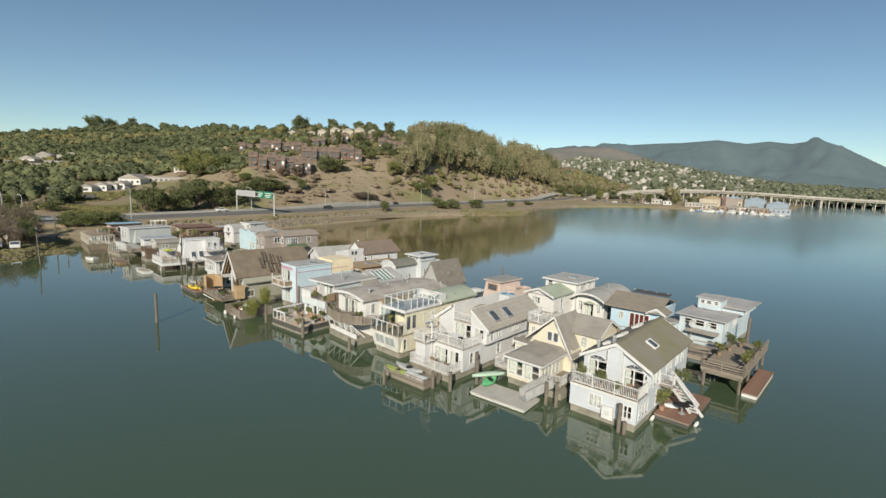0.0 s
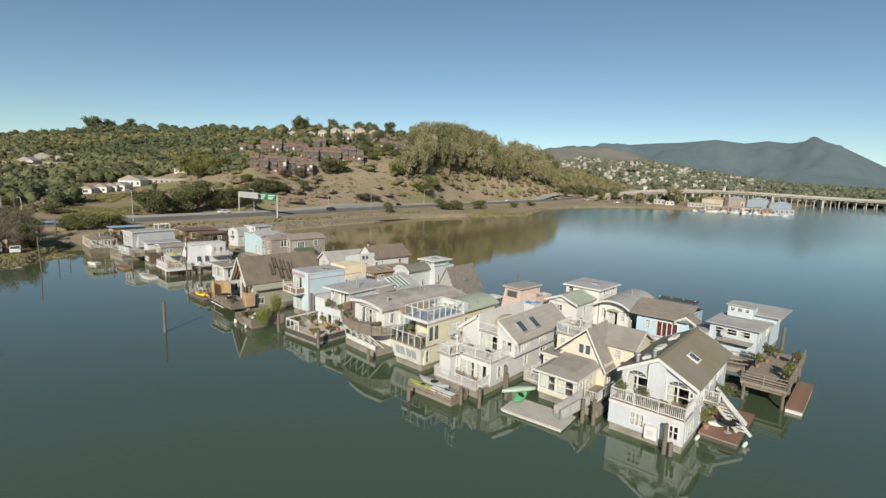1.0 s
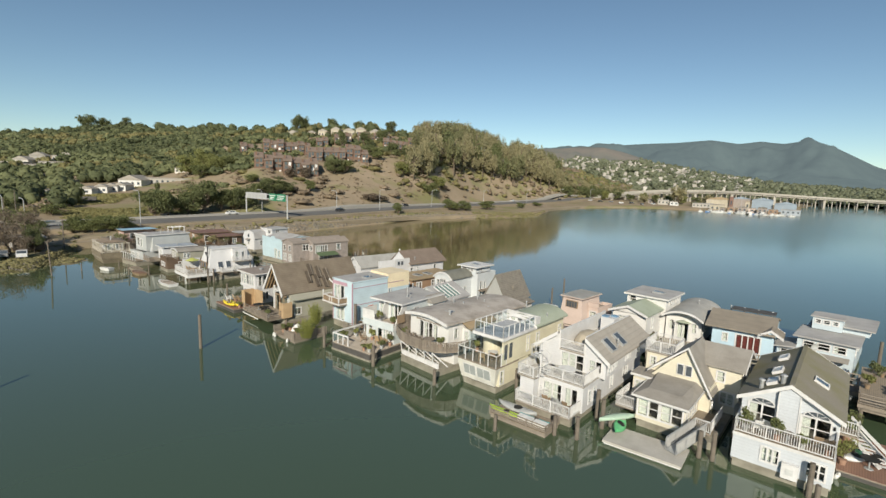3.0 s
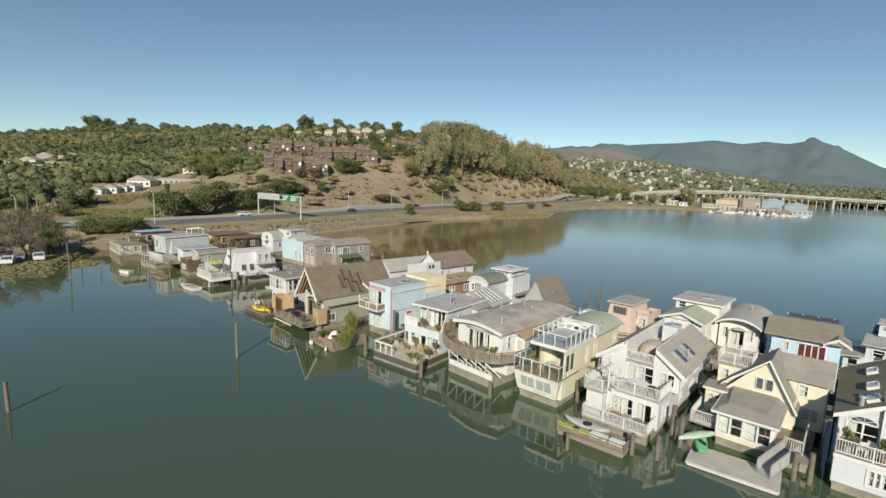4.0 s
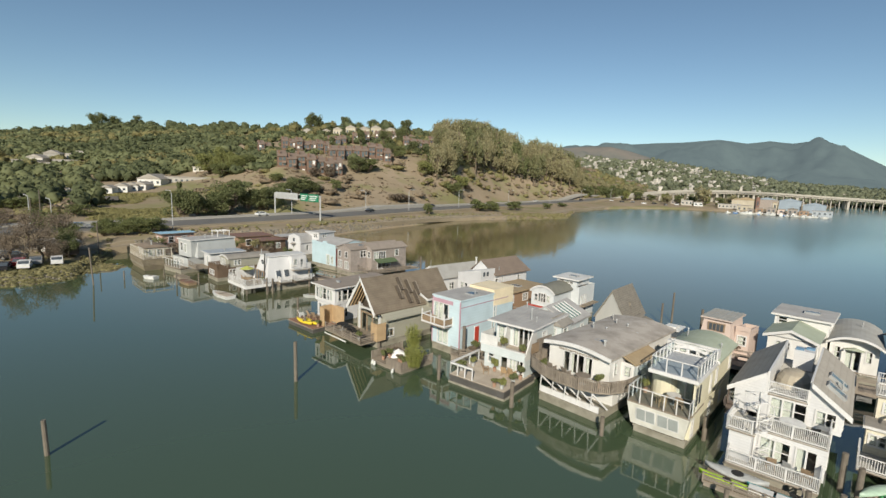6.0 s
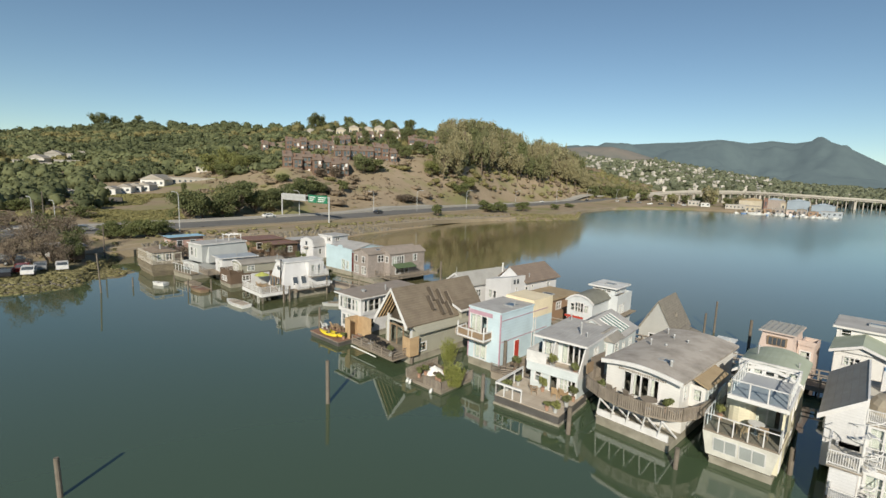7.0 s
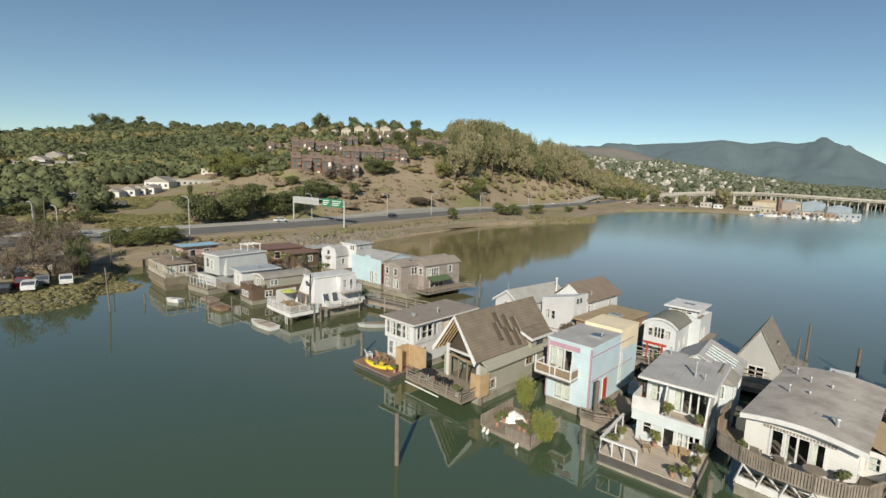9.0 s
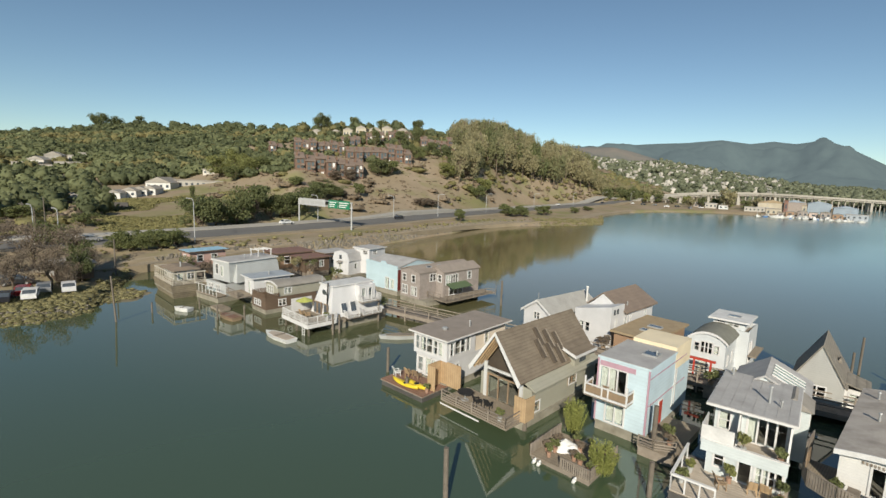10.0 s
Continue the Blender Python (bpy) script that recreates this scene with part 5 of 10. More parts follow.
def a_frame_house():
    h = House("houseboat", -31.3, 57.3, -39.5, "A-frame houseboat with brown shake roof and olive side walls")
    h.hull(0.1, -0.3, 5.6, 11.5, 0.7)
    # side walls under the eaves
    h.walls("oliveg", 0.15, 0.9, 5.5, 11.5, 0.7, 3.0, f=[(1.0, 4.2, 0.95, 2.95, 3, 0)], r=[(1.1, 2.0, 1.05, 1.85, 1), (6.6, 7.8, 1.9, 2.8, 2)], l=[(3, 4, 1.3, 2.3, 2)], trim=M["brownpanel"])
    for y0, y1, z0, z1 in ((1.1, 2.0, 1.05, 1.85), (6.6, 7.8, 1.9, 2.8)):
        for p, q in (((y0 - 0.1, z0 - 0.06), (y1 + 0.1, z0 - 0.06)), ((y0 - 0.1, z1 + 0.06), (y1 + 0.1, z1 + 0.06)), ((y0 - 0.05, z0), (y0 - 0.05, z1)), ((y1 + 0.05, z0), (y1 + 0.05, z1))):
            part("window_casing", bar(B(), (5.57, p[0], p[1]), (5.57, q[0], q[1]), 0.05, 0.11), M["whitetrim"], h.ob)
    # steep roof
    for s, xe in ((-1, -0.15), (1, 5.1)):
        xm = 2.45
        poly = [(xe, 3.55), (xm, 7.05), (xm, 7.32), (xe + 0.12 * s, 3.62 + (0.12 if s > 0 else 0.12))]
        part("roof", prism(B(), poly, "y", -0.35, 11.7), M["shake"], h.ob, "brown cedar shake slope")
        part("barge_board", prism(B(), [(xe - 0.05 * s, 3.35), (xm, 7.05), (xm, 7.36), (xe + 0.14 * s, 3.7)], "y", -0.43, -0.35), M["whitetrim"], h.ob)
    part("roof_skirt", prism(B(), [(4.95, 3.45), (6.0, 2.95), (6.0, 3.08), (5.0, 3.68)], "y", 0.6, 11.6), M["oliveg"], h.ob)
    # recessed glazed gable: a dark sheet stands for the shade inside; timber rafters
    part("gable_wall", prism(B(), [(0.2, 3.0), (4.8, 3.0), (4.8, 3.6), (2.5, 6.9), (0.2, 3.6)], "y", 1.6, 1.74), M["gableshade"], h.ob)
    part("gable_beam", box(B(), 0.5, 0.85, 3.45, 4.5, 1.0, 3.65), M["lightgrey"], h.ob)
    for x in (0.55, 4.35):
        part("gable_side", prism(B(), [(x, 0.8), (x + 0.3, 0.8), (x + 0.3, 4.1), (x, 4.1 if x < 1 else 3.7)], "y", 0.75, 0.9), M["lightgrey"], h.ob)
    for i in range(4):
        k = 0.3 + i * 0.18
        for s in (-1, 1):
            part("rafter", bar(B(), (2.45 + s * 2.3, -0.1 + i * 0.45, 3.65), (2.45, -0.1 + i * 0.45, 6.95), 0.07, 0.14), M["tanwood"], h.ob)
    # staggered battens and dormer on the right slope
    nx, nz = 0.793, 0.61
    for y, s0, s1 in ((3.9, 0.36, 0.74), (4.5, 0.14, 0.50), (5.0, 0.50, 0.90), (5.6, 0.24, 0.62), (6.1, 0.58, 0.96), (6.7, 0.34, 0.72)):
        a = Vector((2.45 + 2.77 * s0 + nx * 0.1, y, 7.32 - 3.58 * s0 + nz * 0.1))
        b = Vector((2.45 + 2.77 * s1 + nx * 0.1, y, 7.32 - 3.58 * s1 + nz * 0.1))
        # the shadow along each raised strip is put into its dark colour
        strip = part("roof_batten", bar(B(), a, b, 0.34, 0.3), M["shakeshade"], h.ob)
        off = Vector((nx * 0.05, 0.21, nz * 0.05))
        part("edge_board", bar(B(), a + off, b + off, 0.06, 0.34), M["greywood"], strip)
    part("dormer", prism(B(), [(3.7, 3.6), (5.55, 3.0), (5.55, 4.3), (3.7, 4.9)], "y", 7.4, 10.2), M["oliveg"], h.ob)
    part("dormer_roof", prism(B(), [(3.2, 5.3), (5.95, 4.35), (5.95, 4.5), (3.2, 5.45)], "y", 6.9, 10.6), M["shake"], h.ob)
    bm = B()
    box(bm, 5.9, 6.9, 4.3, 6.0, 10.6, 4.52)
    part("dormer_fascia", bm, M["whitetrim"], h.ob)
    part("dormer_fascia", prism(B(), [(3.2, 5.22), (5.98, 4.26), (5.98, 4.52), (3.2, 5.48)], "y", 6.83, 6.9), M["whitetrim"], h.ob)
    part("dormer_window", box(B(), 5.54, 8.2, 3.55, 5.6, 9.3, 4.1), M["skyglass"], h.ob)
    # front deck
    h.deck(-1.4, -2.6, 5.7, 0.9, 0.95, "deckwood")
    h.rail([(-1.3, -2.55), (5.6, -2.55), (5.6, -0.6)], 0.95, 0.85, "rails", "greywood")
    part("tan_screen", box(B(), 5.0, -0.75, 0.95, 6.1, -0.65, 2.9), M["tanwood"], h.ob, "honey-coloured board screen")
    part("tan_screen", box(B(), 6.0, -0.65, 0.95, 6.1, 0.5, 2.9), M["tanwood"], h.ob)
    part("deck_beam", box(B(), -1.4, -2.66, 0.5, 3.0, -2.6, 0.62), M["whitetrim"], h.ob)
    return h


a_frame_house()


def white_bay_house():
    h = House("houseboat", -37.3, 62.0, -36.8, "white two-storey houseboat with flat grey roof and corner bay windows")
    h.hull(0.1, 0.1, 4.2, 9.5, 0.7)
    h.walls("white", 0.1, 0.3, 4.2, 9.5, 0.7, 2.9, f=[(0.4, 1.0, 1.1, 2.4, 1), (1.4, 2.1, 0.9, 2.5, 1), (2.2, 2.9, 0.9, 2.5, 1), (3.2, 3.7, 0.9, 2.4, 1)], r=[(1, 2, 1.2, 2.3, 2)], l=[(2, 3, 1.2, 2.3, 2)])
    h.walls("white", 0, 0, 4.3, 4.2, 2.9, 4.95, f=[(0.3, 0.75, 3.35, 4.6, 1), (0.95, 2.45, 3.3, 4.65, 2, 0.15), (2.65, 3.1, 3.35, 4.6, 1), (3.3, 3.75, 3.35, 4.6, 1)],
            r=[(0.5, 0.95, 3.35, 4.6, 1), (1.15, 2.7, 3.35, 4.6, 2, 0.2), (2.9, 3.35, 3.35, 4.6, 1)], l=[(1, 2, 3.4, 4.5, 2)])
    h.walls("cream2", 0.2, 4.2, 4.1, 9.5, 2.9, 4.75, r=[(6, 6.6, 3.4, 4.4, 1)])
    h.flat("roofbrown2", 0, 0, 4.3, 9.5, 4.97, 0.35, 0.16)
    h.pipe(3.2, 4.6, 5.1, 5.7, 0.07)
    h.pipe(2.2, 2.0, 5.1, 5.3, 0.2)
    h.deck(-1.2, -3.2, 4.4, 0.3, 0.6, "redwood")
    part("float", box(B(), -1.1, -3.1, -0.4, 4.3, 0.3, 0.45), M["darkhull"], h.ob)
    for a, b in (((3.5, 0.2), (3.5, -1.6)), ((3.5, 0.2), (5.9, 0.2)), ((3.6, -1.6), (4.4, -1.6))):
        part("board_screen", bar(B(), (*a, 1.75), (*b, 1.75), 0.08, 2.3), M["tanwood"], h.ob, "honey-coloured board screen")
    return h


M["cream2"] = siding("cream_pink_siding", (0.76, 0.66, 0.54))
white_bay_house()
# ---------------------------------------------------------------- back row and the dock between
def deck_float():
    h = House("plant_deck", 28.7, 36.2, -37, "weathered timber deck on piles with potted shrubs", "deck", "decks")
    h.deck(0, 0, 3.6, 11.5, 1.9, "deckwood", 0.3)
    h.rail([(0.05, 1.0), (0.05, 0.05), (3.55, 0.05), (3.55, 11.4)], 1.9, 0.9, "rails", "greywood")
    for x, y in ((0.3, 0.3), (3.3, 0.3), (0.3, 4), (3.3, 4), (0.3, 8), (3.3, 8), (3.3, 11)):
        part("support_post", tube(B(), (x, y, -1.2), (x, y, 1.65), 0.14), M["pile"], h.ob)
    part("cross_beam", box(B(), 0.1, 0.2, 1.3, 3.5, 0.4, 1.6), M["greywood"], h.ob)
    return h


deck_float()
h = House("redwood_float", 31.6, 34.2, -37, "low red-brown timber float alongside the deck", "float", "decks")
h.deck(0, 0, 1.3, 8.0, 0.42, "redwood")
part("float", box(B(), 0.05, 0.05, -0.4, 1.25, 7.95, 0.27), M["whitetrim"], h.ob)
h = House("redwood_float", 22.1, 28.5, -36, "red-brown timber float beside the end house", "float", "decks")
h.deck(0, 0, 2.7, 6.6, 0.42, "redwood")
part("float", box(B(), 0.05, 0.05, -0.5, 2.65, 6.55, 0.27), M["darkhull"], h.ob)


def tower_house():
    h = House("houseboat", 31.0, 48.2, -39.6, "grey-blue houseboat with flat roofs and a small lookout tower")
    h.hull(0.1, 0.1, 4.6, 11, 0.7)
    h.walls("greyblue", 0, 0, 4.7, 11, 0.7, 3.9, f=[(0.6, 1.4, 2.9, 3.5, 1), (1.8, 2.7, 2.9, 3.5, 1), (3.1, 4.0, 2.9, 3.5, 1)], r=[(1, 1.8, 2.6, 3.4, 1), (4, 5, 2.6, 3.4, 2)])
    h.flat("rooflight", 0, 0, 4.7, 5.0, 3.9, 0.35, 0.12, "rooflight")
    h.walls("greyblue", 0.8, 5.0, 5.4, 10.5, 3.9, 4.6, r=[(6, 6.8, 4.0, 4.5, 1)], floor=False)
    h.flat("rooflight", 0.8, 5.0, 5.4, 10.5, 4.6, 0.4, 0.12, "rooflight")
    h.walls("greyblue", 0.6, 4.0, 3.2, 6.2, 4.1, 5.45, f=[(0.9, 1.3, 4.8, 5.15, 1), (1.6, 2.1, 4.8, 5.15, 1), (2.4, 2.8, 4.8, 5.15, 1)], floor=False)
    h.flat("rooflight", 0.6, 4.0, 3.2, 6.2, 5.45, 0.15, 0.1, "rooflight")
    h.walls("greyblue", -1.6, -0.4, 0, 3.0, 0.7, 2.6, f=[(-1.2, -0.5, 1.0, 2.3, 1)])
    part("porch_roof", prism(B(), [(-2.0, 2.5), (0, 2.75), (0, 2.9), (-2.0, 2.62)], "y", -1.0, 3.2), M["rooflight"], h.ob)
    part("awning", prism(B(), [(-0.9, 2.2), (0, 2.45), (0, 2.52), (-0.9, 2.26)], "x", 1.0, 4.4), M["roofgrey"], h.ob)
    return h


tower_house()


def blue_house():
    h = House("houseboat", 23.6, 51.2, -33, "light blue houseboat with low brown roof and dark red doors")
    h.hull(0.1, 0.1, 5.8, 8, 0.8)
    h.walls("blue", 0.1, 0.2, 5.9, 7.6, 0.8, 3.7, f=[(1.2, 1.6, 2.2, 3.0, 1), (2.5, 4.7, 1.4, 3.1, 4)], r=[(2, 3, 2, 3, 2)])
    for i in range(4):
        part("red_shutter", box(B(), 2.55 + i * 0.55, 0.27, 1.45, 2.98 + i * 0.55, 0.31, 3.05), M["darkred"], h.ob)
    h.gable("roofbrown", -0.2, 0, 5.6, 7.6, 3.75, 4.75, "x", over=0.4, fascia=False)
    h.gable("roofbrown", 4.6, -0.2, 6.6, 2.2, 3.6, 4.2, "y", over=0.15, wall="blue")
    h.trim = M["blue"]
    for x in (1.0, 2.4, 3.8, 5.2):
        h.pipe(x, 6.2, 4.2, 4.9, 0.06)
    part("roof_rack", box(B(), 1.2, 4.6, 4.85, 5.6, 6.6, 4.92), M["darkhull"], h.ob)
    return h


M["darkred"] = surf("dark_red_paint", (0.16, 0.035, 0.03), None, 2, 0.5, 0.1)
blue_house()


def ark_house():
    h = House("houseboat", 19.5, 54.5, -34.7, "off-white ark houseboat with bowed grey roof and small porch")
    h.hull(0.1, 0.1, 4.1, 9, 0.7)
    h.walls("offwhite", 0.15, 0.8, 4.05, 9, 0.7, 3.6, f=[(0.6, 1.0, 2.0, 3.1, 1), (1.5, 2.6, 1.0, 3.0, 2), (3.1, 3.5, 2.0, 3.1, 1)], r=[(2, 2.6, 2, 3, 1), (5, 5.6, 2, 3, 1)])
    h.barrel("rooflight3", 0, 0, 4.2, 9.2, 3.6, 4.4, 0.2, wall=None)
    part("gable_wall", prism(B(), [(0.15, 3.6), (4.05, 3.6), (3.3, 4.15), (2.1, 4.4), (0.9, 4.15)], "y", 0.8, 0.94), M["offwhite"], h.ob)
    part("porch_hood", prism(B(), [(1.3, 3.1), (2.9, 3.1), (2.1, 3.35)], "y", 0.2, 0.8), M["roofgreen"], h.ob)
    for x in (1.35, 2.85):
        part("porch_post", bar(B(), (x, 0.3, 0.8), (x, 0.3, 3.1), 0.12, 0.12), M["offwhite"], h.ob)
    h.pipe(2.6, 5.5, 4.3, 5.0, 0.06)
    return h


M["rooflight3"] = surf("mossy_grey_roof", (0.37, 0.365, 0.345), (0.29, 0.285, 0.265), 0.7, 0.9, 0.3, 8)
ark_house()


def green_roof_house():
    h = House("houseboat", 13.3, 54.2, -38, "off-white houseboat with soft green gable roof")
    h.hull(0.1, 0.1, 4.1, 10, 0.7)
    h.walls("offwhite", 0.1, 0.2, 4.1, 7.2, 0.7, 4.1, f=[(0.9, 2.0, 2.9, 3.6, 3)], r=[(2, 2.5, 2.2, 3.6, 1), (4.6, 5.2, 2.2, 3.4, 1)])
    h.gable("roofgreen", 0, 0, 4.1, 7.2, 4.15, 4.9, over=0.3, wall="offwhite")
    h.walls("offwhite", -0.2, 5.0, 4.6, 10.4, 0.7, 5.3, r=[(6.2, 7.4, 4.4, 5.1, 2), (8.4, 9.4, 4.4, 5.1, 2)], f=[(0.2, 0.9, 4.5, 5.1, 1)])
    h.flat("rooflight", -0.2, 5.0, 4.6, 10.4, 5.3, 0.3, 0.2, "offwhite")
    h.skylight((2.8, 7.5, 5.52), (1, 0, 0), (0, 1, 0), 1.4, 1.0, 0.2)
    return h


green_roof_house()


def pink_house():
    h = House("houseboat", 7.5, 56.0, -40, "pink houseboat with sloped walls and pale metal roof")
    h.hull(-0.3, -0.3, 3.2, 5.0, 0.6)
    bm = B()
    v = [bm.verts.new(p) for p in ((-0.3, -0.3, 0.6), (3.3, -0.3, 0.6), (3.3, 5.0, 0.6), (-0.3, 5.0, 0.6), (0.25, 0.25, 5.1), (2.75, 0.25, 5.1), (2.75, 4.5, 5.1), (0.25, 4.5, 5.1))]
    for f in ((3, 2, 1, 0), (4, 5, 6, 7), (0, 1, 5, 4), (1, 2, 6, 5), (2, 3, 7, 6), (3, 0, 4, 7)):
        bm.faces.new([v[i] for i in f])
    part("wall", bm, M["pink"], h.ob)
    w = part("window", box(B(), 0.7, 0.05, 3.85, 2.35, 0.26, 4.72), M["brownpanel"], h.ob)
    for i in range(4):
        part("pane", box(B(), 0.85 + i * 0.36, 0.02, 3.93, 1.13 + i * 0.36, 0.048, 4.64), M["skyglass"], w)
    h.flat("rooflight3", 0.25, 0.25, 2.75, 4.5, 5.1, 0.25, 0.14, "pink")
    for i in range(6):
        part("roof_seam", box(B(), 0.3 + i * 0.48, 0.0, 5.27, 0.36 + i * 0.48, 4.75, 5.31), M["metal"], h.ob)
    h.walls("pink", 3.0, 1.5, 4.3, 5.2, 0.6, 4.1, f=[(3.3, 4.0, 2.6, 3.5, 1)])
    part("side_rail", box(B(), 3.0, 1.4, 4.1, 4.4, 1.5, 4.6), M["pink"], h.ob)
    return h


pink_house()


def tent_roof_house():
    h = House("houseboat", -2.1, 62.2, -35.7, "pale grey houseboat with a sharp triangular grey roof")
    h.hull(-0.2, -0.2, 4.4, 7.0, 0.7)
    h.walls("tentgrey", 0, 0, 3.7, 6.0, 0.7, 2.8, r=[(1, 1.6, 1.5, 2.4, 1)], f=[(1.2, 2.4, 1.4, 2.4, 2)])
    part("gable_wall", prism(B(), [(0.0, 2.8), (3.7, 2.8), (1.85, 6.05)], "y", 0.0, 0.14), M["tentgrey"], h.ob)
    for e in (-0.1, 3.8):
        s = 1 if e > 1 else -1
        part("roof", prism(B(), [(e, 2.65), (1.85, 6.1), (1.85, 6.32), (e + 0.14 * s, 2.7)], "y", -0.12, 6.2), M["shakegrey"], h.ob, "weathered grey shake slope")
    part("roof_window", prism(B(), [(2.9, 4.2), (3.3, 4.2), (3.1, 4.75)], "y", 2.6, 3.4), M["shakegrey"], h.ob)
    part("lower_roof", prism(B(), [(3.6, 2.95), (5.5, 2.4), (5.5, 2.52), (3.6, 3.1)], "y", 1.0, 4.6), M["shakegrey"], h.ob)
    h.walls("offwhite", 3.7, 1.3, 5.2, 4.4, 0.7, 2.4, f=[(4.1, 4.8, 1.2, 2.0, 1)], r=[(2, 3, 1.2, 2.0, 1)])
    return h


M["shakegrey"] = surf("grey_shake_roof", (0.25, 0.225, 0.19), (0.17, 0.155, 0.13), 2.0, 0.9, 0.7, 7, bands=0.22, band_depth=0.35)
tent_roof_house()


def grey_tower_house():
    h = House("houseboat", -9.5, 67.0, -36.5, "light grey houseboat with curved dark roof and lookout tower")
    h.hull(0.1, 0.1, 4.4, 9.4, 0.7)
    h.walls("lightgrey2", 0, 0, 3.3, 4.8, 0.7, 4.4, f=[(0.5, 0.9, 3.3, 4.1, 1), (1.1, 2.1, 3.2, 4.3, 3), (2.3, 2.7, 3.3, 4.1, 1), (1.0, 1.8, 0.9, 2.6, 1)], r=[(1.2, 1.6, 2.0, 3.0, 1), (3.0, 3.4, 2.0, 3.0, 1)])
    h.barrel("roofdark2", -0.1, 0, 3.4, 4.9, 4.4, 5.25, 0.12, wall="lightgrey2")
    h.walls("lightgrey2", 0.6, 4.8, 4.4, 9.4, 0.7, 4.9, r=[(5.5, 5.9, 1.5, 3.6, 1), (6.5, 6.9, 1.5, 3.6, 1)])
    h.walls("lightgrey2", 0.9, 5.0, 3.9, 8.6, 4.9, 5.75, f=[(1.3, 2.0, 5.2, 5.6, 1), (2.3, 3.3, 5.2, 5.6, 2)], r=[(5.5, 6.5, 5.2, 5.6, 2)], floor=False)
    h.flat("whitewall", 0.9, 5.0, 3.9, 8.6, 5.75, 0.4, 0.16)
    h.skylight((2.6, 6.6, 5.94), (1, 0, 0), (0, 1, 0), 1.2, 0.9, 0.1)
    h.deck(4.4, 5.0, 5.2, 9.4, 2.4)
    # red torii-like gate at its entry
    for x in (1.0, 2.5):
        part("gate_post", bar(B(), (x, -1.6, 0.8), (x, -1.6, 2.9), 0.16, 0.16), M["red"], h.ob)
    part("gate_beam", box(B(), 0.6, -1.72, 2.85, 2.9, -1.48, 3.05), M["red"], h.ob, "red entry gate beam")
    return h


M["lightgrey2"] = siding("bluish_grey_siding", (0.60, 0.63, 0.64))
M["roofdark2"] = surf("dark_green_grey_roof", (0.20, 0.20, 0.17), (0.15, 0.15, 0.125), 0.8, 0.9, 0.4, 9)
grey_tower_house()


def low_brown_house():
    h = House("houseboat", -16.2, 70.2, -40, "low brown houseboat with tan roof and skylights")
    h.hull(0.1, 0.1, 4.2, 9, 0.7)
    h.walls("brownwall", 0, 0, 4.3, 9, 0.7, 3.55, r=[(0.8, 1.8, 2.2, 3.1, 2), (4, 5, 2.2, 3.1, 2)], f=[(2.4, 3.6, 2.2, 3.1, 2)])
    h.flat("tanroof", 0, 0, 4.3, 9, 3.6, 0.3, 0.2, "tanroof")
    for y in (2.5, 4.6):
        h.skylight((2.6, y, 3.84), (1, 0, 0), (0, 1, 0), 1.5, 0.9, 0.12)
    return h


low_brown_house()


def white_shed_house():
    h = House("houseboat", -19.8, 74.4, -42, "white houseboat with tall stepped front and brown roof")
    h.hull(0, 0, 4.6, 10.5, 0.8)
    h.walls("white", 0, 0, 4.6, 10.5, 0.8, 4.9, f=[(0.7, 1.2, 2.6, 3.6, 1), (1.5, 2.0, 2.6, 3.6, 1)], r=[(1.1, 1.4, 3.6, 4.4, 1), (3.2, 3.7, 3.4, 4.3, 1), (4.6, 4.9, 3.6, 4.4, 1), (8.3, 8.8, 3.4, 4.4, 1)], l=[(2, 3, 3, 4, 2)])
    part("tall_front", prism(B(), [(0, 4.9), (4.6, 4.9), (4.6, 6.0), (0.6, 5.1), (0, 5.0)], "y", 0, 3.0), M["white"], h.ob)
    part("window", box(B(), 4.57, 0.5, 5.0, 4.66, 0.9, 5.6), M["skyglass"], h.ob)
    part("window", box(B(), 4.57, 1.2, 5.0, 4.66, 1.6, 5.6), M["skyglass"], h.ob)
    part("roof", prism(B(), [(5.0, 4.85), (1.9, 6.7), (1.9, 6.85), (5.0, 5.02)], "y", 2.8, 11.0), M["roofred"], h.ob, "brown shingle slope")
    part("roof", prism(B(), [(-0.2, 5.0), (1.9, 6.7), (1.9, 6.85), (-0.2, 5.15)], "y", 2.8, 11.0), M["roofred"], h.ob)
    for s in (2.75, 11.0):
        part("gable_wall", prism(B(), [(0, 4.9), (4.6, 4.9), (1.9, 6.65)], "y", s - 0.2 if s > 5 else s, s + 0.1 if s < 5 else s - 0.06), M["white"], h.ob)
    h.pipe(4.2, 4.4, 5.0, 5.9, 0.06)
    return h


white_shed_house()


def grey_gable_house():
    h = House("houseboat", -25.6, 77.0, -44, "white houseboat with low sage-grey gable roof")
    h.hull(0, 0, 4.2, 9.5, 0.8)
    h.walls("white", 0, 0, 4.2, 9.5, 0.8, 3.9, f=[(1.6, 2.4, 3.0, 3.8, 2)], r=[(2, 3, 2, 3, 2)])
    h.gable("rooflight3", 0, 0, 4.2, 9.5, 3.9, 5.3, over=0.3, wall="white")
    part("antenna", tube(B(), (2.1, 0, 5.4), (2.1, 0, 6.3), 0.03), M["metal"], h.ob)
    h.pipe(3.6, 8.2, 4.4, 6.3, 0.12, "kwhite")
    return h


grey_gable_house()


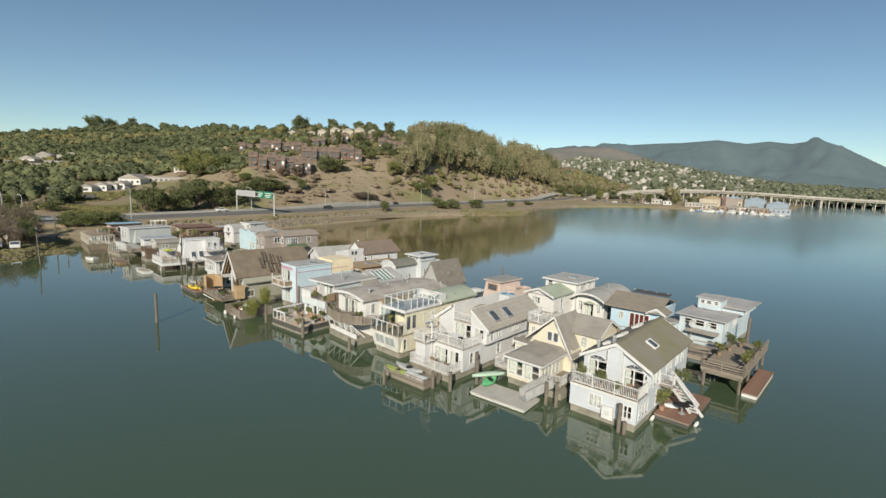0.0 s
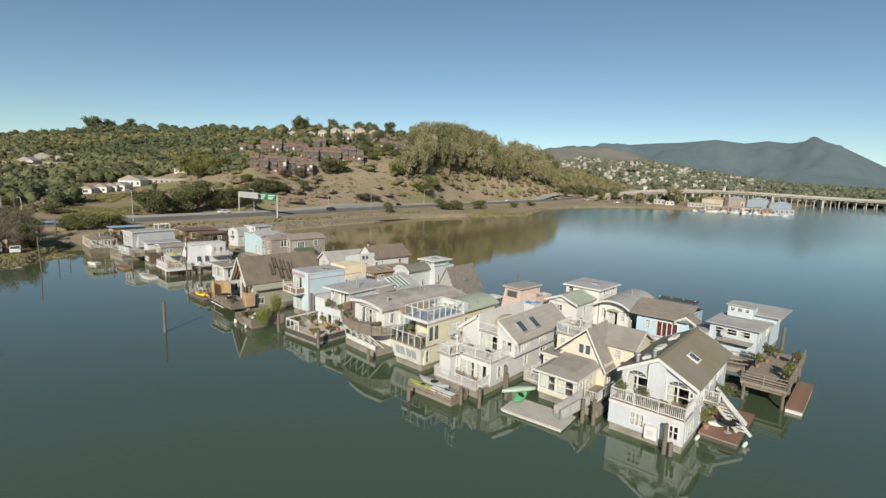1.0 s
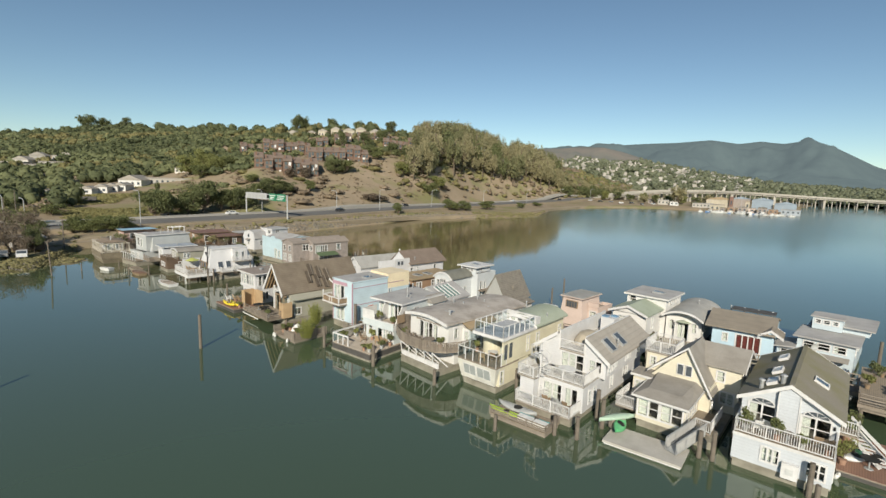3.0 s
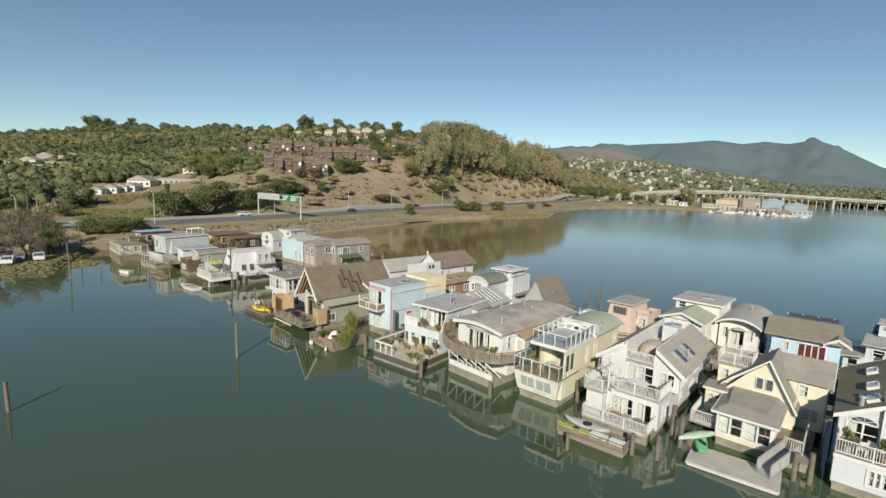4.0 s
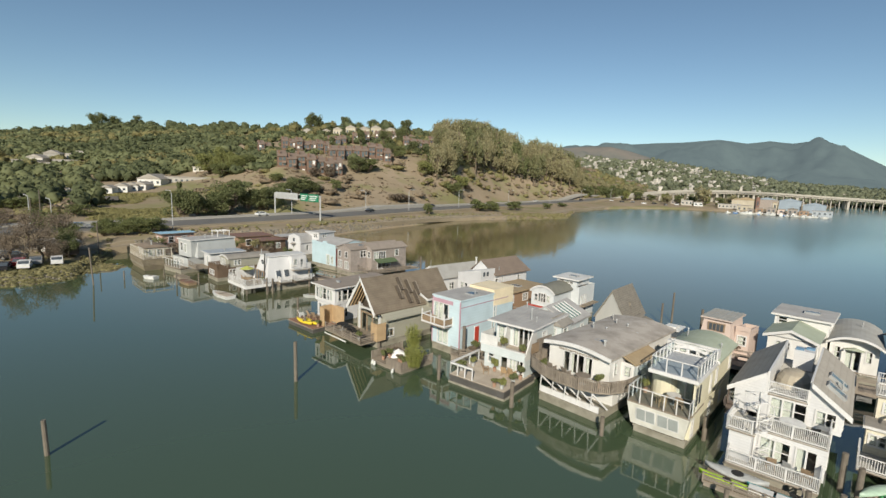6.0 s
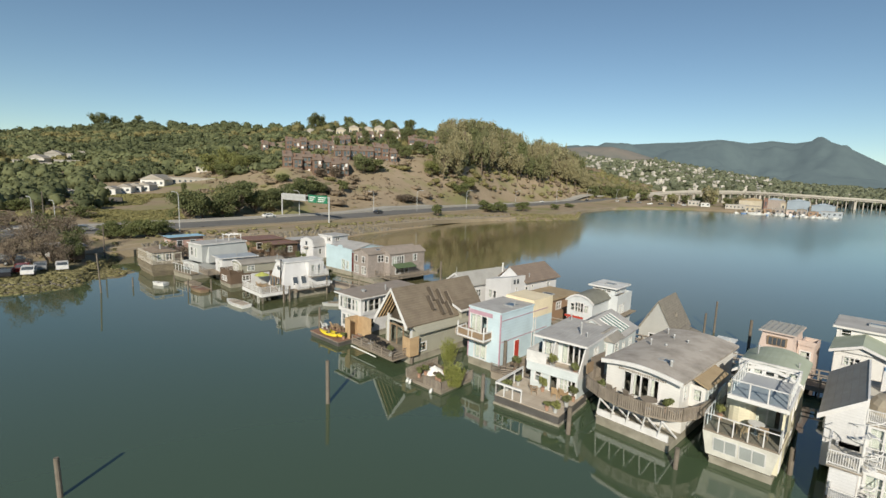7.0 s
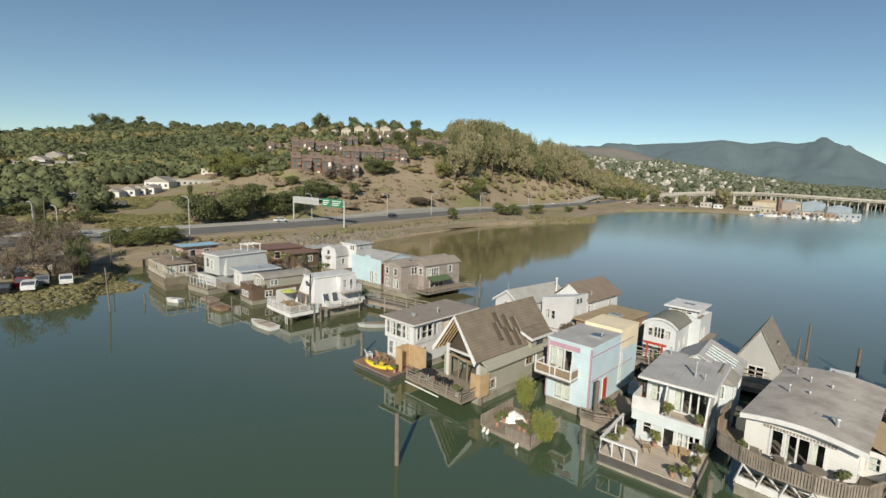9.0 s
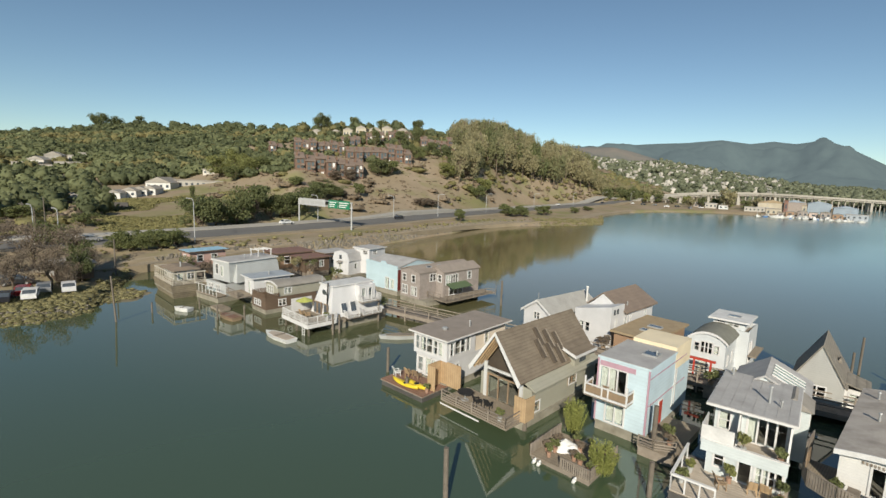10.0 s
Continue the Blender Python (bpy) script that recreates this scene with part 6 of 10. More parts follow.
def small_cruiser():
    h = House("motor_cruiser", 5.2, 58.5, -37, "small white cabin cruiser moored behind the yellow house", "boat", "boats")
    bm = B()
    ring = [(-1.1, 0), (1.1, 0), (1.2, 3.0), (0.8, 5.0), (0, 6.0), (-0.8, 5.0), (-1.2, 3.0)]
    top = [bm.verts.new((x, y, 1.1 + 0.05 * y)) for x, y in ring]
    low = [bm.verts.new((x * 0.75, y * 0.92, -0.2)) for x, y in ring]
    bm.faces.new(top)
    for i in range(len(ring)):
        bm.faces.new((low[i], low[(i + 1) % 7], top[(i + 1) % 7], top[i]))
    part("hull", bm, M["kwhite"], h.ob)
    bm = B()
    v = [bm.verts.new(p) for p in ((-0.9, 0.6, 1.2), (0.9, 0.6, 1.2), (0.9, 3.8, 1.25), (-0.9, 3.8, 1.25), (-0.7, 0.9, 2.5), (0.7, 0.9, 2.5), (0.7, 3.0, 2.5), (-0.7, 3.0, 2.5))]
    for f in ((3, 2, 1, 0), (4, 5, 6, 7), (0, 1, 5, 4), (1, 2, 6, 5), (2, 3, 7, 6), (3, 0, 4, 7)):
        bm.faces.new([v[i] for i in f])
    part("cabin", bm, M["skyglass"], h.ob)
    part("cabin_roof", box(B(), -0.95, 0.5, 2.5, 0.95, 3.2, 2.62), M["kwhite"], h.ob)
    part("roof_box", box(B(), -0.5, 1.0, 2.62, 0.5, 2.2, 2.85), M["kwhite"], h.ob)


small_cruiser()

# the walkway between the two rows
h = House("walkway", 33.0, 41.5, -28.6 + 180, "weathered timber dock walkway between the houseboat rows", "dock", "docks")
h.ob["kind"] = "structure"
L = 128
bm = B()
n = int(L / 0.3)
for i in range(n):
    box(bm, i * 0.3 + 0.01, -1.1, 1.0, i * 0.3 + 0.29, 1.1, 1.06)
part("planking", bm, M["greywood"], h.ob)
for y in (-1.0, 1.0):
    part("stringer", box(B(), 0, y - 0.1, 0.6, L, y + 0.1, 0.99), M["greywood"], h.ob)
for y in (-1.05, 1.05):
    for z in (1.55, 2.0):
        part("handrail", box(B(), 0, y - 0.04, z, L, y + 0.04, z + 0.1), M["greywood"], h.ob)
post = None
for i in range(32):
    for y in (-1.05, 1.05):
        if post is None:
            post = part("post", bar(B(), (0, 0, -1.2), (0, 0, 2.1), 0.14, 0.14), M["greywood"], h.ob)
            post.location = (0.2, y, 0)
        else:
            p = post.copy()
            scene.collection.objects.link(p)
            p.location = (0.2 + i * 4.0, y, 0)
# ---------------------------------------------------------------- houses towards the shore
M["greencloth"] = surf("green_canvas", (0.10, 0.145, 0.075), None, 2, 0.8, 0.1)
M["oldhull"] = surf("old_hull_boards", (0.24, 0.20, 0.14), (0.14, 0.12, 0.09), 0.9, 0.9, 0.5, bands=0.3, band_depth=0.5)
M["rustroof"] = surf("rust_roof", (0.25, 0.195, 0.145), (0.17, 0.135, 0.105), 0.7, 0.9, 0.3)
M["bluegreyroof"] = surf("blue_grey_roof", (0.36, 0.40, 0.44), (0.29, 0.32, 0.35), 0.8, 0.7, 0.1)
M["barngrey"] = siding("barn_grey_siding", (0.42, 0.435, 0.43))
M["pinkhut"] = siding("pink_hut_boards", (0.50, 0.33, 0.285))
M["bluesheet"] = surf("blue_roof_sheet", (0.32, 0.53, 0.66), None, 1, 0.6, 0.1)
M["redroof"] = surf("dull_red_roof", (0.225, 0.125, 0.10), (0.16, 0.10, 0.08), 1, 0.85, 0.2)
M["brownwall2"] = surf("dark_brown_boards", (0.14, 0.095, 0.065), (0.10, 0.07, 0.05), 0.9, 0.8, 0.3, bands=0.2, band_depth=0.3)
def porthole_house():
    h = House("houseboat", -55.6, 77.4, -39, "white houseboat with slanted walls, round window and railed deck")
    h.hull(1.0, 2.0, 5.9, 10.0, 0.75)
    bm = B()                                       # leaning white walls
    v = [bm.verts.new(p) for p in ((1.0, 1.7, 1.5), (6.0, 1.7, 1.5), (6.0, 10.2, 1.5), (1.0, 10.2, 1.5), (1.9, 2.7, 5.3), (4.8, 2.7, 5.3), (4.8, 9.0, 5.3), (1.9, 9.0, 5.3))]
    for f in ((3, 2, 1, 0), (4, 5, 6, 7), (0, 1, 5, 4), (1, 2, 6, 5), (2, 3, 7, 6), (3, 0, 4, 7)):
        bm.faces.new([v[i] for i in f])
    part("wall", bm, M["white"], h.ob)
    part("lower_wall", box(B(), 1.2, 2.0, 0.75, 5.8, 10, 1.48), M["greywood"], h.ob)
    h.flat("whitewall", 1.9, 2.7, 4.8, 9.0, 5.32, 0.12, 0.14, "whitetrim")
    ring = B()
    tube(ring, (3.4, 2.48, 4.35), (3.4, 2.36, 4.32), 0.62, 0.62, 20)
    rw = part("round_window", ring, M["whitetrim"], h.ob)
    part("pane", tube(B(), (3.4, 2.35, 4.32), (3.4, 2.31, 4.31), 0.5, 0.5, 20), M["skyglass"], rw)
    for x0, x1 in ((1.9, 2.7), (2.9, 3.7), (4.3, 5.1)):
        f = part("window", box(B(), x0, 1.62, 1.6, x1, 1.72, 3.2), M["brownpanel"], h.ob)
        part("pane", box(B(), x0 + 0.1, 1.59, 1.7, x1 - 0.1, 1.615, 3.1), M["skyglass"], f)
    for y in (3.8, 5.2):
        f = part("window", bar(B(), (5.9, y, 1.85), (5.45, y, 3.25), 0.95, 0.1), M["whitetrim"], h.ob)
        part("pane", bar(B(), (5.9, y, 2.0), (5.53, y, 3.15), 0.72, 0.16), M["skyglass"], f)
    h.walls("white", 4.9, 6.0, 6.0, 8.6, 3.2, 5.25, r=[(6.4, 6.9, 3.8, 4.8, 1), (7.5, 8.0, 3.4, 4.8, 1)], floor=False)
    h.deck(6.0, 5.8, 7.0, 8.9, 3.2, "floatgrey")
    h.rail([(6.0, 5.85), (6.95, 5.85), (6.95, 8.85), (6.0, 8.85)], 3.2, 0.85)
    for y0, y1 in ((3.6, 5.4), (6.0, 9.0)):
        h.deck(5.9, y0, 7.0, y1, 1.45, "floatgrey")
        h.rail([(6.0, y0), (6.95, y0), (6.95, y1)], 1.45, 0.85, "slat")
    h.deck(0.0, -1.9, 6.4, 2.4, 1.5, "deckwood")
    h.rail([(0.05, 2.3), (0.05, -1.85), (6.35, -1.85), (6.35, 2.2)], 1.5, 0.9)
    part("deck_skirt", box(B(), -0.02, -1.95, 1.0, 6.42, -1.9, 1.5), M["whitetrim"], h.ob)
    part("deck_skirt", box(B(), 6.4, -1.9, 1.0, 6.45, 2.4, 1.5), M["whitetrim"], h.ob)
    part("wind_wall", box(B(), 0.0, -0.6, 1.5, 0.08, 2.4, 3.3), M["white"], h.ob)
    for x, y in ((0.4, -1.6), (3.2, -1.6), (6.1, -1.6), (0.4, 1.8), (6.1, 1.8)):
        part("support_post", bar(B(), (x, y, -1), (x, y, 1.36), 0.2, 0.2), M["pile"], h.ob)
    h.pipe(2.4, 2.6, 5.4, 6.3, 0.07)
    part("flue", tube(B(), (4.5, 2.0, 2.6), (4.5, 2.15, 5.9), 0.1), M["black"], h.ob)
    lad = part("ladder", bar(B(), (5.2, -1.95, -0.3), (5.2, -1.95, 1.6), 0.07, 0.07), M["whitetrim"], h.ob)
    part("ladder_rail", bar(B(), (5.7, -1.95, -0.3), (5.7, -1.95, 1.6), 0.07, 0.07), M["whitetrim"], lad)
    for i in range(5):
        part("rung", bar(B(), (5.2, -1.95, 0.1 + i * 0.33), (5.7, -1.95, 0.1 + i * 0.33), 0.05, 0.05), M["whitetrim"], lad)
    return h


porthole_house()


def shingle_house():
    h = House("houseboat", -44.3, 92.9, -40, "grey-brown shingled two-storey houseboat with railed side deck")
    h.hull(0, 0, 6.2, 12, 0.8)
    h.walls("greyshingle", 0, 0, 4.6, 12, 0.8, 5.0, f=[(0.6, 1.3, 3.4, 4.4, 1), (2.8, 3.5, 3.4, 4.4, 1), (0.5, 1.7, 1.3, 2.6, 3), (2.7, 3.9, 1.3, 2.6, 3)], r=[(2.2, 3.4, 3.5, 4.6, 2)])
    h.walls("greyshingle", 4.6, 3.6, 6.2, 12, 0.8, 5.0, f=[(5.0, 5.7, 3.4, 4.4, 1)], r=[(4.2, 6.8, 3.0, 4.4, 5), (9.2, 10.0, 3.4, 4.5, 1), (5, 8, 1.2, 2.6, 3)])
    h.gable("roofbrown2", 0, 0, 4.6, 12, 5.0, 5.7, over=0.2, wall="greyshingle", fascia=False)
    h.gable("roofbrown2", 3.0, 3.6, 6.2, 12, 5.0, 5.8, "y", over=0.2, wall="greyshingle", fascia=False)
    for y in (3.0, 5.5):
        h.skylight((3.4, y, 5.5), (0, 1, 0), (-1, 0, 0.3), 1.0, 0.6, 0.1)
    part("awning", prism(B(), [(6.2, 3.0), (7.8, 2.5), (7.8, 2.6), (6.2, 3.12)], "y", 4.2, 8.8), M["greencloth"], h.ob, "dark green canvas awning")
    h.deck(6.2, 1.5, 9.2, 13.0, 1.1, "deckwood")
    h.rail([(4.8, 1.5), (9.15, 1.5), (9.15, 10.5), (10.4, 11.6), (9.15, 13.2)], 1.1, 0.95, "rails", "greywood")
    return h


shingle_house()


def aqua_house():
    h = House("houseboat", -51.6, 99.2, -35, "aqua houseboat with stepped facade and grey roof")
    h.hull(0, 0, 7.8, 9, 0.8)
    h.walls("aqua", 0, 0, 7.8, 9, 0.8, 4.7, f=[(5.0, 5.8, 0.9, 2.8, 1), (6.3, 7.0, 1.2, 2.6, 1)], l=[(2, 3, 2, 3, 2)])
    part("parapet", prism(B(), [(0, 4.7), (7.8, 4.7), (7.8, 5.0), (5.2, 5.1), (4.8, 5.5), (4.0, 5.5), (3.6, 5.1), (0.4, 5.3), (0, 5.2)], "y", -0.05, 0.12), M["aqua"], h.ob)
    h.gable("rooflight", 0, 0.2, 7.8, 9, 4.7, 5.6, "x", over=0.1, wall="aqua", fascia=False)
    part("side_panel", box(B(), 7.7, 0.1, 0.9, 7.9, 1.2, 4.4), M["darkred"], h.ob)
    return h


aqua_house()


def gambrel_house():
    h = House("houseboat", -60.4, 107.6, -28, "small white gambrel-roofed houseboat with upper cabin")
    h.hull(0, 0, 4.8, 8, 0.8)
    h.walls("white", 0.2, 0, 4.2, 5, 0.8, 3.4, f=[(1.8, 2.3, 2.0, 2.8, 1)], r=[(1.6, 2.3, 1.8, 2.8, 1)])
    poly = [(0, 3.4), (4.4, 3.4), (3.9, 4.9), (2.2, 5.4), (0.5, 4.9)]
    part("gambrel_roof", prism(B(), poly, "y", 0.1, 5.2), M["rooflight"], h.ob)
    part("gable_wall", prism(B(), poly, "y", -0.08, 0.1), M["white"], h.ob)
    part("window", box(B(), 1.9, -0.12, 3.7, 2.5, -0.081, 4.5), M["skyglass"], h.ob)
    part("awning", prism(B(), [(-0.7, 3.1), (0, 3.4), (0, 3.46), (-0.7, 3.16)], "x", 1.6, 2.8), M["roofgrey"], h.ob)
    h.walls("white", 2.4, 3.4, 6.4, 8, 0.8, 5.6, f=[(4.8, 5.8, 4.6, 5.3, 2)], r=[(4.5, 5.5, 4.6, 5.3, 2)])
    h.flat("rooflight", 2.4, 3.4, 6.4, 8, 5.6, 0.2)
    return h


gambrel_house()


def grey_barn_house():
    h = House("houseboat", -74.4, 88.2, -30, "pale grey barn-like houseboat with wide flat roof and lower deck")
    h.hull(-0.5, -1.5, 5.6, 9, 0.7)
    h.walls("barngrey", 0, 1.0, 4.6, 9.5, 2.6, 5.7, f=[(0.8, 1.5, 3.6, 5.1, 1), (2.2, 2.9, 3.4, 4.9, 1)], r=[(5, 6, 3.5, 4.5, 2)])
    bm = B()
    v = [bm.verts.new(p) for p in ((3.0, 1.6, 2.6), (5.6, 1.6, 2.6), (5.6, 9.5, 2.6), (3.0, 9.5, 2.6), (3.0, 2.2, 5.3), (4.8, 2.2, 5.3), (4.8, 9.5, 5.3), (3.0, 9.5, 5.3))]
    for f in ((3, 2, 1, 0), (4, 5, 6, 7), (0, 1, 5, 4), (1, 2, 6, 5), (2, 3, 7, 6), (3, 0, 4, 7)):
        bm.faces.new([v[i] for i in f])
    part("leaning_wall", bm, M["barngrey"], h.ob)
    h.flat("rooflight", 0, 1.0, 4.6, 9.5, 5.7, 0.15)
    h.walls("barngrey", -0.4, 0, 5.2, 9, 0.7, 2.6, f=[(0.4, 1.6, 1.2, 2.2, 3), (2.4, 3.6, 1.2, 2.2, 3)])
    h.deck(-0.8, -1.6, 5.4, 0, 1.0)
    h.rail([(-0.75, 0), (-0.75, -1.55), (5.3, -1.55)], 1.0, 1.3, "glass")
    h.pipe(3.2, 4.5, 5.9, 6.5, 0.08)
    # pergola on the roof behind
    for x in (1.5, 3.5):
        for y in (6.8, 9.2):
            part("pergola_post", bar(B(), (x, y, 5.9), (x, y, 7.0), 0.12, 0.12), M["whitetrim"], h.ob)
    for y in (6.8, 7.6, 8.4, 9.2):
        part("pergola_beam", bar(B(), (1.2, y, 7.0), (3.8, y, 7.0), 0.08, 0.14), M["whitetrim"], h.ob)
    return h


grey_barn_house()
h = House("houseboat", -67.6, 87.0, -41, "low white flat-roofed houseboat cabin with blue-grey roof")
h.hull(0, 0, 3.4, 5.8, 0.7)
h.walls("white", 0, 0, 3.4, 5.8, 0.7, 3.9, f=[(1.4, 2.1, 1.2, 3.2, 1)], r=[(2, 3, 2, 3, 1)])
h.flat("bluegreyroof", 0, 0, 3.4, 5.8, 3.9, 0.4, 0.14)
h.pipe(2.0, 3.0, 4.0, 4.5, 0.1)
h.deck(-1.5, -2.6, 3.6, 0, 1.4)
h.rail([(-1.45, 0), (-1.45, -2.55), (3.55, -2.55)], 1.4, 0.9, "rails", "greywood")
h = House("houseboat", -63.6, 83.4, -39, "dark brown houseboat with low arched roof and white windows")
h.hull(0, -1.0, 4.2, 7.0, 0.6)
h.walls("brownwall2", 0, -1.0, 4.2, 7, 0.6, 2.2, f=[(0.8, 1.3, 1.0, 1.7, 1), (1.5, 2.0, 1.0, 1.7, 1), (2.2, 2.7, 1.0, 1.7, 1)], r=[(1, 2, 1, 1.8, 2)])
h.walls("oliveg", 0.4, 1.0, 4.0, 8.5, 2.2, 3.6, f=[(0.9, 1.3, 2.4, 3.4, 1), (1.5, 1.9, 2.4, 3.4, 1), (2.1, 2.5, 2.4, 3.4, 1)], r=[(2, 3, 2.6, 3.3, 2)])
h.barrel("roofgrey", 0.4, 1.0, 4.0, 8.5, 3.6, 4.1, 0.2, wall="oliveg")
h.rail([(0.05, 1), (0.05, -0.95), (4.15, -0.95), (4.15, 1)], 2.2, 0.6, "board", "brownwall2")


def ark_with_gallery():
    h = House("houseboat", -85.2, 90.4, -39.5, "old grey-brown ark houseboat with flared hull and open railed gallery")
    bm = B()
    ring = [(0.3, 0.2), (9.4, 0.2), (9.4, 5.2), (0.3, 5.2)]
    lo = [bm.verts.new((x * 0.88 + 0.55, y * 0.8 + 0.5, -0.5)) for x, y in ring]
    mid = [bm.verts.new((x, y, 1.0)) for x, y in ring]
    hi = [bm.verts.new((x * 1.03 - 0.15, y * 1.06 - 0.2, 2.1)) for x, y in ring]
    bm.faces.new(hi)
    for a, b in ((lo, mid), (mid, hi)):
        for i in range(4):
            bm.faces.new((a[i], a[(i + 1) % 4], b[(i + 1) % 4], b[i]))
    bmesh.ops.recalc_face_normals(bm, faces=bm.faces)
    part("hull", bm, M["oldhull"], h.ob, "weathered timber hull")
    part("hull_band", box(B(), 0.25, 0.12, 0.9, 9.45, 0.2, 1.05), M["concrete"], h.ob)
    for p, q in (((0.35, 0.3), (9.35, 0.3)), ((9.3, 0.3), (9.3, 5.1)), ((0.4, 0.3), (0.4, 5.1))):
        part("gallery_beam", bar(B(), (*p, 3.95), (*q, 3.95), 0.14, 0.14), M["palewood"], h.ob)
    h.walls("oliveg", 1.2, 1.4, 6.8, 4.6, 2.1, 3.9, f=[(1.6 + i * 0.8, 2.2 + i * 0.8, 2.6, 3.6, 1) for i in range(6)], r=[(1.8, 2.6, 2.4, 3.6, 1), (3.2, 4.2, 2.4, 3.6, 2)])
    for i in range(10):
        part("gallery_post", bar(B(), (0.4 + i * 0.98, 0.3, 2.1), (0.4 + i * 0.98, 0.3, 3.9), 0.1, 0.1), M["palewood"], h.ob)
    for i in range(4):
        part("gallery_post", bar(B(), (9.3, 0.3 + i * 1.55, 2.1), (9.3, 0.3 + i * 1.55, 3.9), 0.1, 0.1), M["palewood"], h.ob)
    h.rail([(0.3, 0.25), (9.3, 0.25), (9.3, 5.1)], 2.1, 0.8, "rails", "palewood")
    bm = B()
    v = [bm.verts.new(p) for p in ((0.6, 0.8, 3.9), (7.2, 0.8, 3.9), (7.2, 5.3, 3.9), (0.6, 5.3, 3.9), (1.8, 2.2, 4.3), (6.0, 2.2, 4.3), (6.0, 3.8, 4.3), (1.8, 3.8, 4.3))]
    for f in ((3, 2, 1, 0), (4, 5, 6, 7), (0, 1, 5, 4), (1, 2, 6, 5), (2, 3, 7, 6), (3, 0, 4, 7)):
        bm.faces.new([v[i] for i in f])
    part("roof", bm, M["rustroof"], h.ob, "rusty brown hipped roof")
    h.pipe(5.6, 2.6, 4.2, 5.0, 0.12)
    return h


ark_with_gallery()


def shore_hut(x, y, ang, w, d, z0, z1, wall, roof, label):
    h = House("cabin", x, y, ang, label, "cabin", "shore cabins")
    h.walls(wall, 0, 0, w, d, z0, z1, f=[(w * 0.25, w * 0.5, z0 + 0.9, z1 - 0.6, 2)], r=[(d * 0.2, d * 0.35, z0 + 0.9, z1 - 0.6, 1), (d * 0.6, d * 0.75, z0 + 0.9, z1 - 0.6, 1)])
    h.flat(roof, 0, 0, w, d, z1, 0.4, 0.22, "brownwall2")
    part("skirt", box(B(), 0.1, 0.1, -0.4, w - 0.1, d - 0.1, z0 - 0.01), M["greywood"], h.ob)
    return h


shore_hut(-86.0, 99.5, -34, 3.2, 6.5, 2.4, 5.0, "pinkhut", "bluesheet", "pink cabin on posts with bright blue roof sheet")
shore_hut(-75.6, 110.4, -42, 6.2, 7.4, 1.2, 4.0, "brownwall", "redroof", "dark cabin with dull red roof by the walkway")
shore_hut(-68.5, 107.5, -38, 4.5, 5.5, 1.0, 3.6, "brownwall2", "redroof", "low brown cabin with red roof among plants")
shore_hut(-66.0, 112.5, -35, 4.0, 6, 1.0, 3.9, "lightgrey", "rooflight", "small grey cabin with pale roof")
# ---------------------------------------------------------------- roads, signs, cars
def bearing(x, y):
    return math.degrees(math.atan2(x - CX, y - CY)), math.hypot(x - CX, y - CY)


def road_strip(name, line, width, lift, mat, label, category):
    """A road laid on the ground along a line of the plan."""
    pts = []
    for (x0, y0), (x1, y1) in zip(line, line[1:]):
        n = max(1, int(math.hypot(x1 - x0, y1 - y0) / 6))
        pts += [(x0 + (x1 - x0) * i / n, y0 + (y1 - y0) * i / n) for i in range(n)]
    pts.append(line[-1])
    for _ in range(6):
        pts = [pts[0]] + [((a[0] + 2 * b[0] + c[0]) / 4, (a[1] + 2 * b[1] + c[1]) / 4) for a, b, c in zip(pts, pts[1:], pts[2:])] + [pts[-1]]
    V, F, k = [], [], 5
    for i, (x, y) in enumerate(pts):
        a, b = pts[max(0, i - 1)], pts[min(len(pts) - 1, i + 1)]
        d = math.hypot(b[0] - a[0], b[1] - a[1])
        nx, ny = -(b[1] - a[1]) / d, (b[0] - a[0]) / d
        zs = []
        for j in range(k):
            s = (j / (k - 1) - 0.5) * width
            zs.append(ground(*bearing(x + nx * s, y + ny * s)))
        mid_zs = [ground(*bearing(x + nx * s, y + ny * s)) for s in (-5, 0, 5)]
        z = max(mid_zs) * 0.5 + sum(mid_zs) / 6 + lift
        for j in range(k):
            s = (j / (k - 1) - 0.5) * width
            V.append((x + nx * s, y + ny * s, max(z, zs[j] + 0.05)))
        V.append((x + nx * width * 0.5, y + ny * width * 0.5, z - 1.5))
        V.append((x - nx * width * 0.5, y - ny * width * 0.5, z - 1.5))
    w = k + 2
    for i in range(len(pts) - 1):
        for j in range(k - 1):
            F.append((i * w + j, i * w + j + 1, (i + 1) * w + j + 1, (i + 1) * w + j))
        F.append((i * w + k - 1, i * w + k, (i + 1) * w + k, (i + 1) * w + k - 1))
        F.append((i * w + k + 1, i * w, (i + 1) * w, (i + 1) * w + k + 1))
    ob = new(name, mesh_of(name, V, F, mat))
    tagged(ob, label, category, kind="structure")
    return [(V[i * w + 2]) for i in range(len(pts))]


HIGHWAY = [(-230, 40), (-165, 84), (-128, 116), (-106, 141), (-90, 163), (-73, 190), (-50, 236), (-18, 298), (18, 358), (60, 428), (105, 498), (170, 590)]
road_strip("ground_shoulder", HIGHWAY, 27, 0.25, M["dirt"], "dusty roadside shoulder of the highway", "shoulder")
mid = road_strip("road", HIGHWAY, 19, 0.42, M["asphalt"], "worn grey four-lane highway along the shore", "road")
road_strip("road_lane", [(x - 7.5 * 0.85, y + 7.5 * 0.5) for x, y in HIGHWAY], 6.0, 0.66, M["paleroad"], "pale concrete far lane of the highway", "road")
road_strip("footpath", [(-150, 62), (-118, 84), (-100, 97), (-93, 110), (-84, 128), (-74, 143), (-60, 166), (-48, 190), (-35, 216), (-14, 240), (14, 266), (40, 330), (75, 385)], 5.5, 0.12, M["dirt"], "pale dirt path along the shoreline", "path")


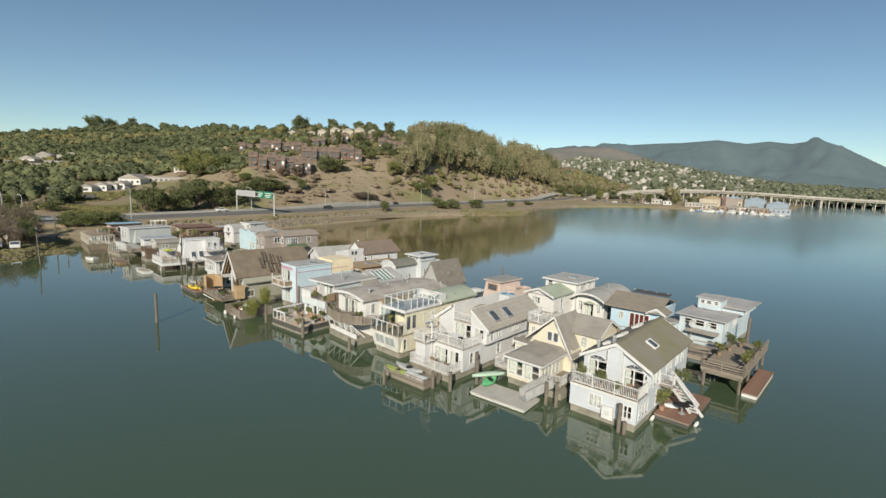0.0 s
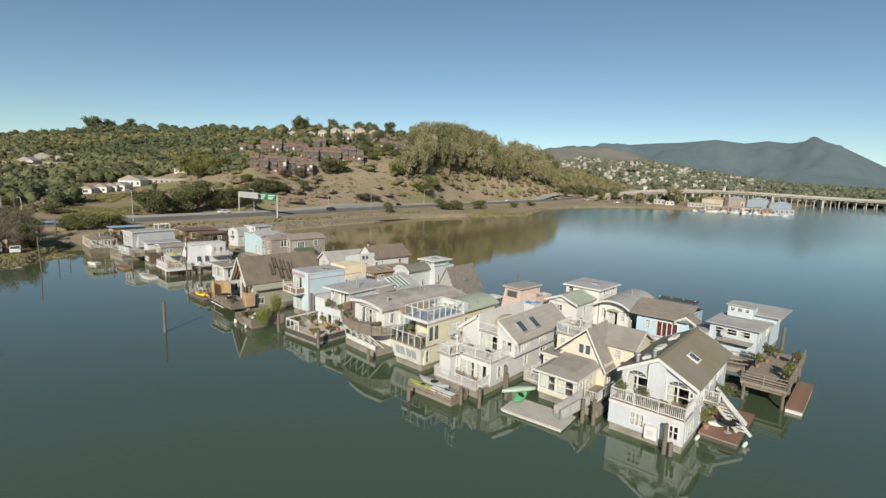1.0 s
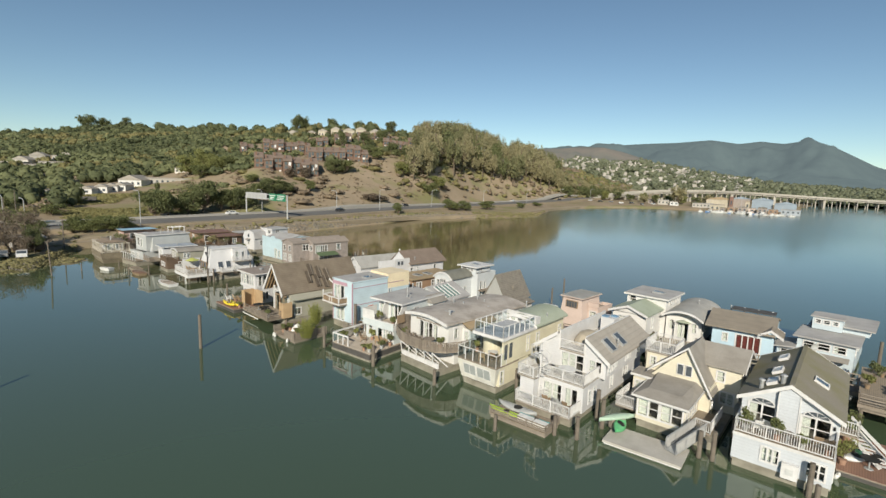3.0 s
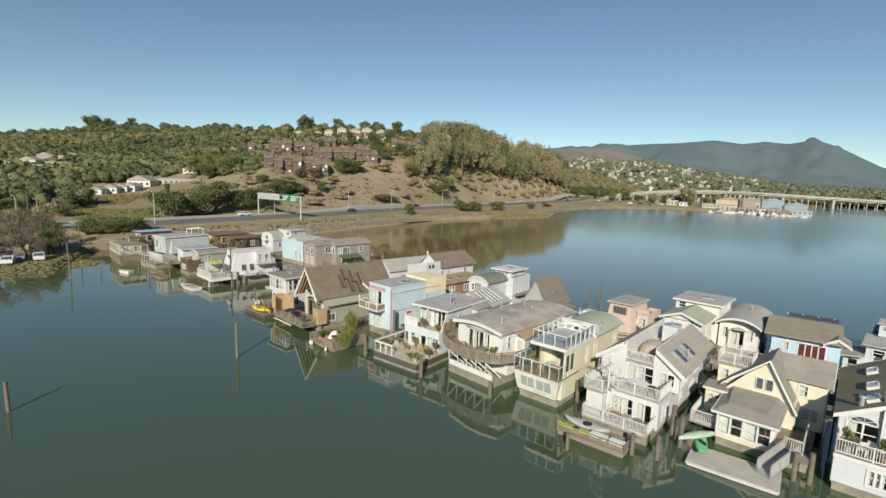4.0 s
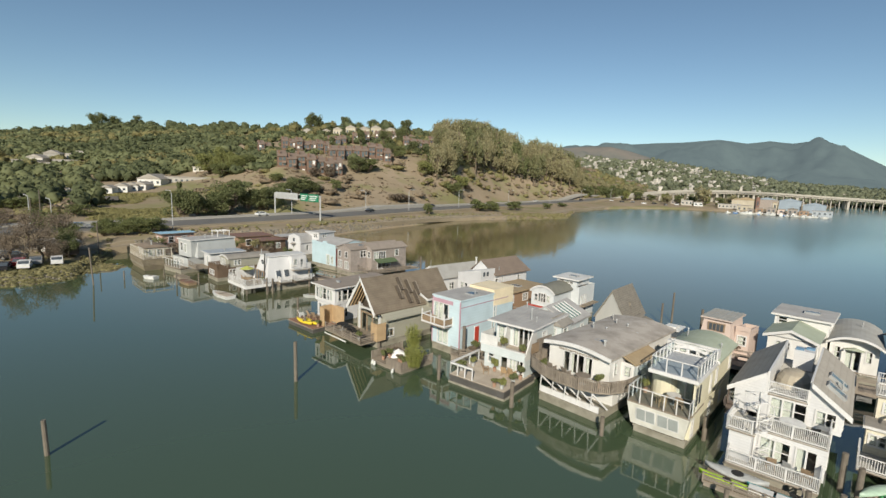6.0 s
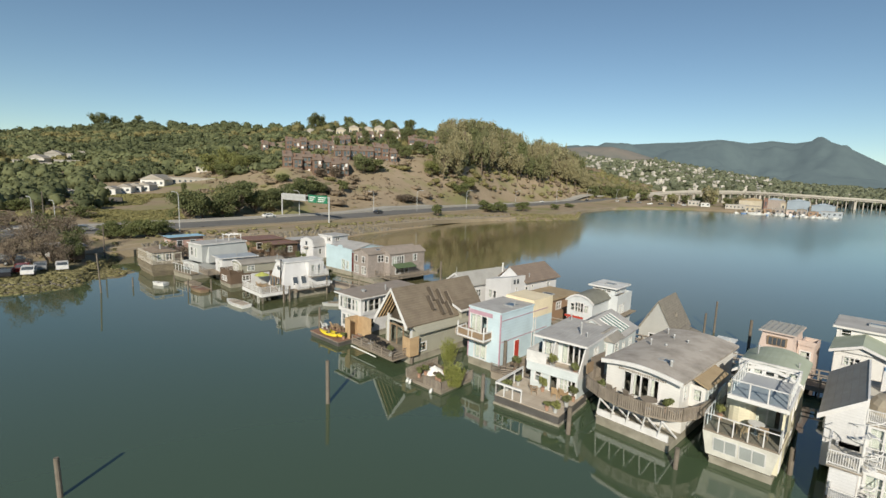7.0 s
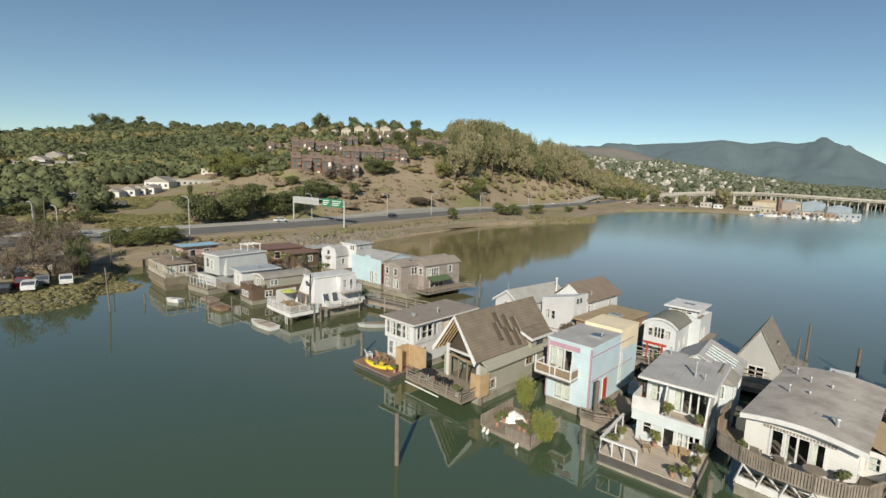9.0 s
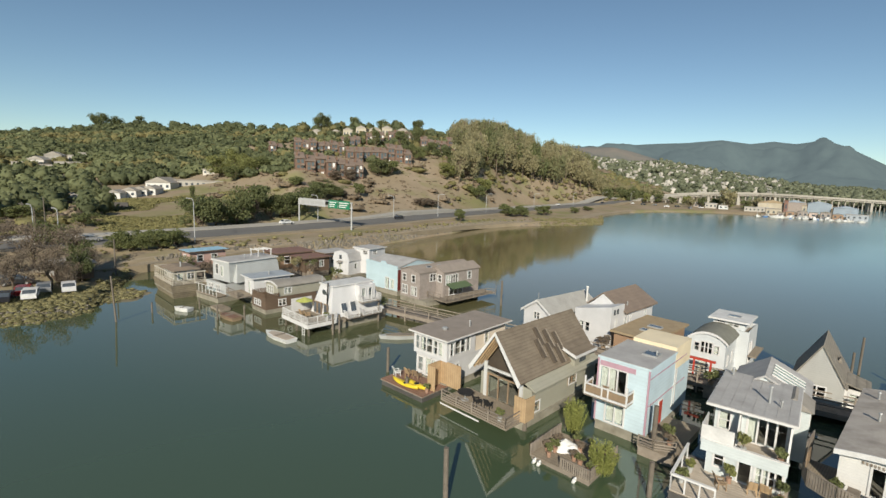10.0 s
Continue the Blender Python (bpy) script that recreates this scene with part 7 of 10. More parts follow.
def at_ground(az, r, up=0.0):
    x, y = polar(az, r)
    return x, y, ground(az, r) + up


# overhead sign gantry
h = thing("sign_gantry", -95.5, 178.5, 3.0, -33, "steel overhead highway sign gantry with green panels", "road sign")
L = 27.0
for x in (0, L):
    part("gantry_post", tube(B(), (x, 0, -0.6), (x, 0, 8.2), 0.28, 0.24, 10), M["signgrey"], h)
for z in (6.4, 8.0):
    part("gantry_beam", box(B(), -0.3, -0.2, z, L + 0.3, 0.2, z + 0.25), M["signgrey"], h)
part("sign_back", box(B(), 0.8, -0.3, 6.2, 14.5, -0.22, 8.5), M["signgrey"], h, "pale grey back of a sign")
for x0, x1 in ((16.2, 20.6), (21.0, 26.4)):
    s = part("sign_panel", box(B(), x0, -0.34, 6.0, x1, -0.22, 8.6), M["signgreen"], h, "green sign panel with white lettering bars")
    for i, z in enumerate((7.75, 7.05, 6.45)):
        part("lettering_bar", box(B(), x0 + 0.5, -0.38, z, x1 - 0.5 - i * 0.6, -0.345, z + 0.3), M["kwhite"], s)
for i in range(5):
    part("lettering_bar", box(B(), 2.0 + i * 2.4, -0.36, 6.8, 3.6 + i * 2.4, -0.305, 7.8), M["kgrey"], h)


def lamp_post(x, y, z, ang, height=10.0):
    ob = thing("street_lamp", x, y, z, ang, "tall grey street lamp with curved arm", "street lamp", "street lamps")
    part("pole", tube(B(), (0, 0, -0.4), (0, 0, height - 1.0), 0.13, 0.09, 8), M["signgrey"], ob)
    bm = B()
    pts = [(0, 0, height - 1.0), (0.25, 0, height - 0.35), (0.9, 0, height - 0.05), (2.4, 0, height)]
    for p, q in zip(pts, pts[1:]):
        tube(bm, p, q, 0.08, 0.07, 6)
    part("arm", bm, M["signgrey"], ob)
    part("lamp_head", box(B(), 2.2, -0.15, height - 0.08, 3.1, 0.15, height + 0.1), M["signgrey"], ob)
    return ob


for x, y, a, hh in ((-100.0, 125.5, 150, 10.5), (-52, 221, -20, 10), (-88, 176, 150, 9.5), (-32, 262, -20, 10), (-4, 312, -20, 10), (28, 366, -20, 10), (60, 420, -20, 10), (-126, 116, 150, 8), (-128, 112, 150, 9), (-68, 206, 150, 9), (96, 470, -20, 10)):
    lamp_post(x, y, ground(*bearing(x, y)), a, hh)


def car(x, y, z, ang, mat, label):
    ob = thing("car", x, y, z, ang, label, "car", "cars")
    bm = B()
    prof = [(-2.15, 0.35), (2.15, 0.35), (2.2, 0.75), (1.3, 0.92), (0.7, 1.42), (-1.2, 1.45), (-1.9, 0.98), (-2.2, 0.9)]
    prism(bm, prof, "y", -0.85, 0.85)
    part("body", bm, mat, ob)
    for s in (-0.87, 0.83):
        part("window", prism(B(), [(0.95, 0.98), (0.55, 1.34), (-1.1, 1.36), (-1.6, 1.0)], "y", s, s + 0.04), M["skyglass"], ob)
    part("windscreen", bar(B(), (1.28, 0, 0.97), (0.72, 0, 1.4), 1.5, 0.05), M["skyglass"], ob)
    part("rear_window", bar(B(), (-1.86, 0, 1.02), (-1.25, 0, 1.42), 1.5, 0.05), M["skyglass"], ob)
    for wx in (-1.35, 1.35):
        for wy in (-0.8, 0.8):
            w = part("wheel", tube(B(), (wx, wy - 0.1, 0.32), (wx, wy + 0.1, 0.32), 0.33, 0.33, 12), M["black"], ob)
            part("rim", tube(B(), (wx, wy - 0.115, 0.32), (wx, wy + 0.115, 0.32), 0.18, 0.18, 8), M["metal"], w)
    return ob


M["paint_dark"] = surf("dark_car_paint", (0.03, 0.03, 0.035), None, 1, 0.25, 0)
M["paint_silver"] = surf("silver_car_paint", (0.45, 0.46, 0.47), None, 1, 0.25, 0, metal=0.4)
M["paint_white"] = surf("white_car_paint", (0.78, 0.78, 0.77), None, 1, 0.25, 0)
M["paint_red"] = surf("red_car_paint", (0.28, 0.03, 0.03), None, 1, 0.25, 0)
paints = [("paint_dark", "dark sedan car on the highway"), ("paint_silver", "silver sedan car on the highway"), ("paint_white", "white car on the highway"), ("paint_dark", "dark car on the highway")]
for i, (k, off) in enumerate(((14, 5), (22, -4), (30, 5), (37, -3), (46, 5), (58, -4), (66, 4), (77, -4))):
    if k + 1 < len(mid):
        a, b = Vector(mid[k]), Vector(mid[k + 1])
        d = (b - a).normalized()
        n = Vector((-d.y, d.x, 0))
        p = a + n * off
        m, lab = paints[i % 4]
        car(p.x, p.y, p.z + 0.12, math.degrees(math.atan2(d.y, d.x)), M[m], lab)
for x, y, a, m, lab in ((-95.6, 81.2, 132, "paint_silver", "silver car parked by the shore"), (-94.4, 77.9, 128, "paint_white", "white car parked by the shore"), (-93.0, 82.6, 134, "paint_white", "white car parked by the shore"),
                        (-95.9, 75.6, 126, "paint_dark", "dark car parked by the shore"), (-96.6, 79.0, 128, "paint_red", "dark red car parked by the shore"), (-98.0, 73.4, 126, "paint_red", "dark red car parked by the shore"), (-102.6, 83.5, 40, "paint_dark", "dark car parked by the shore"), (-105.5, 84.6, 40, "paint_silver", "silver car parked by the shore")):
    car(x, y, ground(*bearing(x, y)) + 0.06, a, M[m], lab)
# shed by the car park, gangway to the shore, utility poles
h = House("shed", -103.5, 90.0, -38, "low dark shed with pale door by the car park", "shed", "shore cabins", z=1.5)
h.walls("brownwall2", 0, 0, 7, 5, 0, 2.4, f=[(1.2, 2.2, 0.1, 2.0, 1), (3.4, 5.4, 0.8, 1.8, 3)])
h.flat("roofgrey", 0, 0, 7, 5, 2.4, 0.5, 0.2, "greywood")
for x, y, t in ((-126.5, 111.0, 8.5), (-95.5, 95.0, 6.5), (-141, 128, 9)):
    ob = part("utility_pole", tube(B(), (0, 0, -0.5), (0, 0, t), 0.14, 0.1, 8), M["pile"])
    ob.matrix_basis = pose(x, y, ground(*bearing(x, y)))
    tagged(ob, "weathered wooden utility pole by the road", "pole", "utility poles")
h = thing("gangway", -84.0, 97.0, 1.6, 122, "timber gangway from the shore to the houseboats", "gangway")
part("walk", box(B(), 0, -0.8, 0, 24, 0.8, 0.15), M["greywood"], h)
for y in (-0.78, 0.78):
    part("rail", box(B(), 0, y - 0.04, 0.95, 24, y + 0.04, 1.03), M["greywood"], h)
    for i in range(9):
        part("post", box(B(), i * 3.0, y - 0.05, 0.15, i * 3.0 + 0.1, y + 0.05, 0.95), M["greywood"], h)

# shoreline stones
rnd = random.Random(5)
V, F = [], []


def stone(x, y, z, s):
    i = len(V)
    a = rnd.uniform(0, 6.28)
    top = [(math.cos(a + k * 1.25) * s * rnd.uniform(0.5, 0.9), math.sin(a + k * 1.25) * s * rnd.uniform(0.5, 0.9)) for k in range(5)]
    for px, py in top:
        V.append((x + px, y + py, z - s * 0.4))
    for px, py in top:
        V.append((x + px * 0.6, y + py * 0.6, z + s * rnd.uniform(0.35, 0.6)))
    F.append(tuple(range(i + 5, i + 10)))
    for k in range(5):
        F.append((i + k, i + (k + 1) % 5, i + 5 + (k + 1) % 5, i + 5 + k))


for k in range(2600):
    az = rnd.uniform(-39.5, 2) if k % 5 else rnd.uniform(-52, -44)
    rr, _ = profile(az)
    r = rr[0] + (rr[1] - rr[0]) * rnd.uniform(0.42, 1.0)
    stone(*at_ground(az, r), rnd.uniform(0.2, 0.6) if az > -43 else rnd.uniform(0.15, 0.4))
tagged(new("shore_stones", mesh_of("shore_stones", V, F, M["rock"])), "grey-brown stones along the waterline", "stones", kind="stuff")

# tidal mud by the near bank
M["mud"] = surf("tidal_mud", (0.225, 0.19, 0.125), (0.15, 0.14, 0.085), 0.35, 0.75, 0.4, 3)
bm = B()
rows = []
for k in range(5):
    row = []
    for i in range(40):
        a = i * math.tau / 40
        q = (k / 4) * (5.6 + 1.6 * noise.noise((math.cos(a) * 1.4, math.sin(a) * 1.4, 8)))
        row.append(bm.verts.new((-88.0 + q * math.cos(a) * 1.15, 84.8 + q * math.sin(a), 0.16 - 0.22 * (k / 4) ** 2 + 0.05 * noise.noise((a * 2, k, 3)))))
    rows.append(row)
for a_, b_ in zip(rows, rows[1:]):
    for i in range(40):
        if a_ is rows[0]:
            bm.faces.new((a_[i], b_[i], b_[(i + 1) % 40]))
        else:
            bm.faces.new((a_[i], b_[i], b_[(i + 1) % 40], a_[(i + 1) % 40]))
bmesh.ops.recalc_face_normals(bm, faces=bm.faces)
tagged(part("ground_mudflat", bm, M["mud"]), "low brown tidal mudflat with marsh tufts", "mudflat", kind="structure")
# ---------------------------------------------------------------- plants
PLANT_CACHE = {}


def tree(name, x, y, z, height, spread, leaf, label, seed=0, category="tree", group="trees", trunk=0.25, sprays=420, size=None, lobes=9, droop=0.0):
    """A tapered trunk with limbs and a broken crown of leaf sprays."""
    key = (leaf, seed, lobes, sprays, trunk, droop)
    if key not in PLANT_CACHE:
        r = random.Random(seed * 7 + 3)
        bm = B()
        base = 0.0
        pts = [Vector((0, 0, -0.05))]
        for i in range(1, 5):
            pts.append(Vector((r.uniform(-0.04, 0.04) * i, r.uniform(-0.04, 0.04) * i, trunk * i / 2.2)))
        w = 0.035
        for i, (p, q) in enumerate(zip(pts, pts[1:])):
            tube(bm, p, q, w * (1 - i * 0.16), w * (1 - (i + 1) * 0.16), 7)
        data = ([], [])
        for i in range(lobes):
            a = i * 2.4 + r.uniform(-0.4, 0.4)
            d = r.uniform(0.15, 0.36) * (1 if i else 0)
            c = Vector((math.cos(a) * d, math.sin(a) * d, r.uniform(max(0.25, trunk * 0.9), 0.86)))
            s = r.uniform(0.13, 0.24)
            start = pts[2 + i % 3]
            tube(bm, start, start.lerp(c, 0.85), 0.014, 0.006, 5)
            clump_mesh(data, c, s, s, s * r.uniform(0.65, 1.0) * (1 + droop), sprays // lobes, size or 0.075, r)
        me = bpy.data.meshes.new("trunk")
        bm.to_mesh(me)
        bm.free()
        me.materials.append(M["bark"])
        PLANT_CACHE[key] = (me, mesh_of("crown", *data, M[leaf]))
    tm, cm = PLANT_CACHE[key]
    ob = thing(name, x, y, z, (seed * 67 + x * 13) % 360, label, category, group)
    ob.scale = (spread, spread, height)
    for n, m in (("trunk", tm), ("crown", cm)):
        c = new(n, m)
        c.parent = ob
    return ob


def plant(az, r, height, spread, leaf, label, seed, **k):
    x, y, z = at_ground(az, r)
    return tree(k.pop("name", "tree"), x, y, z, height, spread, leaf, label, seed, **k)


OAK = "dense dark green oak on the hillside"
for i, (az, r, hh, sp, leaf) in enumerate((
        (-34.8, 181, 9.5, 13, "leaf_oak"), (-33.6, 184, 8.5, 11, "leaf_oak"), (-31.6, 188, 9.5, 11, "leaf_oak"), (-30.3, 194, 13, 13, "leaf_oak"), (-28.4, 198, 8, 10, "leaf_oak"), (-27.2, 199, 9, 12, "leaf_oak"),
        (-25.8, 202, 8, 11, "leaf_oak"), (-24.4, 212, 8, 11, "leaf_oak"), (-23.0, 222, 7.5, 11, "leaf_oak"), (-21.5, 226, 6, 10, "leaf_oak"), (-25.3, 236, 4.5, 7, "leaf_plant"), (-18.9, 236, 6, 6, "leaf_plant"),
        (-19.6, 257, 6, 7, "leaf_dry"), (-21.2, 252, 5, 7, "leaf_dry"), (-16.4, 272, 9, 12, "leaf_oak"), (-15.2, 276, 8, 12, "leaf_plant"), (-12.0, 246, 4.5, 9, "leaf_dry"), (-10.6, 252, 4, 8, "leaf_dry"),
        (-34.7, 248, 6, 2.6, "leaf_oak"), (-30.2, 308, 14, 14, "leaf_light"), (-31.9, 313, 13, 13, "leaf_light"), (-29.2, 296, 10, 12, "leaf_light"), (-28.0, 300, 8, 12, "leaf_plant"), (-30.8, 292, 8, 11, "leaf_plant"),
        (-8.5, 300, 9, 12, "leaf_light"), (-7.4, 318, 9, 12, "leaf_plant"), (-11.5, 312, 9, 9, "leaf_plant"), (-12.6, 322, 10, 9, "leaf_oak"), (-5.2, 300, 8, 12, "leaf_plant"), (-4.2, 316, 9, 12, "leaf_light"),
        (-9.8, 340, 9, 11, "leaf_oak"), (-7.8, 336, 6, 16, "leaf_oak"), (-6.4, 340, 6, 14, "leaf_oak"), (-13.0, 362, 14, 11, "leaf_oak"), (-11.2, 378, 15, 11, "leaf_oak"), (-15.8, 372, 15, 7, "leaf_oak"), (-19.0, 352, 12, 5, "leaf_oak"),
        (-21.0, 560, 20, 15, "leaf_oak"), (-20.2, 566, 17, 12, "leaf_oak"), (-17.2, 580, 18, 14, "leaf_oak"), (-14.2, 575, 16, 14, "leaf_oak"), (-10.5, 520, 15, 14, "leaf_oak"), (-40.6, 800, 24, 26, "leaf_oak"), (-39.3, 800, 17, 18, "leaf_oak"), (-37.4, 770, 15, 14, "leaf_oak"))):
    lab = {"leaf_oak": OAK, "leaf_plant": "rounded green shrub on the slope", "leaf_light": "yellow-green leafy tree on the slope", "leaf_dry": "bare purplish-brown shrub on the slope"}[leaf]
    plant(az, r, hh, sp, leaf, lab, i % 6, trunk=0.12, sprays=4200, size=0.032, lobes=26)
for i, (az, r, hh, sp) in enumerate(((-8.4, 214, 5.0, 5), (-2.2, 257, 6.5, 12), (-0.6, 262, 5.5, 9), (1.9, 278, 5.5, 11), (5.8, 309, 3.6, 7), (-41.8, 148, 4.0, 6), (-40.9, 146, 4.6, 7), (-40.0, 145, 4.2, 6), (-39.0, 145, 4.6, 7), (-38.1, 146, 4.2, 6), (-37.4, 148, 3.4, 5), (7.5, 340, 3, 8))):
    plant(az, r, hh, sp, "leaf_plant" if i != 5 else "leaf_oak", "bushy green roadside shrub", i % 5, trunk=0.05, sprays=3600, size=0.034, lobes=22, name="shrub", category="shrub", group="shrubs")
for i, (az, r, hh, sp, leaf, lab) in enumerate((
        (-44.9, 120, 6.8, 4.6, "leaf_oak", "dark evergreen tree on the bank"), (-45.8, 116, 5.5, 5.0, "leaf_dry", "bare grey-brown tree by the cars"), (-46.8, 119, 9, 8, "leaf_dry", "bare grey-brown tree by the cars"),
        (-45.2, 132, 10.5, 9, "leaf_dry", "bare grey-brown tree by the cars"), (-48.9, 115, 9, 6, "leaf_dry", "bare grey-brown tree by the cars"), (-47.4, 136, 10, 9, "leaf_dry", "bare grey-brown tree by the cars"),
        (-50.5, 130, 9, 9, "leaf_dry", "bare grey-brown tree by the cars"), (-44.3, 128, 6, 6, "leaf_dry", "bare grey-brown tree by the cars"), (-44.6, 130, 7.0, 6, "leaf_oak", "dark evergreen tree on the bank"), (-49.5, 150, 9, 10, "leaf_dry", "bare grey-brown tree by the cars"),
        (-52.5, 145, 9, 9, "leaf_dry", "bare grey-brown tree by the cars"), (-46.0, 158, 7, 9, "leaf_plant", "bushy green roadside tree"), (-51, 168, 7, 10, "leaf_plant", "bushy green roadside tree"), (-43.5, 190, 5, 9, "leaf_plant", "bushy green roadside tree"), (-47.5, 205, 6, 12, "leaf_plant", "bushy green roadside tree"))):
    dry = leaf == "leaf_dry"
    plant(az, r, hh * (0.8 if dry else 0.85), sp * (0.85 if dry else 0.9), leaf, lab, i % 5, trunk=0.3, sprays=2400 if not dry else 2600, size=0.034 if not dry else 0.02, lobes=22)


bm = B()
bmesh.ops.create_icosphere(bm, subdivisions=2, radius=1.0)
ICO_V = np.array([v.co[:] for v in bm.verts])
ICO_F = np.array([[v.index for v in f.verts] for f in bm.faces])
bm.free()


def raw_mesh(name, V, F3, F4, material):
    """A mesh of triangles and quads from arrays."""
    me = bpy.data.meshes.new(name)
    idx = np.concatenate([F3.ravel(), F4.ravel()]).astype(np.int32)
    n3, n4 = len(F3), len(F4)
    me.vertices.add(len(V))
    me.vertices.foreach_set("co", V.astype(np.float32).ravel())
    me.loops.add(len(idx))
    me.loops.foreach_set("vertex_index", idx)
    me.polygons.add(n3 + n4)
    me.polygons.foreach_set("loop_start", np.concatenate([np.arange(n3) * 3, n3 * 3 + np.arange(n4) * 4]).astype(np.int32))
    me.polygons.foreach_set("use_smooth", np.concatenate([np.ones(n3, bool), np.zeros(n4, bool)]))
    me.update(calc_edges=True)
    me.materials.append(material)
    return me


def woods(name, leaf, spots, label, seed, sprays=56, size=0.13, lump=0.16, ragged=0.45):
    """Far trees past counting: lumpy crowns clad in leaf sprays, in one mesh. A spot: x, y, z, height, spread."""
    g = np.random.default_rng(seed)
    S = np.array(spots, float)
    n = len(S)
    base, half = S[:, None, :3], np.stack([S[:, 4] * 0.46, S[:, 4] * 0.46, S[:, 3] * 0.5], 1)[:, None, :]
    mid = base + np.array([0, 0, 1.0]) * S[:, None, 3:4] * 0.5
    core = mid + ICO_V[None] * half * (0.9 + g.normal(0, lump, (n, len(ICO_V), 1)))
    F3 = (ICO_F[None] + np.arange(n)[:, None, None] * len(ICO_V)).reshape(-1, 3)
    d = g.normal(size=(n, sprays, 3))
    d[..., 2] = np.abs(d[..., 2]) - 0.35
    d /= np.linalg.norm(d, axis=2, keepdims=True)
    c = mid + d * half * g.uniform(0.82, 1.14, (n, sprays, 1))
    nrm = d + g.normal(0, ragged, d.shape)
    u = np.cross(nrm, g.normal(size=d.shape))
    u /= np.linalg.norm(u, axis=2, keepdims=True)
    v = np.cross(nrm, u)
    v /= np.linalg.norm(v, axis=2, keepdims=True)
    k = (S[:, 4] * size)[:, None, None] * g.uniform(0.55, 1.3, (n, sprays, 1))
    Q = np.stack([c + u * k * a + v * k * b for a, b in ((-0.5, -0.35), (0.45, -0.5), (0.5, 0.4), (-0.3, 0.6))], 2).reshape(-1, 3)
    F4 = np.arange(len(Q)).reshape(-1, 4) + n * len(ICO_V)
    ob = new(name, raw_mesh(name, np.concatenate([core.reshape(-1, 3), Q]), F3, F4, M[leaf]))
    return tagged(ob, label, "woods", kind="stuff")


r = random.Random(11)
spots = []
while len(spots) < 6200:
    az = r.uniform(-62, -6)
    rr, _ = profile(az)
    q = r.random() ** 0.8
    rad = rr[3] + (rr[5] - rr[3]) * q
    x, y, z = at_ground(az, rad)
    dens = 0.95 if az < -30 else 0.55
    if -22 < az < -9 and rad > 455:
        dens = 0.10
    if -42 < az < -30 and rad < 335:                # open meadow
        dens = 0.03
    if az < -41.5 and 340 < rad < 505:              # gardens of the valley houses
        dens = 0.2
    if az > -30 and rad < 420:
        dens = 0.22
    q = noise.noise((x / 70, y / 70, 9))
    if q < -0.28:
        dens *= 0.35
    if rad > rr[4] - 130 and q + 0.6 * noise.noise((x / 34, y / 34, 2)) > 0.02:   # bare brown tops
        dens *= 0.2
    if r.random() < dens:
        hh = r.uniform(3.2, 7.6) * (1.0 if az < -30 else 0.75)
        spots.append((x, y, z - hh * 0.15, hh, hh * r.uniform(1.25, 1.95)))
mixed = {"wood_mid": [], "wood_dark": [], "wood_light": []}
for s in spots:
    q = noise.noise((s[0] / 90, s[1] / 90, 5)) + r.uniform(-0.5, 0.5)
    mixed["wood_dark" if q < -0.16 else "wood_light" if q > 0.36 else "wood_mid"].append(s)
for leaf, lab in (("wood_mid", "dense olive-green woodland over the hill"), ("wood_dark", "darker oaks through the hill woodland"), ("wood_light", "yellow-green trees through the hill woodland")):
    woods("hill_woods", leaf, mixed[leaf], lab, 2, sprays=50, size=0.19, lump=0.2, ragged=0.85)
spots = []
for _ in range(240):                               # skyline trees
    az = r.uniform(-55, -6)
    rr, _ = profile(az)
    x, y, z = at_ground(az, rr[4] - r.uniform(0, 30))
    hh = r.uniform(4, 11) if not -22 < az < -10 else r.uniform(2, 6)
    spots.append((x, y, z, hh, hh * 1.1))
woods("skyline_trees", "wood_dark", spots, "scattered trees along the ridge line", 3)
spots = []
for _ in range(240):                               # trees round the low houses
    az = r.uniform(-56, -41.3) if _ % 4 else r.uniform(-41.3, -36.5)
    rr, _z = profile(az)
    x, y, z = at_ground(az, r.uniform(205, 372) if az < -41.3 else r.uniform(320, 368))
    hh = r.uniform(2.5, 7.5)
    spots.append((x, y, z, hh, hh * r.uniform(0.9, 1.3)))
woods("valley_trees", "wood_dark", spots[::2], "dark green trees round the valley houses", 12)
woods("valley_trees", "wood_mid", spots[1::2], "mid-green trees round the valley houses", 13)
spots = []
while len(spots) < 620:                            # low scrub over the flat ground by the road
    az, rad = r.uniform(-54, -35), r.uniform(150, 262)
    x, y, z = at_ground(az, rad)
    on = min(math.hypot(x - px, y - py) for px, py, pz in mid)
    if on < 15 or noise.noise((x / 18, y / 18, 4)) < 0.02 or (az > -42 and rad > 176):
        continue
    hh = r.uniform(0.3, 1.1) if r.random() < 0.85 else r.uniform(1.5, 3.2)
    spots.append((x, y, z - hh * 0.15, hh, hh * r.uniform(1.8, 3.2)))
woods("roadside_scrub", "wood_light", spots[::2], "olive scrub over the flat ground by the road", 31, sprays=44)
woods("roadside_scrub", "wood_brown", spots[1::2], "dry brown scrub over the flat ground by the road", 32, sprays=44)
spots = []
while len(spots) < 900:                            # grass of the open meadow above the road
    az, rad = r.uniform(-42.5, -31), r.uniform(170, 262)
    x, y, z = at_ground(az, rad)
    if min(math.hypot(x - px, y - py) for px, py, pz in mid) < 15 or noise.noise((x / 26, y / 26, 7)) < -0.2:
        continue
    hh = r.uniform(0.12, 0.3)
    spots.append((x, y, z - 0.03, hh, r.uniform(2.2, 5.0)))
woods("meadow_grass", "leaf_meadow", spots, "olive-green rough grass over the open meadow", 33, sprays=40, size=0.12)
spots = []
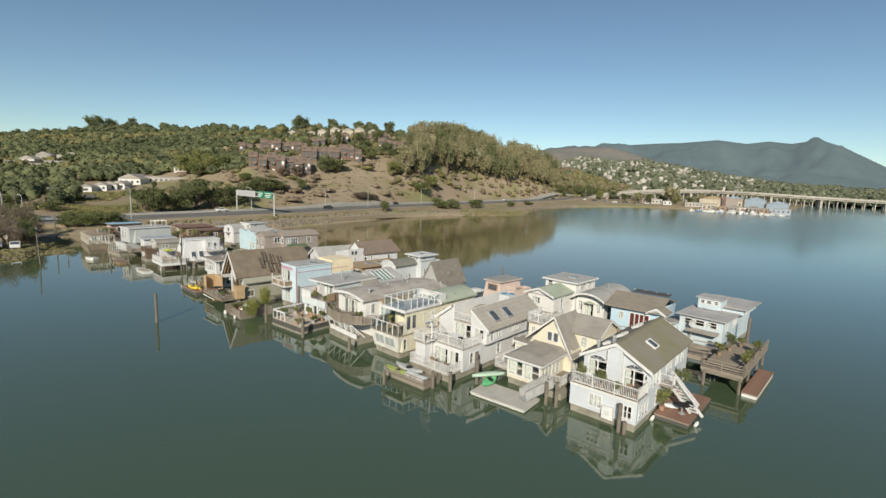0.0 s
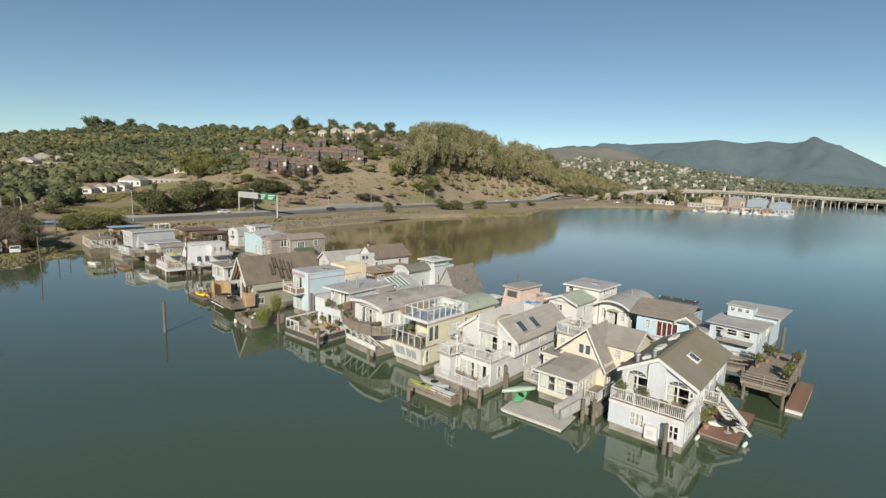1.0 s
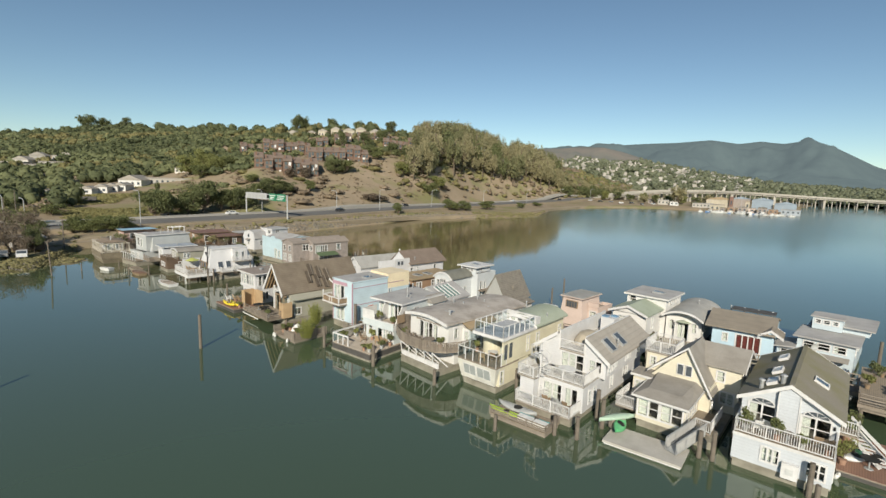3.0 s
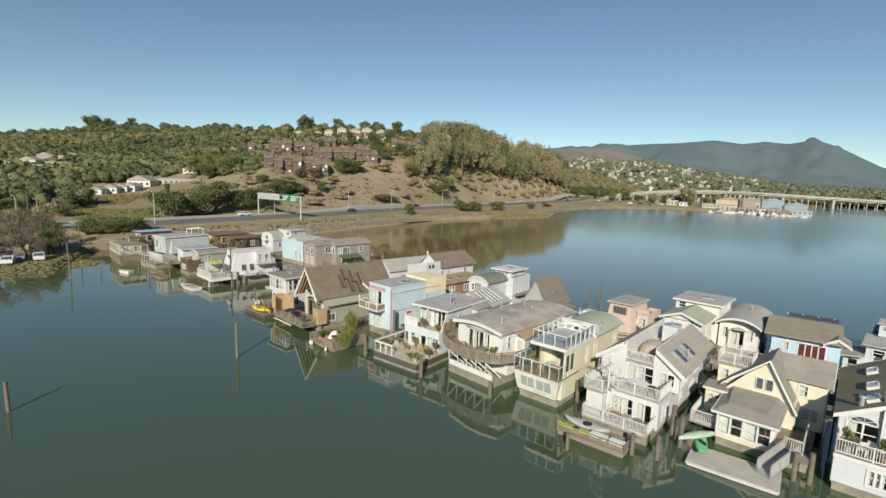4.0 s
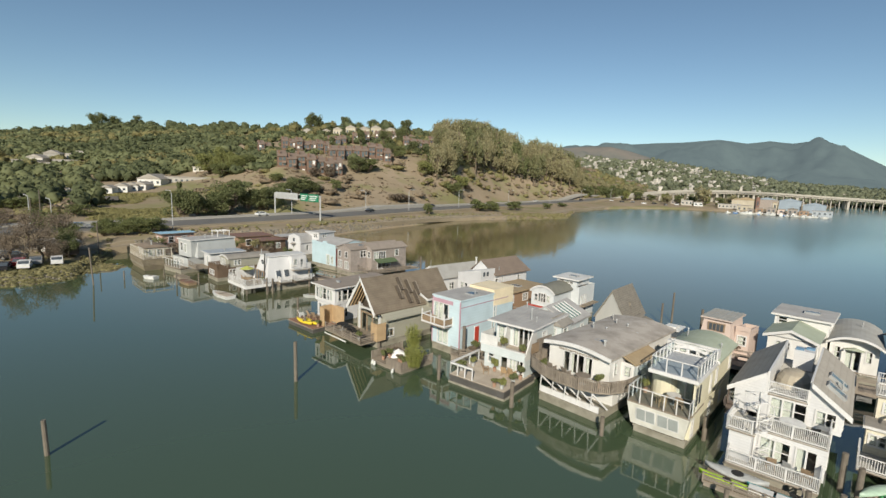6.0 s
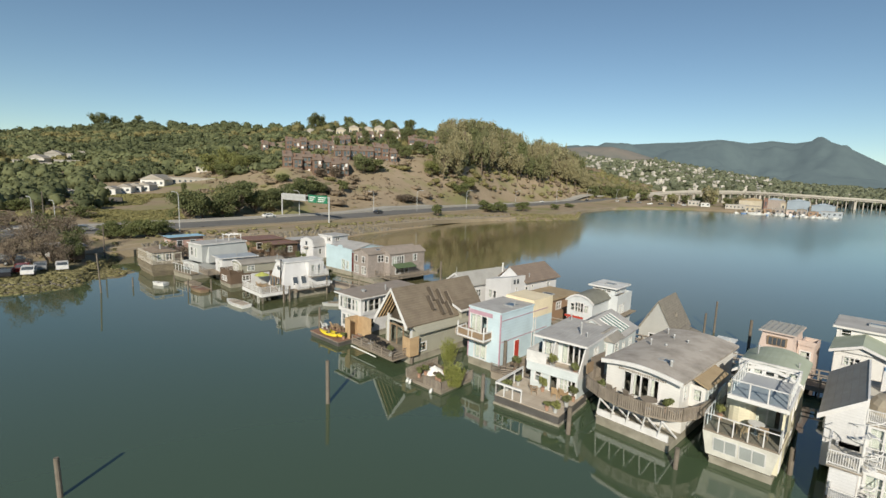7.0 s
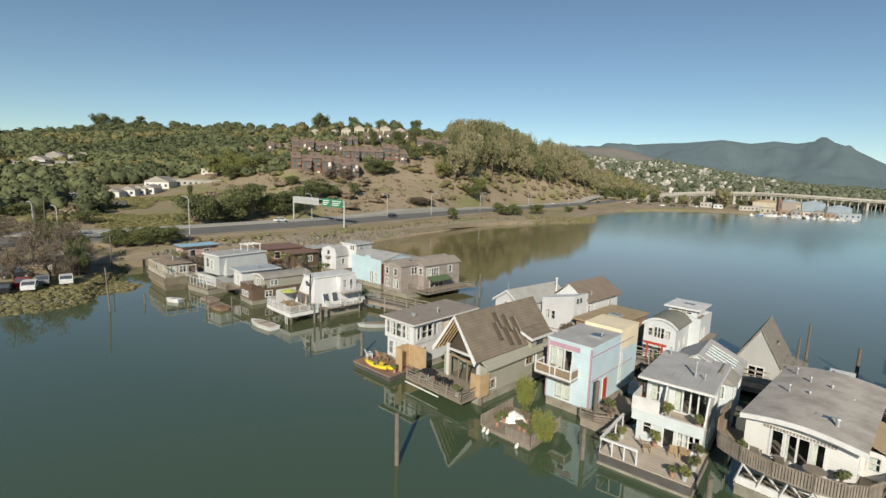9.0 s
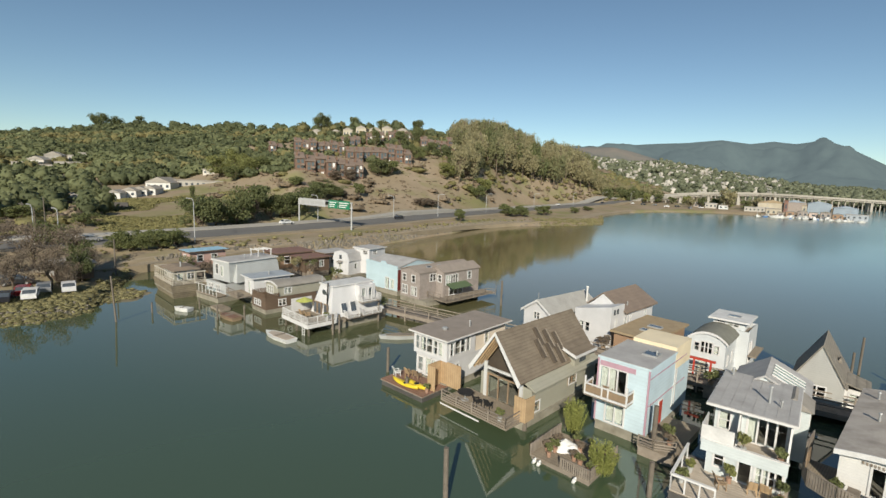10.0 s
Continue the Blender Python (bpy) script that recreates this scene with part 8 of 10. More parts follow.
scrub = {"wood_mid": [], "wood_light": [], "wood_brown": []}
while sum(map(len, scrub.values())) < 1250:
    az = r.uniform(-33, -5)
    rr, _ = profile(az)
    x, y, z = at_ground(az, r.uniform(rr[2] + 4, rr[3] + 55))
    q = noise.noise((x / 30, y / 30, 12)) + 0.5 * noise.noise((x / 11, y / 11, 6))
    if abs(q) < 0.1 and r.random() < 0.8:
        continue
    hh = r.uniform(0.2, 0.5) if r.random() < 0.88 else r.uniform(0.8, 2.4)
    scrub["wood_brown" if q < 0.2 else "wood_light" if q < 0.36 else "wood_mid"].append((x, y, z - hh * 0.15, hh, hh * r.uniform(2.2, 4.6)))
woods("slope_scrub", "wood_mid", scrub["wood_mid"], "low green scrub in patches on the dry slope", 4, sprays=44)
woods("olive_scrub", "wood_light", scrub["wood_light"], "low yellow-olive scrub on the dry slope", 15, sprays=44)
woods("dry_scrub", "wood_brown", scrub["wood_brown"], "low dry brown brush matting the slope", 14, sprays=44)
spots = []
for _ in range(420):                               # brown brush under the grove
    az = r.uniform(-9, 13)
    rr, _z = profile(az)
    x, y, z = at_ground(az, r.uniform(rr[2] + 4, rr[3] + 6))
    hh = r.uniform(0.8, 3.2)
    spots.append((x, y, z, hh, hh * 1.8))
woods("grove_brush", "wood_brown", spots[::2], "dry brown brush below the eucalyptus grove", 18, sprays=48)
woods("grove_brush", "wood_light", spots[1::2], "olive brush below the eucalyptus grove", 19, sprays=48)
spots = []
for _ in range(300):
    az = r.uniform(-60, -36) if _ % 2 else r.uniform(-38, 8)
    rr, _z = profile(az)
    x, y, z = at_ground(az, rr[1] + r.uniform(0, 8) if _ % 2 == 0 else r.uniform(rr[1], rr[2]))
    hh = r.uniform(0.3, 0.8)
    spots.append((x, y, z, hh, hh * 1.8))
woods("shore_scrub", "leaf_marsh", spots, "low olive marsh plants and scrub along the shore", 5, sprays=48)
spots = []
for _ in range(2000):                              # marsh grass on the near bank
    az = r.uniform(-54, -41.6)
    rr, _z = profile(az)
    x, y, z = at_ground(az, rr[0] + r.uniform(1.5, 15))
    hh = r.uniform(0.08, 0.32)
    spots.append((x, y, z, hh, hh * r.uniform(2.2, 4.2)))
for _ in range(160):
    q, a = 4.6 * math.sqrt(r.random()), r.uniform(0, math.tau)
    spots.append((-88.0 + q * math.cos(a), 84.8 + q * math.sin(a), 0.05, r.uniform(0.08, 0.25), r.uniform(0.5, 1.2)))
woods("marsh_grass", "leaf_marsh", spots, "olive and straw marsh grass on the near bank", 6, sprays=40, size=0.1)
spots = []
for _ in range(420):                               # grassy spit
    az = r.uniform(0.5, 8.6)
    rr, _z = profile(az)
    x, y, z = at_ground(az, rr[0] + r.uniform(5, 30))
    hh = r.uniform(0.15, 0.4)
    spots.append((x, y, z, hh, hh * 5.0))
woods("spit_grass", "leaf_marsh", spots, "olive marsh grass on a low spit", 16, sprays=32, size=0.22)

spots = []
for _ in range(200):                               # trees between the apartments
    az = r.uniform(-28, -7)
    rr, _z = profile(az)
    x, y, z = at_ground(az, r.uniform(rr[3] + 22, 455))
    hh = r.uniform(2.5, 5.5)
    spots.append((x, y, z, hh, hh * r.uniform(0.8, 1.2)))
for _ in range(90):
    az = r.uniform(-24, -8)
    x, y, z = at_ground(az, r.uniform(470, 500) if _ % 3 else r.uniform(520, 560))
    hh = r.uniform(3, 7) if _ % 3 else r.uniform(6, 12)
    spots.append((x, y, z - 0.5, hh, hh * r.uniform(0.9, 1.3)))
woods("slope_trees", "wood_light", spots[::2], "olive trees between the hillside apartments", 22)
woods("slope_trees", "wood_dark", spots[1::2], "darker trees between the hillside apartments", 23)
spots = []
for _ in range(620):                               # wooded foot of the hill before the town
    az = r.uniform(7.0, 16.5)
    rr, _z = profile(az)
    x, y, z = at_ground(az, r.uniform(rr[3] + 6, rr[4] + 30))
    hh = r.uniform(3.5, 8.5)
    spots.append((x, y, z - 0.4, hh, hh * r.uniform(1.0, 1.4)))
woods("foothill_woods", "wood_light", spots[::2], "olive trees over the foot of the hill", 41, sprays=40)
woods("foothill_woods", "wood_brown", spots[1::4], "brown-leaved trees over the foot of the hill", 42, sprays=40)
woods("foothill_woods", "wood_mid", spots[3::4], "green trees over the foot of the hill", 43, sprays=40)
# eucalyptus grove: tall thin trunks under ragged crowns
EUC = "tall eucalyptus with pale trunk and ragged olive crown"
CREST = ((-8, 58), (-5.8, 65), (-3.6, 66), (-1.6, 63), (0.2, 61), (1.8, 55), (2.7, 50.5), (4.4, 52), (6.2, 49.5), (7.5, 45), (8.4, 39), (10.6, 35), (13, 30))
grove = []
for i in range(185):
    az = -7.2 + 16.6 * r.random()
    rr, _z = profile(az)
    back = i % 5 < 2
    rad = rr[3] + r.uniform(25, 70) if back else rr[2] + 22 + r.random() ** 1.2 * 80
    crest = 19 + (float(np.interp(az, [c[0] for c in CREST], [c[1] for c in CREST])) - 19) * rad / 390
    room = crest - ground(az, rad)
    hh = room * r.uniform(0.82, 1.04) if back else min(room * r.uniform(0.55, 0.95), r.uniform(18, 29))
    if hh > 5:
        grove.append((az, rad, min(hh, 34)))
for i, (az, rad, hh) in enumerate(grove):
    plant(az, rad, hh, min(hh, 26) * r.uniform(0.42, 0.68), "leaf_oak" if i % 13 == 4 else "leaf_euc2" if i % 3 == 1 else "leaf_euc", EUC, i % 9, trunk=0.34 if i % 2 else 0.5, sprays=1000, size=0.045, lobes=20, group="eucalyptus grove", droop=0.15)
for i in range(46):
    az = r.uniform(8, 16)
    rr, _z = profile(az)
    plant(az, rr[2] + r.uniform(8, 80), r.uniform(8, 15), r.uniform(8, 14), "leaf_euc" if i % 3 else "leaf_oak", "olive-brown tree at the foot of the hill", i % 6, trunk=0.2, sprays=1100, size=0.06, lobes=16)

# ---------------------------------------------------------------- hillside apartments and houses
def apartment(x, y, z, ang, units, seed):
    r = random.Random(seed)
    ob = thing("apartment_block", x, y, z, ang, "brown shingled stepped apartment block on the hillside", "apartment block", "hillside apartments")
    u = 4.6
    for i in range(units):
        hh = r.uniform(5.2, 8.4)
        dy = r.uniform(-3.0, 3.0)
        x0 = i * u
        w = part("unit_wall", box(B(), x0, dy, -4, x0 + u - 0.15, dy + 9, hh), M["aptwall"], ob)
        part("unit_roof", prism(B(), [(dy - 0.5, hh + 0.01), (dy + 9.3, hh + 3.0), (dy + 9.3, hh + 3.3), (dy - 0.5, hh + 0.3)], "x", x0 - 0.1, x0 + u), M["apttrim"], ob)
        part("chimney", box(B(), x0 + 0.5, dy + 3, hh, x0 + 1.5, dy + 4.0, hh + 3.2), M["aptwall"], ob)
        for zz in (0.4, hh * 0.5 - 0.5, hh - 2.0):
            part("window", box(B(), x0 + 0.8, dy - 0.06, zz, x0 + 2.2, dy - 0.01, zz + 1.5), M["kwhite"] if r.random() < 0.22 else M["skyglass"], w)
            part("window", box(B(), x0 + 2.7, dy - 0.06, zz, x0 + 3.9, dy - 0.01, zz + 1.7), M["skyglass"] if r.random() < 0.8 else M["kwhite"], w)
        part("balcony", box(B(), x0 + 2.3, dy - 1.5, hh - 3.2, x0 + 4.1, dy, hh - 2.3), M["apttrim"], w)
    return ob


# rows of units along the contours: bearing and distance of both ends
for k, (a0, r0, a1, r1) in enumerate(((-25.1, 249, -18.5, 266), (-19.5, 293, -12.8, 305), (-24.4, 349, -19.1, 351), (-19.4, 380, -17.2, 380), (-16.7, 394, -14.6, 394),
                                      (-14.1, 426, -10.1, 432), (-11.0, 353, -6.5, 359), (-26.8, 374, -25.4, 366))):
    rm = (r0 + r1) / 2
    (x, y, z), (x1, y1, z1) = at_ground(a0, rm), at_ground(a1, rm)
    apartment(x, y, (z + z1) / 2, math.degrees(math.atan2(y1 - y, x1 - x)) + 4, max(2, round(math.hypot(x1 - x, y1 - y) / 4.5)), k)


def plain_house(x, y, z, ang, w, d, hh, wall, label, group="hill houses", name="house", gable=True, rise=0.24, roof="rooflight2"):
    ob = thing(name, x, y, z, ang, label, "house", group)
    wl = part("wall", box(B(), 0, 0, -3, w, d, hh), M[wall], ob)
    if gable:
        part("roof", prism(B(), [(-0.4, hh), (w + 0.4, hh), (w / 2, hh + w * rise)], "y", -0.4, d + 0.4), M[roof], ob)
    else:
        part("roof", box(B(), -0.3, -0.3, hh, w + 0.3, d + 0.3, hh + 0.35), M[roof], ob)
    n = max(1, int(w / 2.6)) if d < 10 or name == "house" else 0
    for i in range(n):
        part("window", box(B(), (i + 0.3) * w / n, -0.05, hh * 0.35, (i + 0.7) * w / n, -0.01, hh * 0.7), M["skyglass"], wl)
    return ob


for az, rad, w, d, hh, lab in ((-40.2, 268, 5.5, 8, 3.0, "white gabled hillside house"), (-39.4, 271, 5.5, 8, 3.0, "white gabled hillside house"), (-38.6, 274, 5.5, 8, 3.0, "white gabled hillside house"), (-41.4, 262, 5, 8, 2.8, "white gabled hillside house"),
                               (-38.2, 296, 11, 16, 3.6, "long white hall with grey roof"), (-36.0, 304, 24, 10, 3.4, "long low dark-sided hall"), (-33.2, 330, 14, 9, 3.2, "low tan house on the slope"),
                               (-22.4, 512, 17, 12, 7, "large white house on the ridge"), (-19.9, 512, 8, 10, 7, "white ridge apartment block"), (-18.7, 506, 9, 12, 8, "white ridge apartment block"), (-17.3, 512, 10, 12, 9, "white ridge apartment block"), (-15.9, 502, 11, 12, 8, "white ridge apartment block"),
                               (-14.5, 508, 10, 12, 9, "white ridge apartment block"), (-12.9, 504, 11, 12, 7, "white ridge apartment block"), (-10.8, 528, 10, 12, 7, "white ridge apartment block"),
                               (-47.2, 430, 14, 9, 5, "pale house among trees"), (-46.2, 442, 10, 9, 5, "pale house among trees"), (-45.0, 458, 10, 8, 6, "pale house among trees"), (-43.4, 470, 14, 9, 5, "pale house among trees"), (-42.6, 480, 12, 9, 5, "pale house among trees"), (-45.8, 425, 20, 8, 3, "pale house among trees"), (-44.4, 432, 14, 8, 4, "pale house among trees"),
                               (-47.9, 262, 24, 8, 2.6, "low white roadside building"), (-45.4, 264, 13, 6, 2.2, "low white roadside building")):
    x, y, z = at_ground(az, rad)
    plain_house(x, y, z - (2.5 if rad > 500 else 0), -az * 0.5 + (rad % 7 - 3) * 4, w, d, hh, "tanstucco" if "block" in lab else "hallwhite" if "white" in lab else "townwhite", lab, gable=w < 12 or "large" in lab)
h = thing("retaining_wall", *at_ground(-48.0, 246), 22, "long dark roadside retaining wall", "wall")
part("wall", box(B(), 0, 0, -1, 36, 0.6, 2.0), M["darkhull"], h)

# the town over the water
r = random.Random(21)
V, F = [], []


def town_z(az, rad):
    top = float(np.interp(az, [p[0] for p in TOWN], [p[1] for p in TOWN]))
    s = max(0.0, (rad - 780) / 420)
    x, y = polar(az, rad)
    f = noise.fractal((x / 160, y / 160, 7), 0.9, 2.2, 4)
    return 3 + (top - 3) * (s ** 0.8) * (1 + 0.30 * f * (1 - s) * 2)


for _ in range(560):
    az, rad = r.uniform(8.5, 28) if _ < 500 else r.uniform(28, 42), 780 + 410 * r.random() ** 0.8
    x, y = polar(az, rad)
    z, w, d, hh, a = town_z(az, rad) + 1.8, r.uniform(3.5, 9) * (0.6 + 0.4 * r.random()), r.uniform(3.5, 6), r.uniform(2.0, 3.6), r.uniform(-0.7, 0.7)
    c, s, i = math.cos(a), math.sin(a), len(V)
    for zz in (z - 4, z + hh):
        for px, py in ((-w / 2, -d / 2), (w / 2, -d / 2), (w / 2, d / 2), (-w / 2, d / 2)):
            V.append((x + px * c - py * s, y + px * s + py * c, zz))
    for zz, px in ((z + hh + w * 0.2, -d / 2), (z + hh + w * 0.2, d / 2)):
        V.append((x - px * s, y + px * c, zz))
    F += [(i, i + 1, i + 5, i + 4), (i + 1, i + 2, i + 6, i + 5), (i + 2, i + 3, i + 7, i + 6), (i + 3, i, i + 4, i + 7), (i + 4, i + 5, i + 8), (i + 6, i + 7, i + 9), (i + 5, i + 6, i + 9, i + 8), (i + 7, i + 4, i + 8, i + 9)]
tagged(new("town_houses", mesh_of("town_houses", V, F, M["townwhite"])), "scattered pale houses of the hillside town", "houses", kind="stuff")
spots = []
for _ in range(3200):
    az, rad = r.uniform(3, 48), 770 + 440 * r.random()
    x, y = polar(az, rad)
    hh = r.uniform(3, 9)
    spots.append((x, y, town_z(az, min(rad, 1199)), hh, hh * 1.2))
woods("town_trees", "leaf_town", spots, "green trees between the hillside town's houses", 8, sprays=24, size=0.2)

# ---------------------------------------------------------------- marina and viaduct
def hull_mesh(bm, L, W, H, z0=-0.2):
    ring = [(-W / 2, 0), (W / 2, 0), (W * 0.55, L * 0.5), (W * 0.35, L * 0.82), (0, L), (-W * 0.35, L * 0.82), (-W * 0.55, L * 0.5)]
    top = [bm.verts.new((x, y, H + 0.12 * H * y / L)) for x, y in ring]
    low = [bm.verts.new((x * 0.7, y * 0.93, z0)) for x, y in ring]
    bm.faces.new(top)
    bm.faces.new(low[::-1])
    for i in range(7):
        bm.faces.new((low[i], low[(i + 1) % 7], top[(i + 1) % 7], top[i]))
    return bm


def marina_boat(x, y, ang, L, lab, mast=0, paint="kwhite"):
    ob = thing("boat", x, y, 0, ang, lab, "boat", "marina boats")
    part("hull", hull_mesh(B(), L, L * 0.3, L * 0.12), M[paint], ob)
    part("cabin", box(B(), -L * 0.1, L * 0.25, L * 0.12, L * 0.1, L * 0.6, L * 0.24), M["kwhite"], ob)
    part("cabin_window", box(B(), -L * 0.105, L * 0.3, L * 0.17, L * 0.105, L * 0.58, L * 0.21), M["skyglass"], ob)
    if mast:
        part("mast", tube(B(), (0, L * 0.5, L * 0.12), (0, L * 0.5, mast), 0.09), M["metal"], ob)
    return ob


r = random.Random(31)
boat_paint = ("kwhite", "kwhite", "darkhull", "kblue", "kwhite", "brownpanel", "kgrey")
for i in range(30):                                # small craft along the marina docks
    x, y = polar(24.4 + i * 0.26 + r.uniform(-0.1, 0.1), 424 + r.uniform(-3, 10))
    ob = marina_boat(x, y, r.uniform(-100, 100), r.uniform(3.5, 6.5), "small moored boat at the marina dock", r.uniform(5, 9) if i % 4 == 0 else 0, boat_paint[i % 7])
for i in range(5):
    x, y = polar(24.6 + i * 1.5, 432)
    h = thing("dock", x, y, 0, -20 + i * 4, "low timber dock with posts at the marina", "dock", "marina docks")
    part("deck", box(B(), 0, 0, 0.3, 9, 1.4, 0.55), M["greywood"], h)
    for k in range(4):
        part("post", tube(B(), (k * 3.0, 0.1, -1), (k * 3.0, 0.1, 2.4), 0.16, 0.14, 8), M["pile"], h)
for az_, r_, hh_, sp_ in ((21.9, 470, 17, 15), (24.6, 500, 10, 12), (18.6, 470, 8, 9), (26.2, 510, 8, 10)):
    plant(az_, r_, hh_, sp_, "leaf_euc", "brown-olive tree behind the marina", 3, trunk=0.15, sprays=1100, size=0.06, lobes=16)
for i in range(12):
    x, y = polar(25.4 + i * 0.5 + r.uniform(-0.15, 0.15), 423 + r.uniform(-4, 9))
    marina_boat(x, y, r.uniform(-80, 80), r.uniform(5, 9), "white motor boat moored at the marina", 11 if i % 6 == 0 else 0)
M["sheetblue"] = surf("blue_grey_sheet_roof", (0.27, 0.33, 0.39), (0.21, 0.26, 0.31), 0.2, 0.6, 0.1, 4)
for az, rad, w, d, hh, wall, roof, lab in (
        (25.2, 480, 20, 16, 6.6, "tanstucco", "tanroof", "pale tan boat shed with low gable"), (27.4, 490, 14, 14, 8.0, "greyshingle", "sheetblue", "blue-roofed boat shed by the marina"), (29.2, 490, 15, 14, 8.2, "sheetblue", "sheetblue", "blue-roofed boat shed by the marina"),
        (31.1, 486, 15, 12, 6.4, "sheetblue", "sheetblue", "low blue-roofed boat shed by the marina"), (27.3, 477, 2.6, 3, 9.5, "redroof", "redroof", "narrow red tower by the boat sheds"), (28.7, 475, 3, 3, 6.5, "tanstucco", "tanroof", "tan hut by the boat sheds"),
        (24.0, 460, 16, 5, 3.4, "townwhite", "rooflight", "long white trailer on the shore"), (25.7, 447, 10, 7, 4.6, "tanstucco", "roofgrey", "tall pale houseboat at the marina"), (27.3, 443, 5, 5, 3.4, "brownwall", "roofgrey", "brown houseboat at the marina"),
        (28.2, 441, 6, 5, 4.0, "greyshingle", "roofgrey", "grey-brown houseboat at the marina"), (29.1, 443, 5, 5, 3.4, "pink", "roofgrey", "pale pink houseboat at the marina"), (29.9, 438, 6, 5, 4.2, "greyshingle", "roofdark", "grey-brown houseboat at the marina"),
        (30.8, 441, 6, 5, 3.2, "brownwall", "roofgrey", "brown houseboat at the marina"), (31.8, 445, 12, 7, 3.4, "bluegreyroof", "rooflight", "grey houseboat at the marina"), (26.6, 436, 4, 4, 2.8, "greyshingle", "roofdark", "grey-brown houseboat at the marina"),
        (20.6, 473, 9, 5, 4.0, "townwhite", "rooflight", "low white shore building"), (21.8, 469, 7, 5, 3.2, "lightgrey", "roofgrey", "low grey shore building"), (19.6, 480, 7, 5, 3.0, "greyshingle", "roofgrey", "low grey shore building")):
    x, y = polar(az - 0.6, rad)
    plain_house(x, y, max(0.5, ground(az, rad)) if rad > 450 else 0.5, -az, w, d, hh, wall, lab, "marina buildings", "building", gable=d > 9 or w == 6, rise=0.12, roof=roof)
for i in range(9):
    az, rad = 14.5 + i * 1.3, 475 + r.uniform(0, 30)
    plant(az, rad, r.uniform(6, 11), r.uniform(7, 12), "leaf_light" if i % 3 == 0 else "leaf_oak", "green tree on the marina shore", i % 6, trunk=0.15, sprays=1100, size=0.06, lobes=16)
for i in range(7):
    az, rad = 13.0 + i * 1.1, 452 + r.uniform(-6, 12)
    x, y, z = at_ground(az, rad)
    car(x, y, z + 0.06, r.uniform(0, 180), M[("paint_white", "paint_dark", "paint_silver")[i % 3]], "car parked on the marina shore")

via = thing("viaduct", 0, 0, 0, 0, "long pale concrete highway viaduct on piers", "bridge")
RUN = ((12.6, 492, 4.6), (15.2, 512, 8.6), (18, 535, 12.0), (20.7, 555, 14.0), (24.7, 585, 15.2), (28, 640, 14.2), (31.6, 675, 12.5), (35.8, 700, 10.6), (38.6, 710, 9.8), (45, 740, 8.8), (52, 800, 8.4))
pts = [(*polar(a, q), z) for a, q, z in RUN]
for (x0, y0, z0), (x1, y1, z1) in zip(pts, pts[1:]):
    L, a = math.hypot(x1 - x0, y1 - y0), math.atan2(y1 - y0, x1 - x0)
    c, s = math.cos(a), math.sin(a)

    def on(t, side, up):
        return x0 + c * L * t - s * side, y0 + s * L * t + c * side, z0 + (z1 - z0) * t + up
    span = part("span", bar(B(), on(0, 0, -0.5), on(1, 0, -0.5), 13, 1.0), M["concrete2"], via)
    for side in (-6.3, 6.3):
        part("parapet", bar(B(), on(0, side, 0.5), on(1, side, 0.5), 0.35, 0.9), M["concrete2"], span)
    part("girder", bar(B(), on(0, -5.0, -1.7), on(1, -5.0, -1.7), 0.7, 1.4), M["concrete2"], span)
    n = max(1, round(L / 8))
    for i in range(n):
        t = (i + 0.5) / n
        wide = 2.4 if i % 7 == 3 else 0.9
        p = part("pier", bar(B(), on(t, -3.6, -2.2 - z0), on(t, -3.6, -1.2), wide, wide), M["concrete2"], via)
        part("pier_leg", bar(B(), on(t, 3.6, -2.2 - z0), on(t, 3.6, -1.2), wide, wide), M["concrete2"], p)
        part("pier_cap", bar(B(), on(t, -6.2, -2.0), on(t, 6.2, -2.0), 1.1, 1.2), M["concrete2"], p)
# ---------------------------------------------------------------- loose things on decks and water
def local(hx, hy, ha, x, y):
    a = radians(ha)
    return hx + x * math.cos(a) - y * math.sin(a), hy + x * math.sin(a) + y * math.cos(a)


HA, HB, HC, HD, HE, HF, HG, HH, HI, HJ = (15.35, 28.75, -35.5), (10.3, 33.5, -36), (1.5, 37.5, -36), (-4.3, 39.7, -36.7), (-9.8, 45.1, -41), (-14.8, 49.5, -33), (-21.3, 55.0, -38), (-31.3, 57.3, -39.5), (-37.3, 62.0, -36.8), (-55.6, 77.4, -39)


def chair(x, y, z, ang, mat, label, lean=0.25):
    ob = thing("deck_chair", x, y, z, ang, label, "chair", "deck chairs")
    part("seat", box(B(), -0.26, -0.26, 0.36, 0.26, 0.26, 0.42), M[mat], ob)
    part("backrest", bar(B(), (0, 0.24, 0.42), (0, 0.24 + lean, 1.0), 0.5, 0.05), M[mat], ob)
    for px in (-0.24, 0.24):
        part("armrest", box(B(), px - 0.05, -0.28, 0.58, px + 0.05, 0.3, 0.62), M[mat], ob)
        for py in (-0.24, 0.24):
            part("leg", box(B(), px - 0.03, py - 0.03, 0, px + 0.03, py + 0.03, 0.58), M[mat], ob)
    return ob


def table(x, y, z, mat, label, r=0.5, hh=0.72):
    ob = thing("patio_table", x, y, z, 0, label, "table", "patio tables")
    part("tabletop", tube(B(), (0, 0, hh), (0, 0, hh + 0.05), r, r, 16), M[mat], ob)
    part("stem", tube(B(), (0, 0, 0.04), (0, 0, hh), 0.05), M["metal"], ob)
    part("foot", tube(B(), (0, 0, 0), (0, 0, 0.04), r * 0.5, r * 0.45, 12), M["metal"], ob)


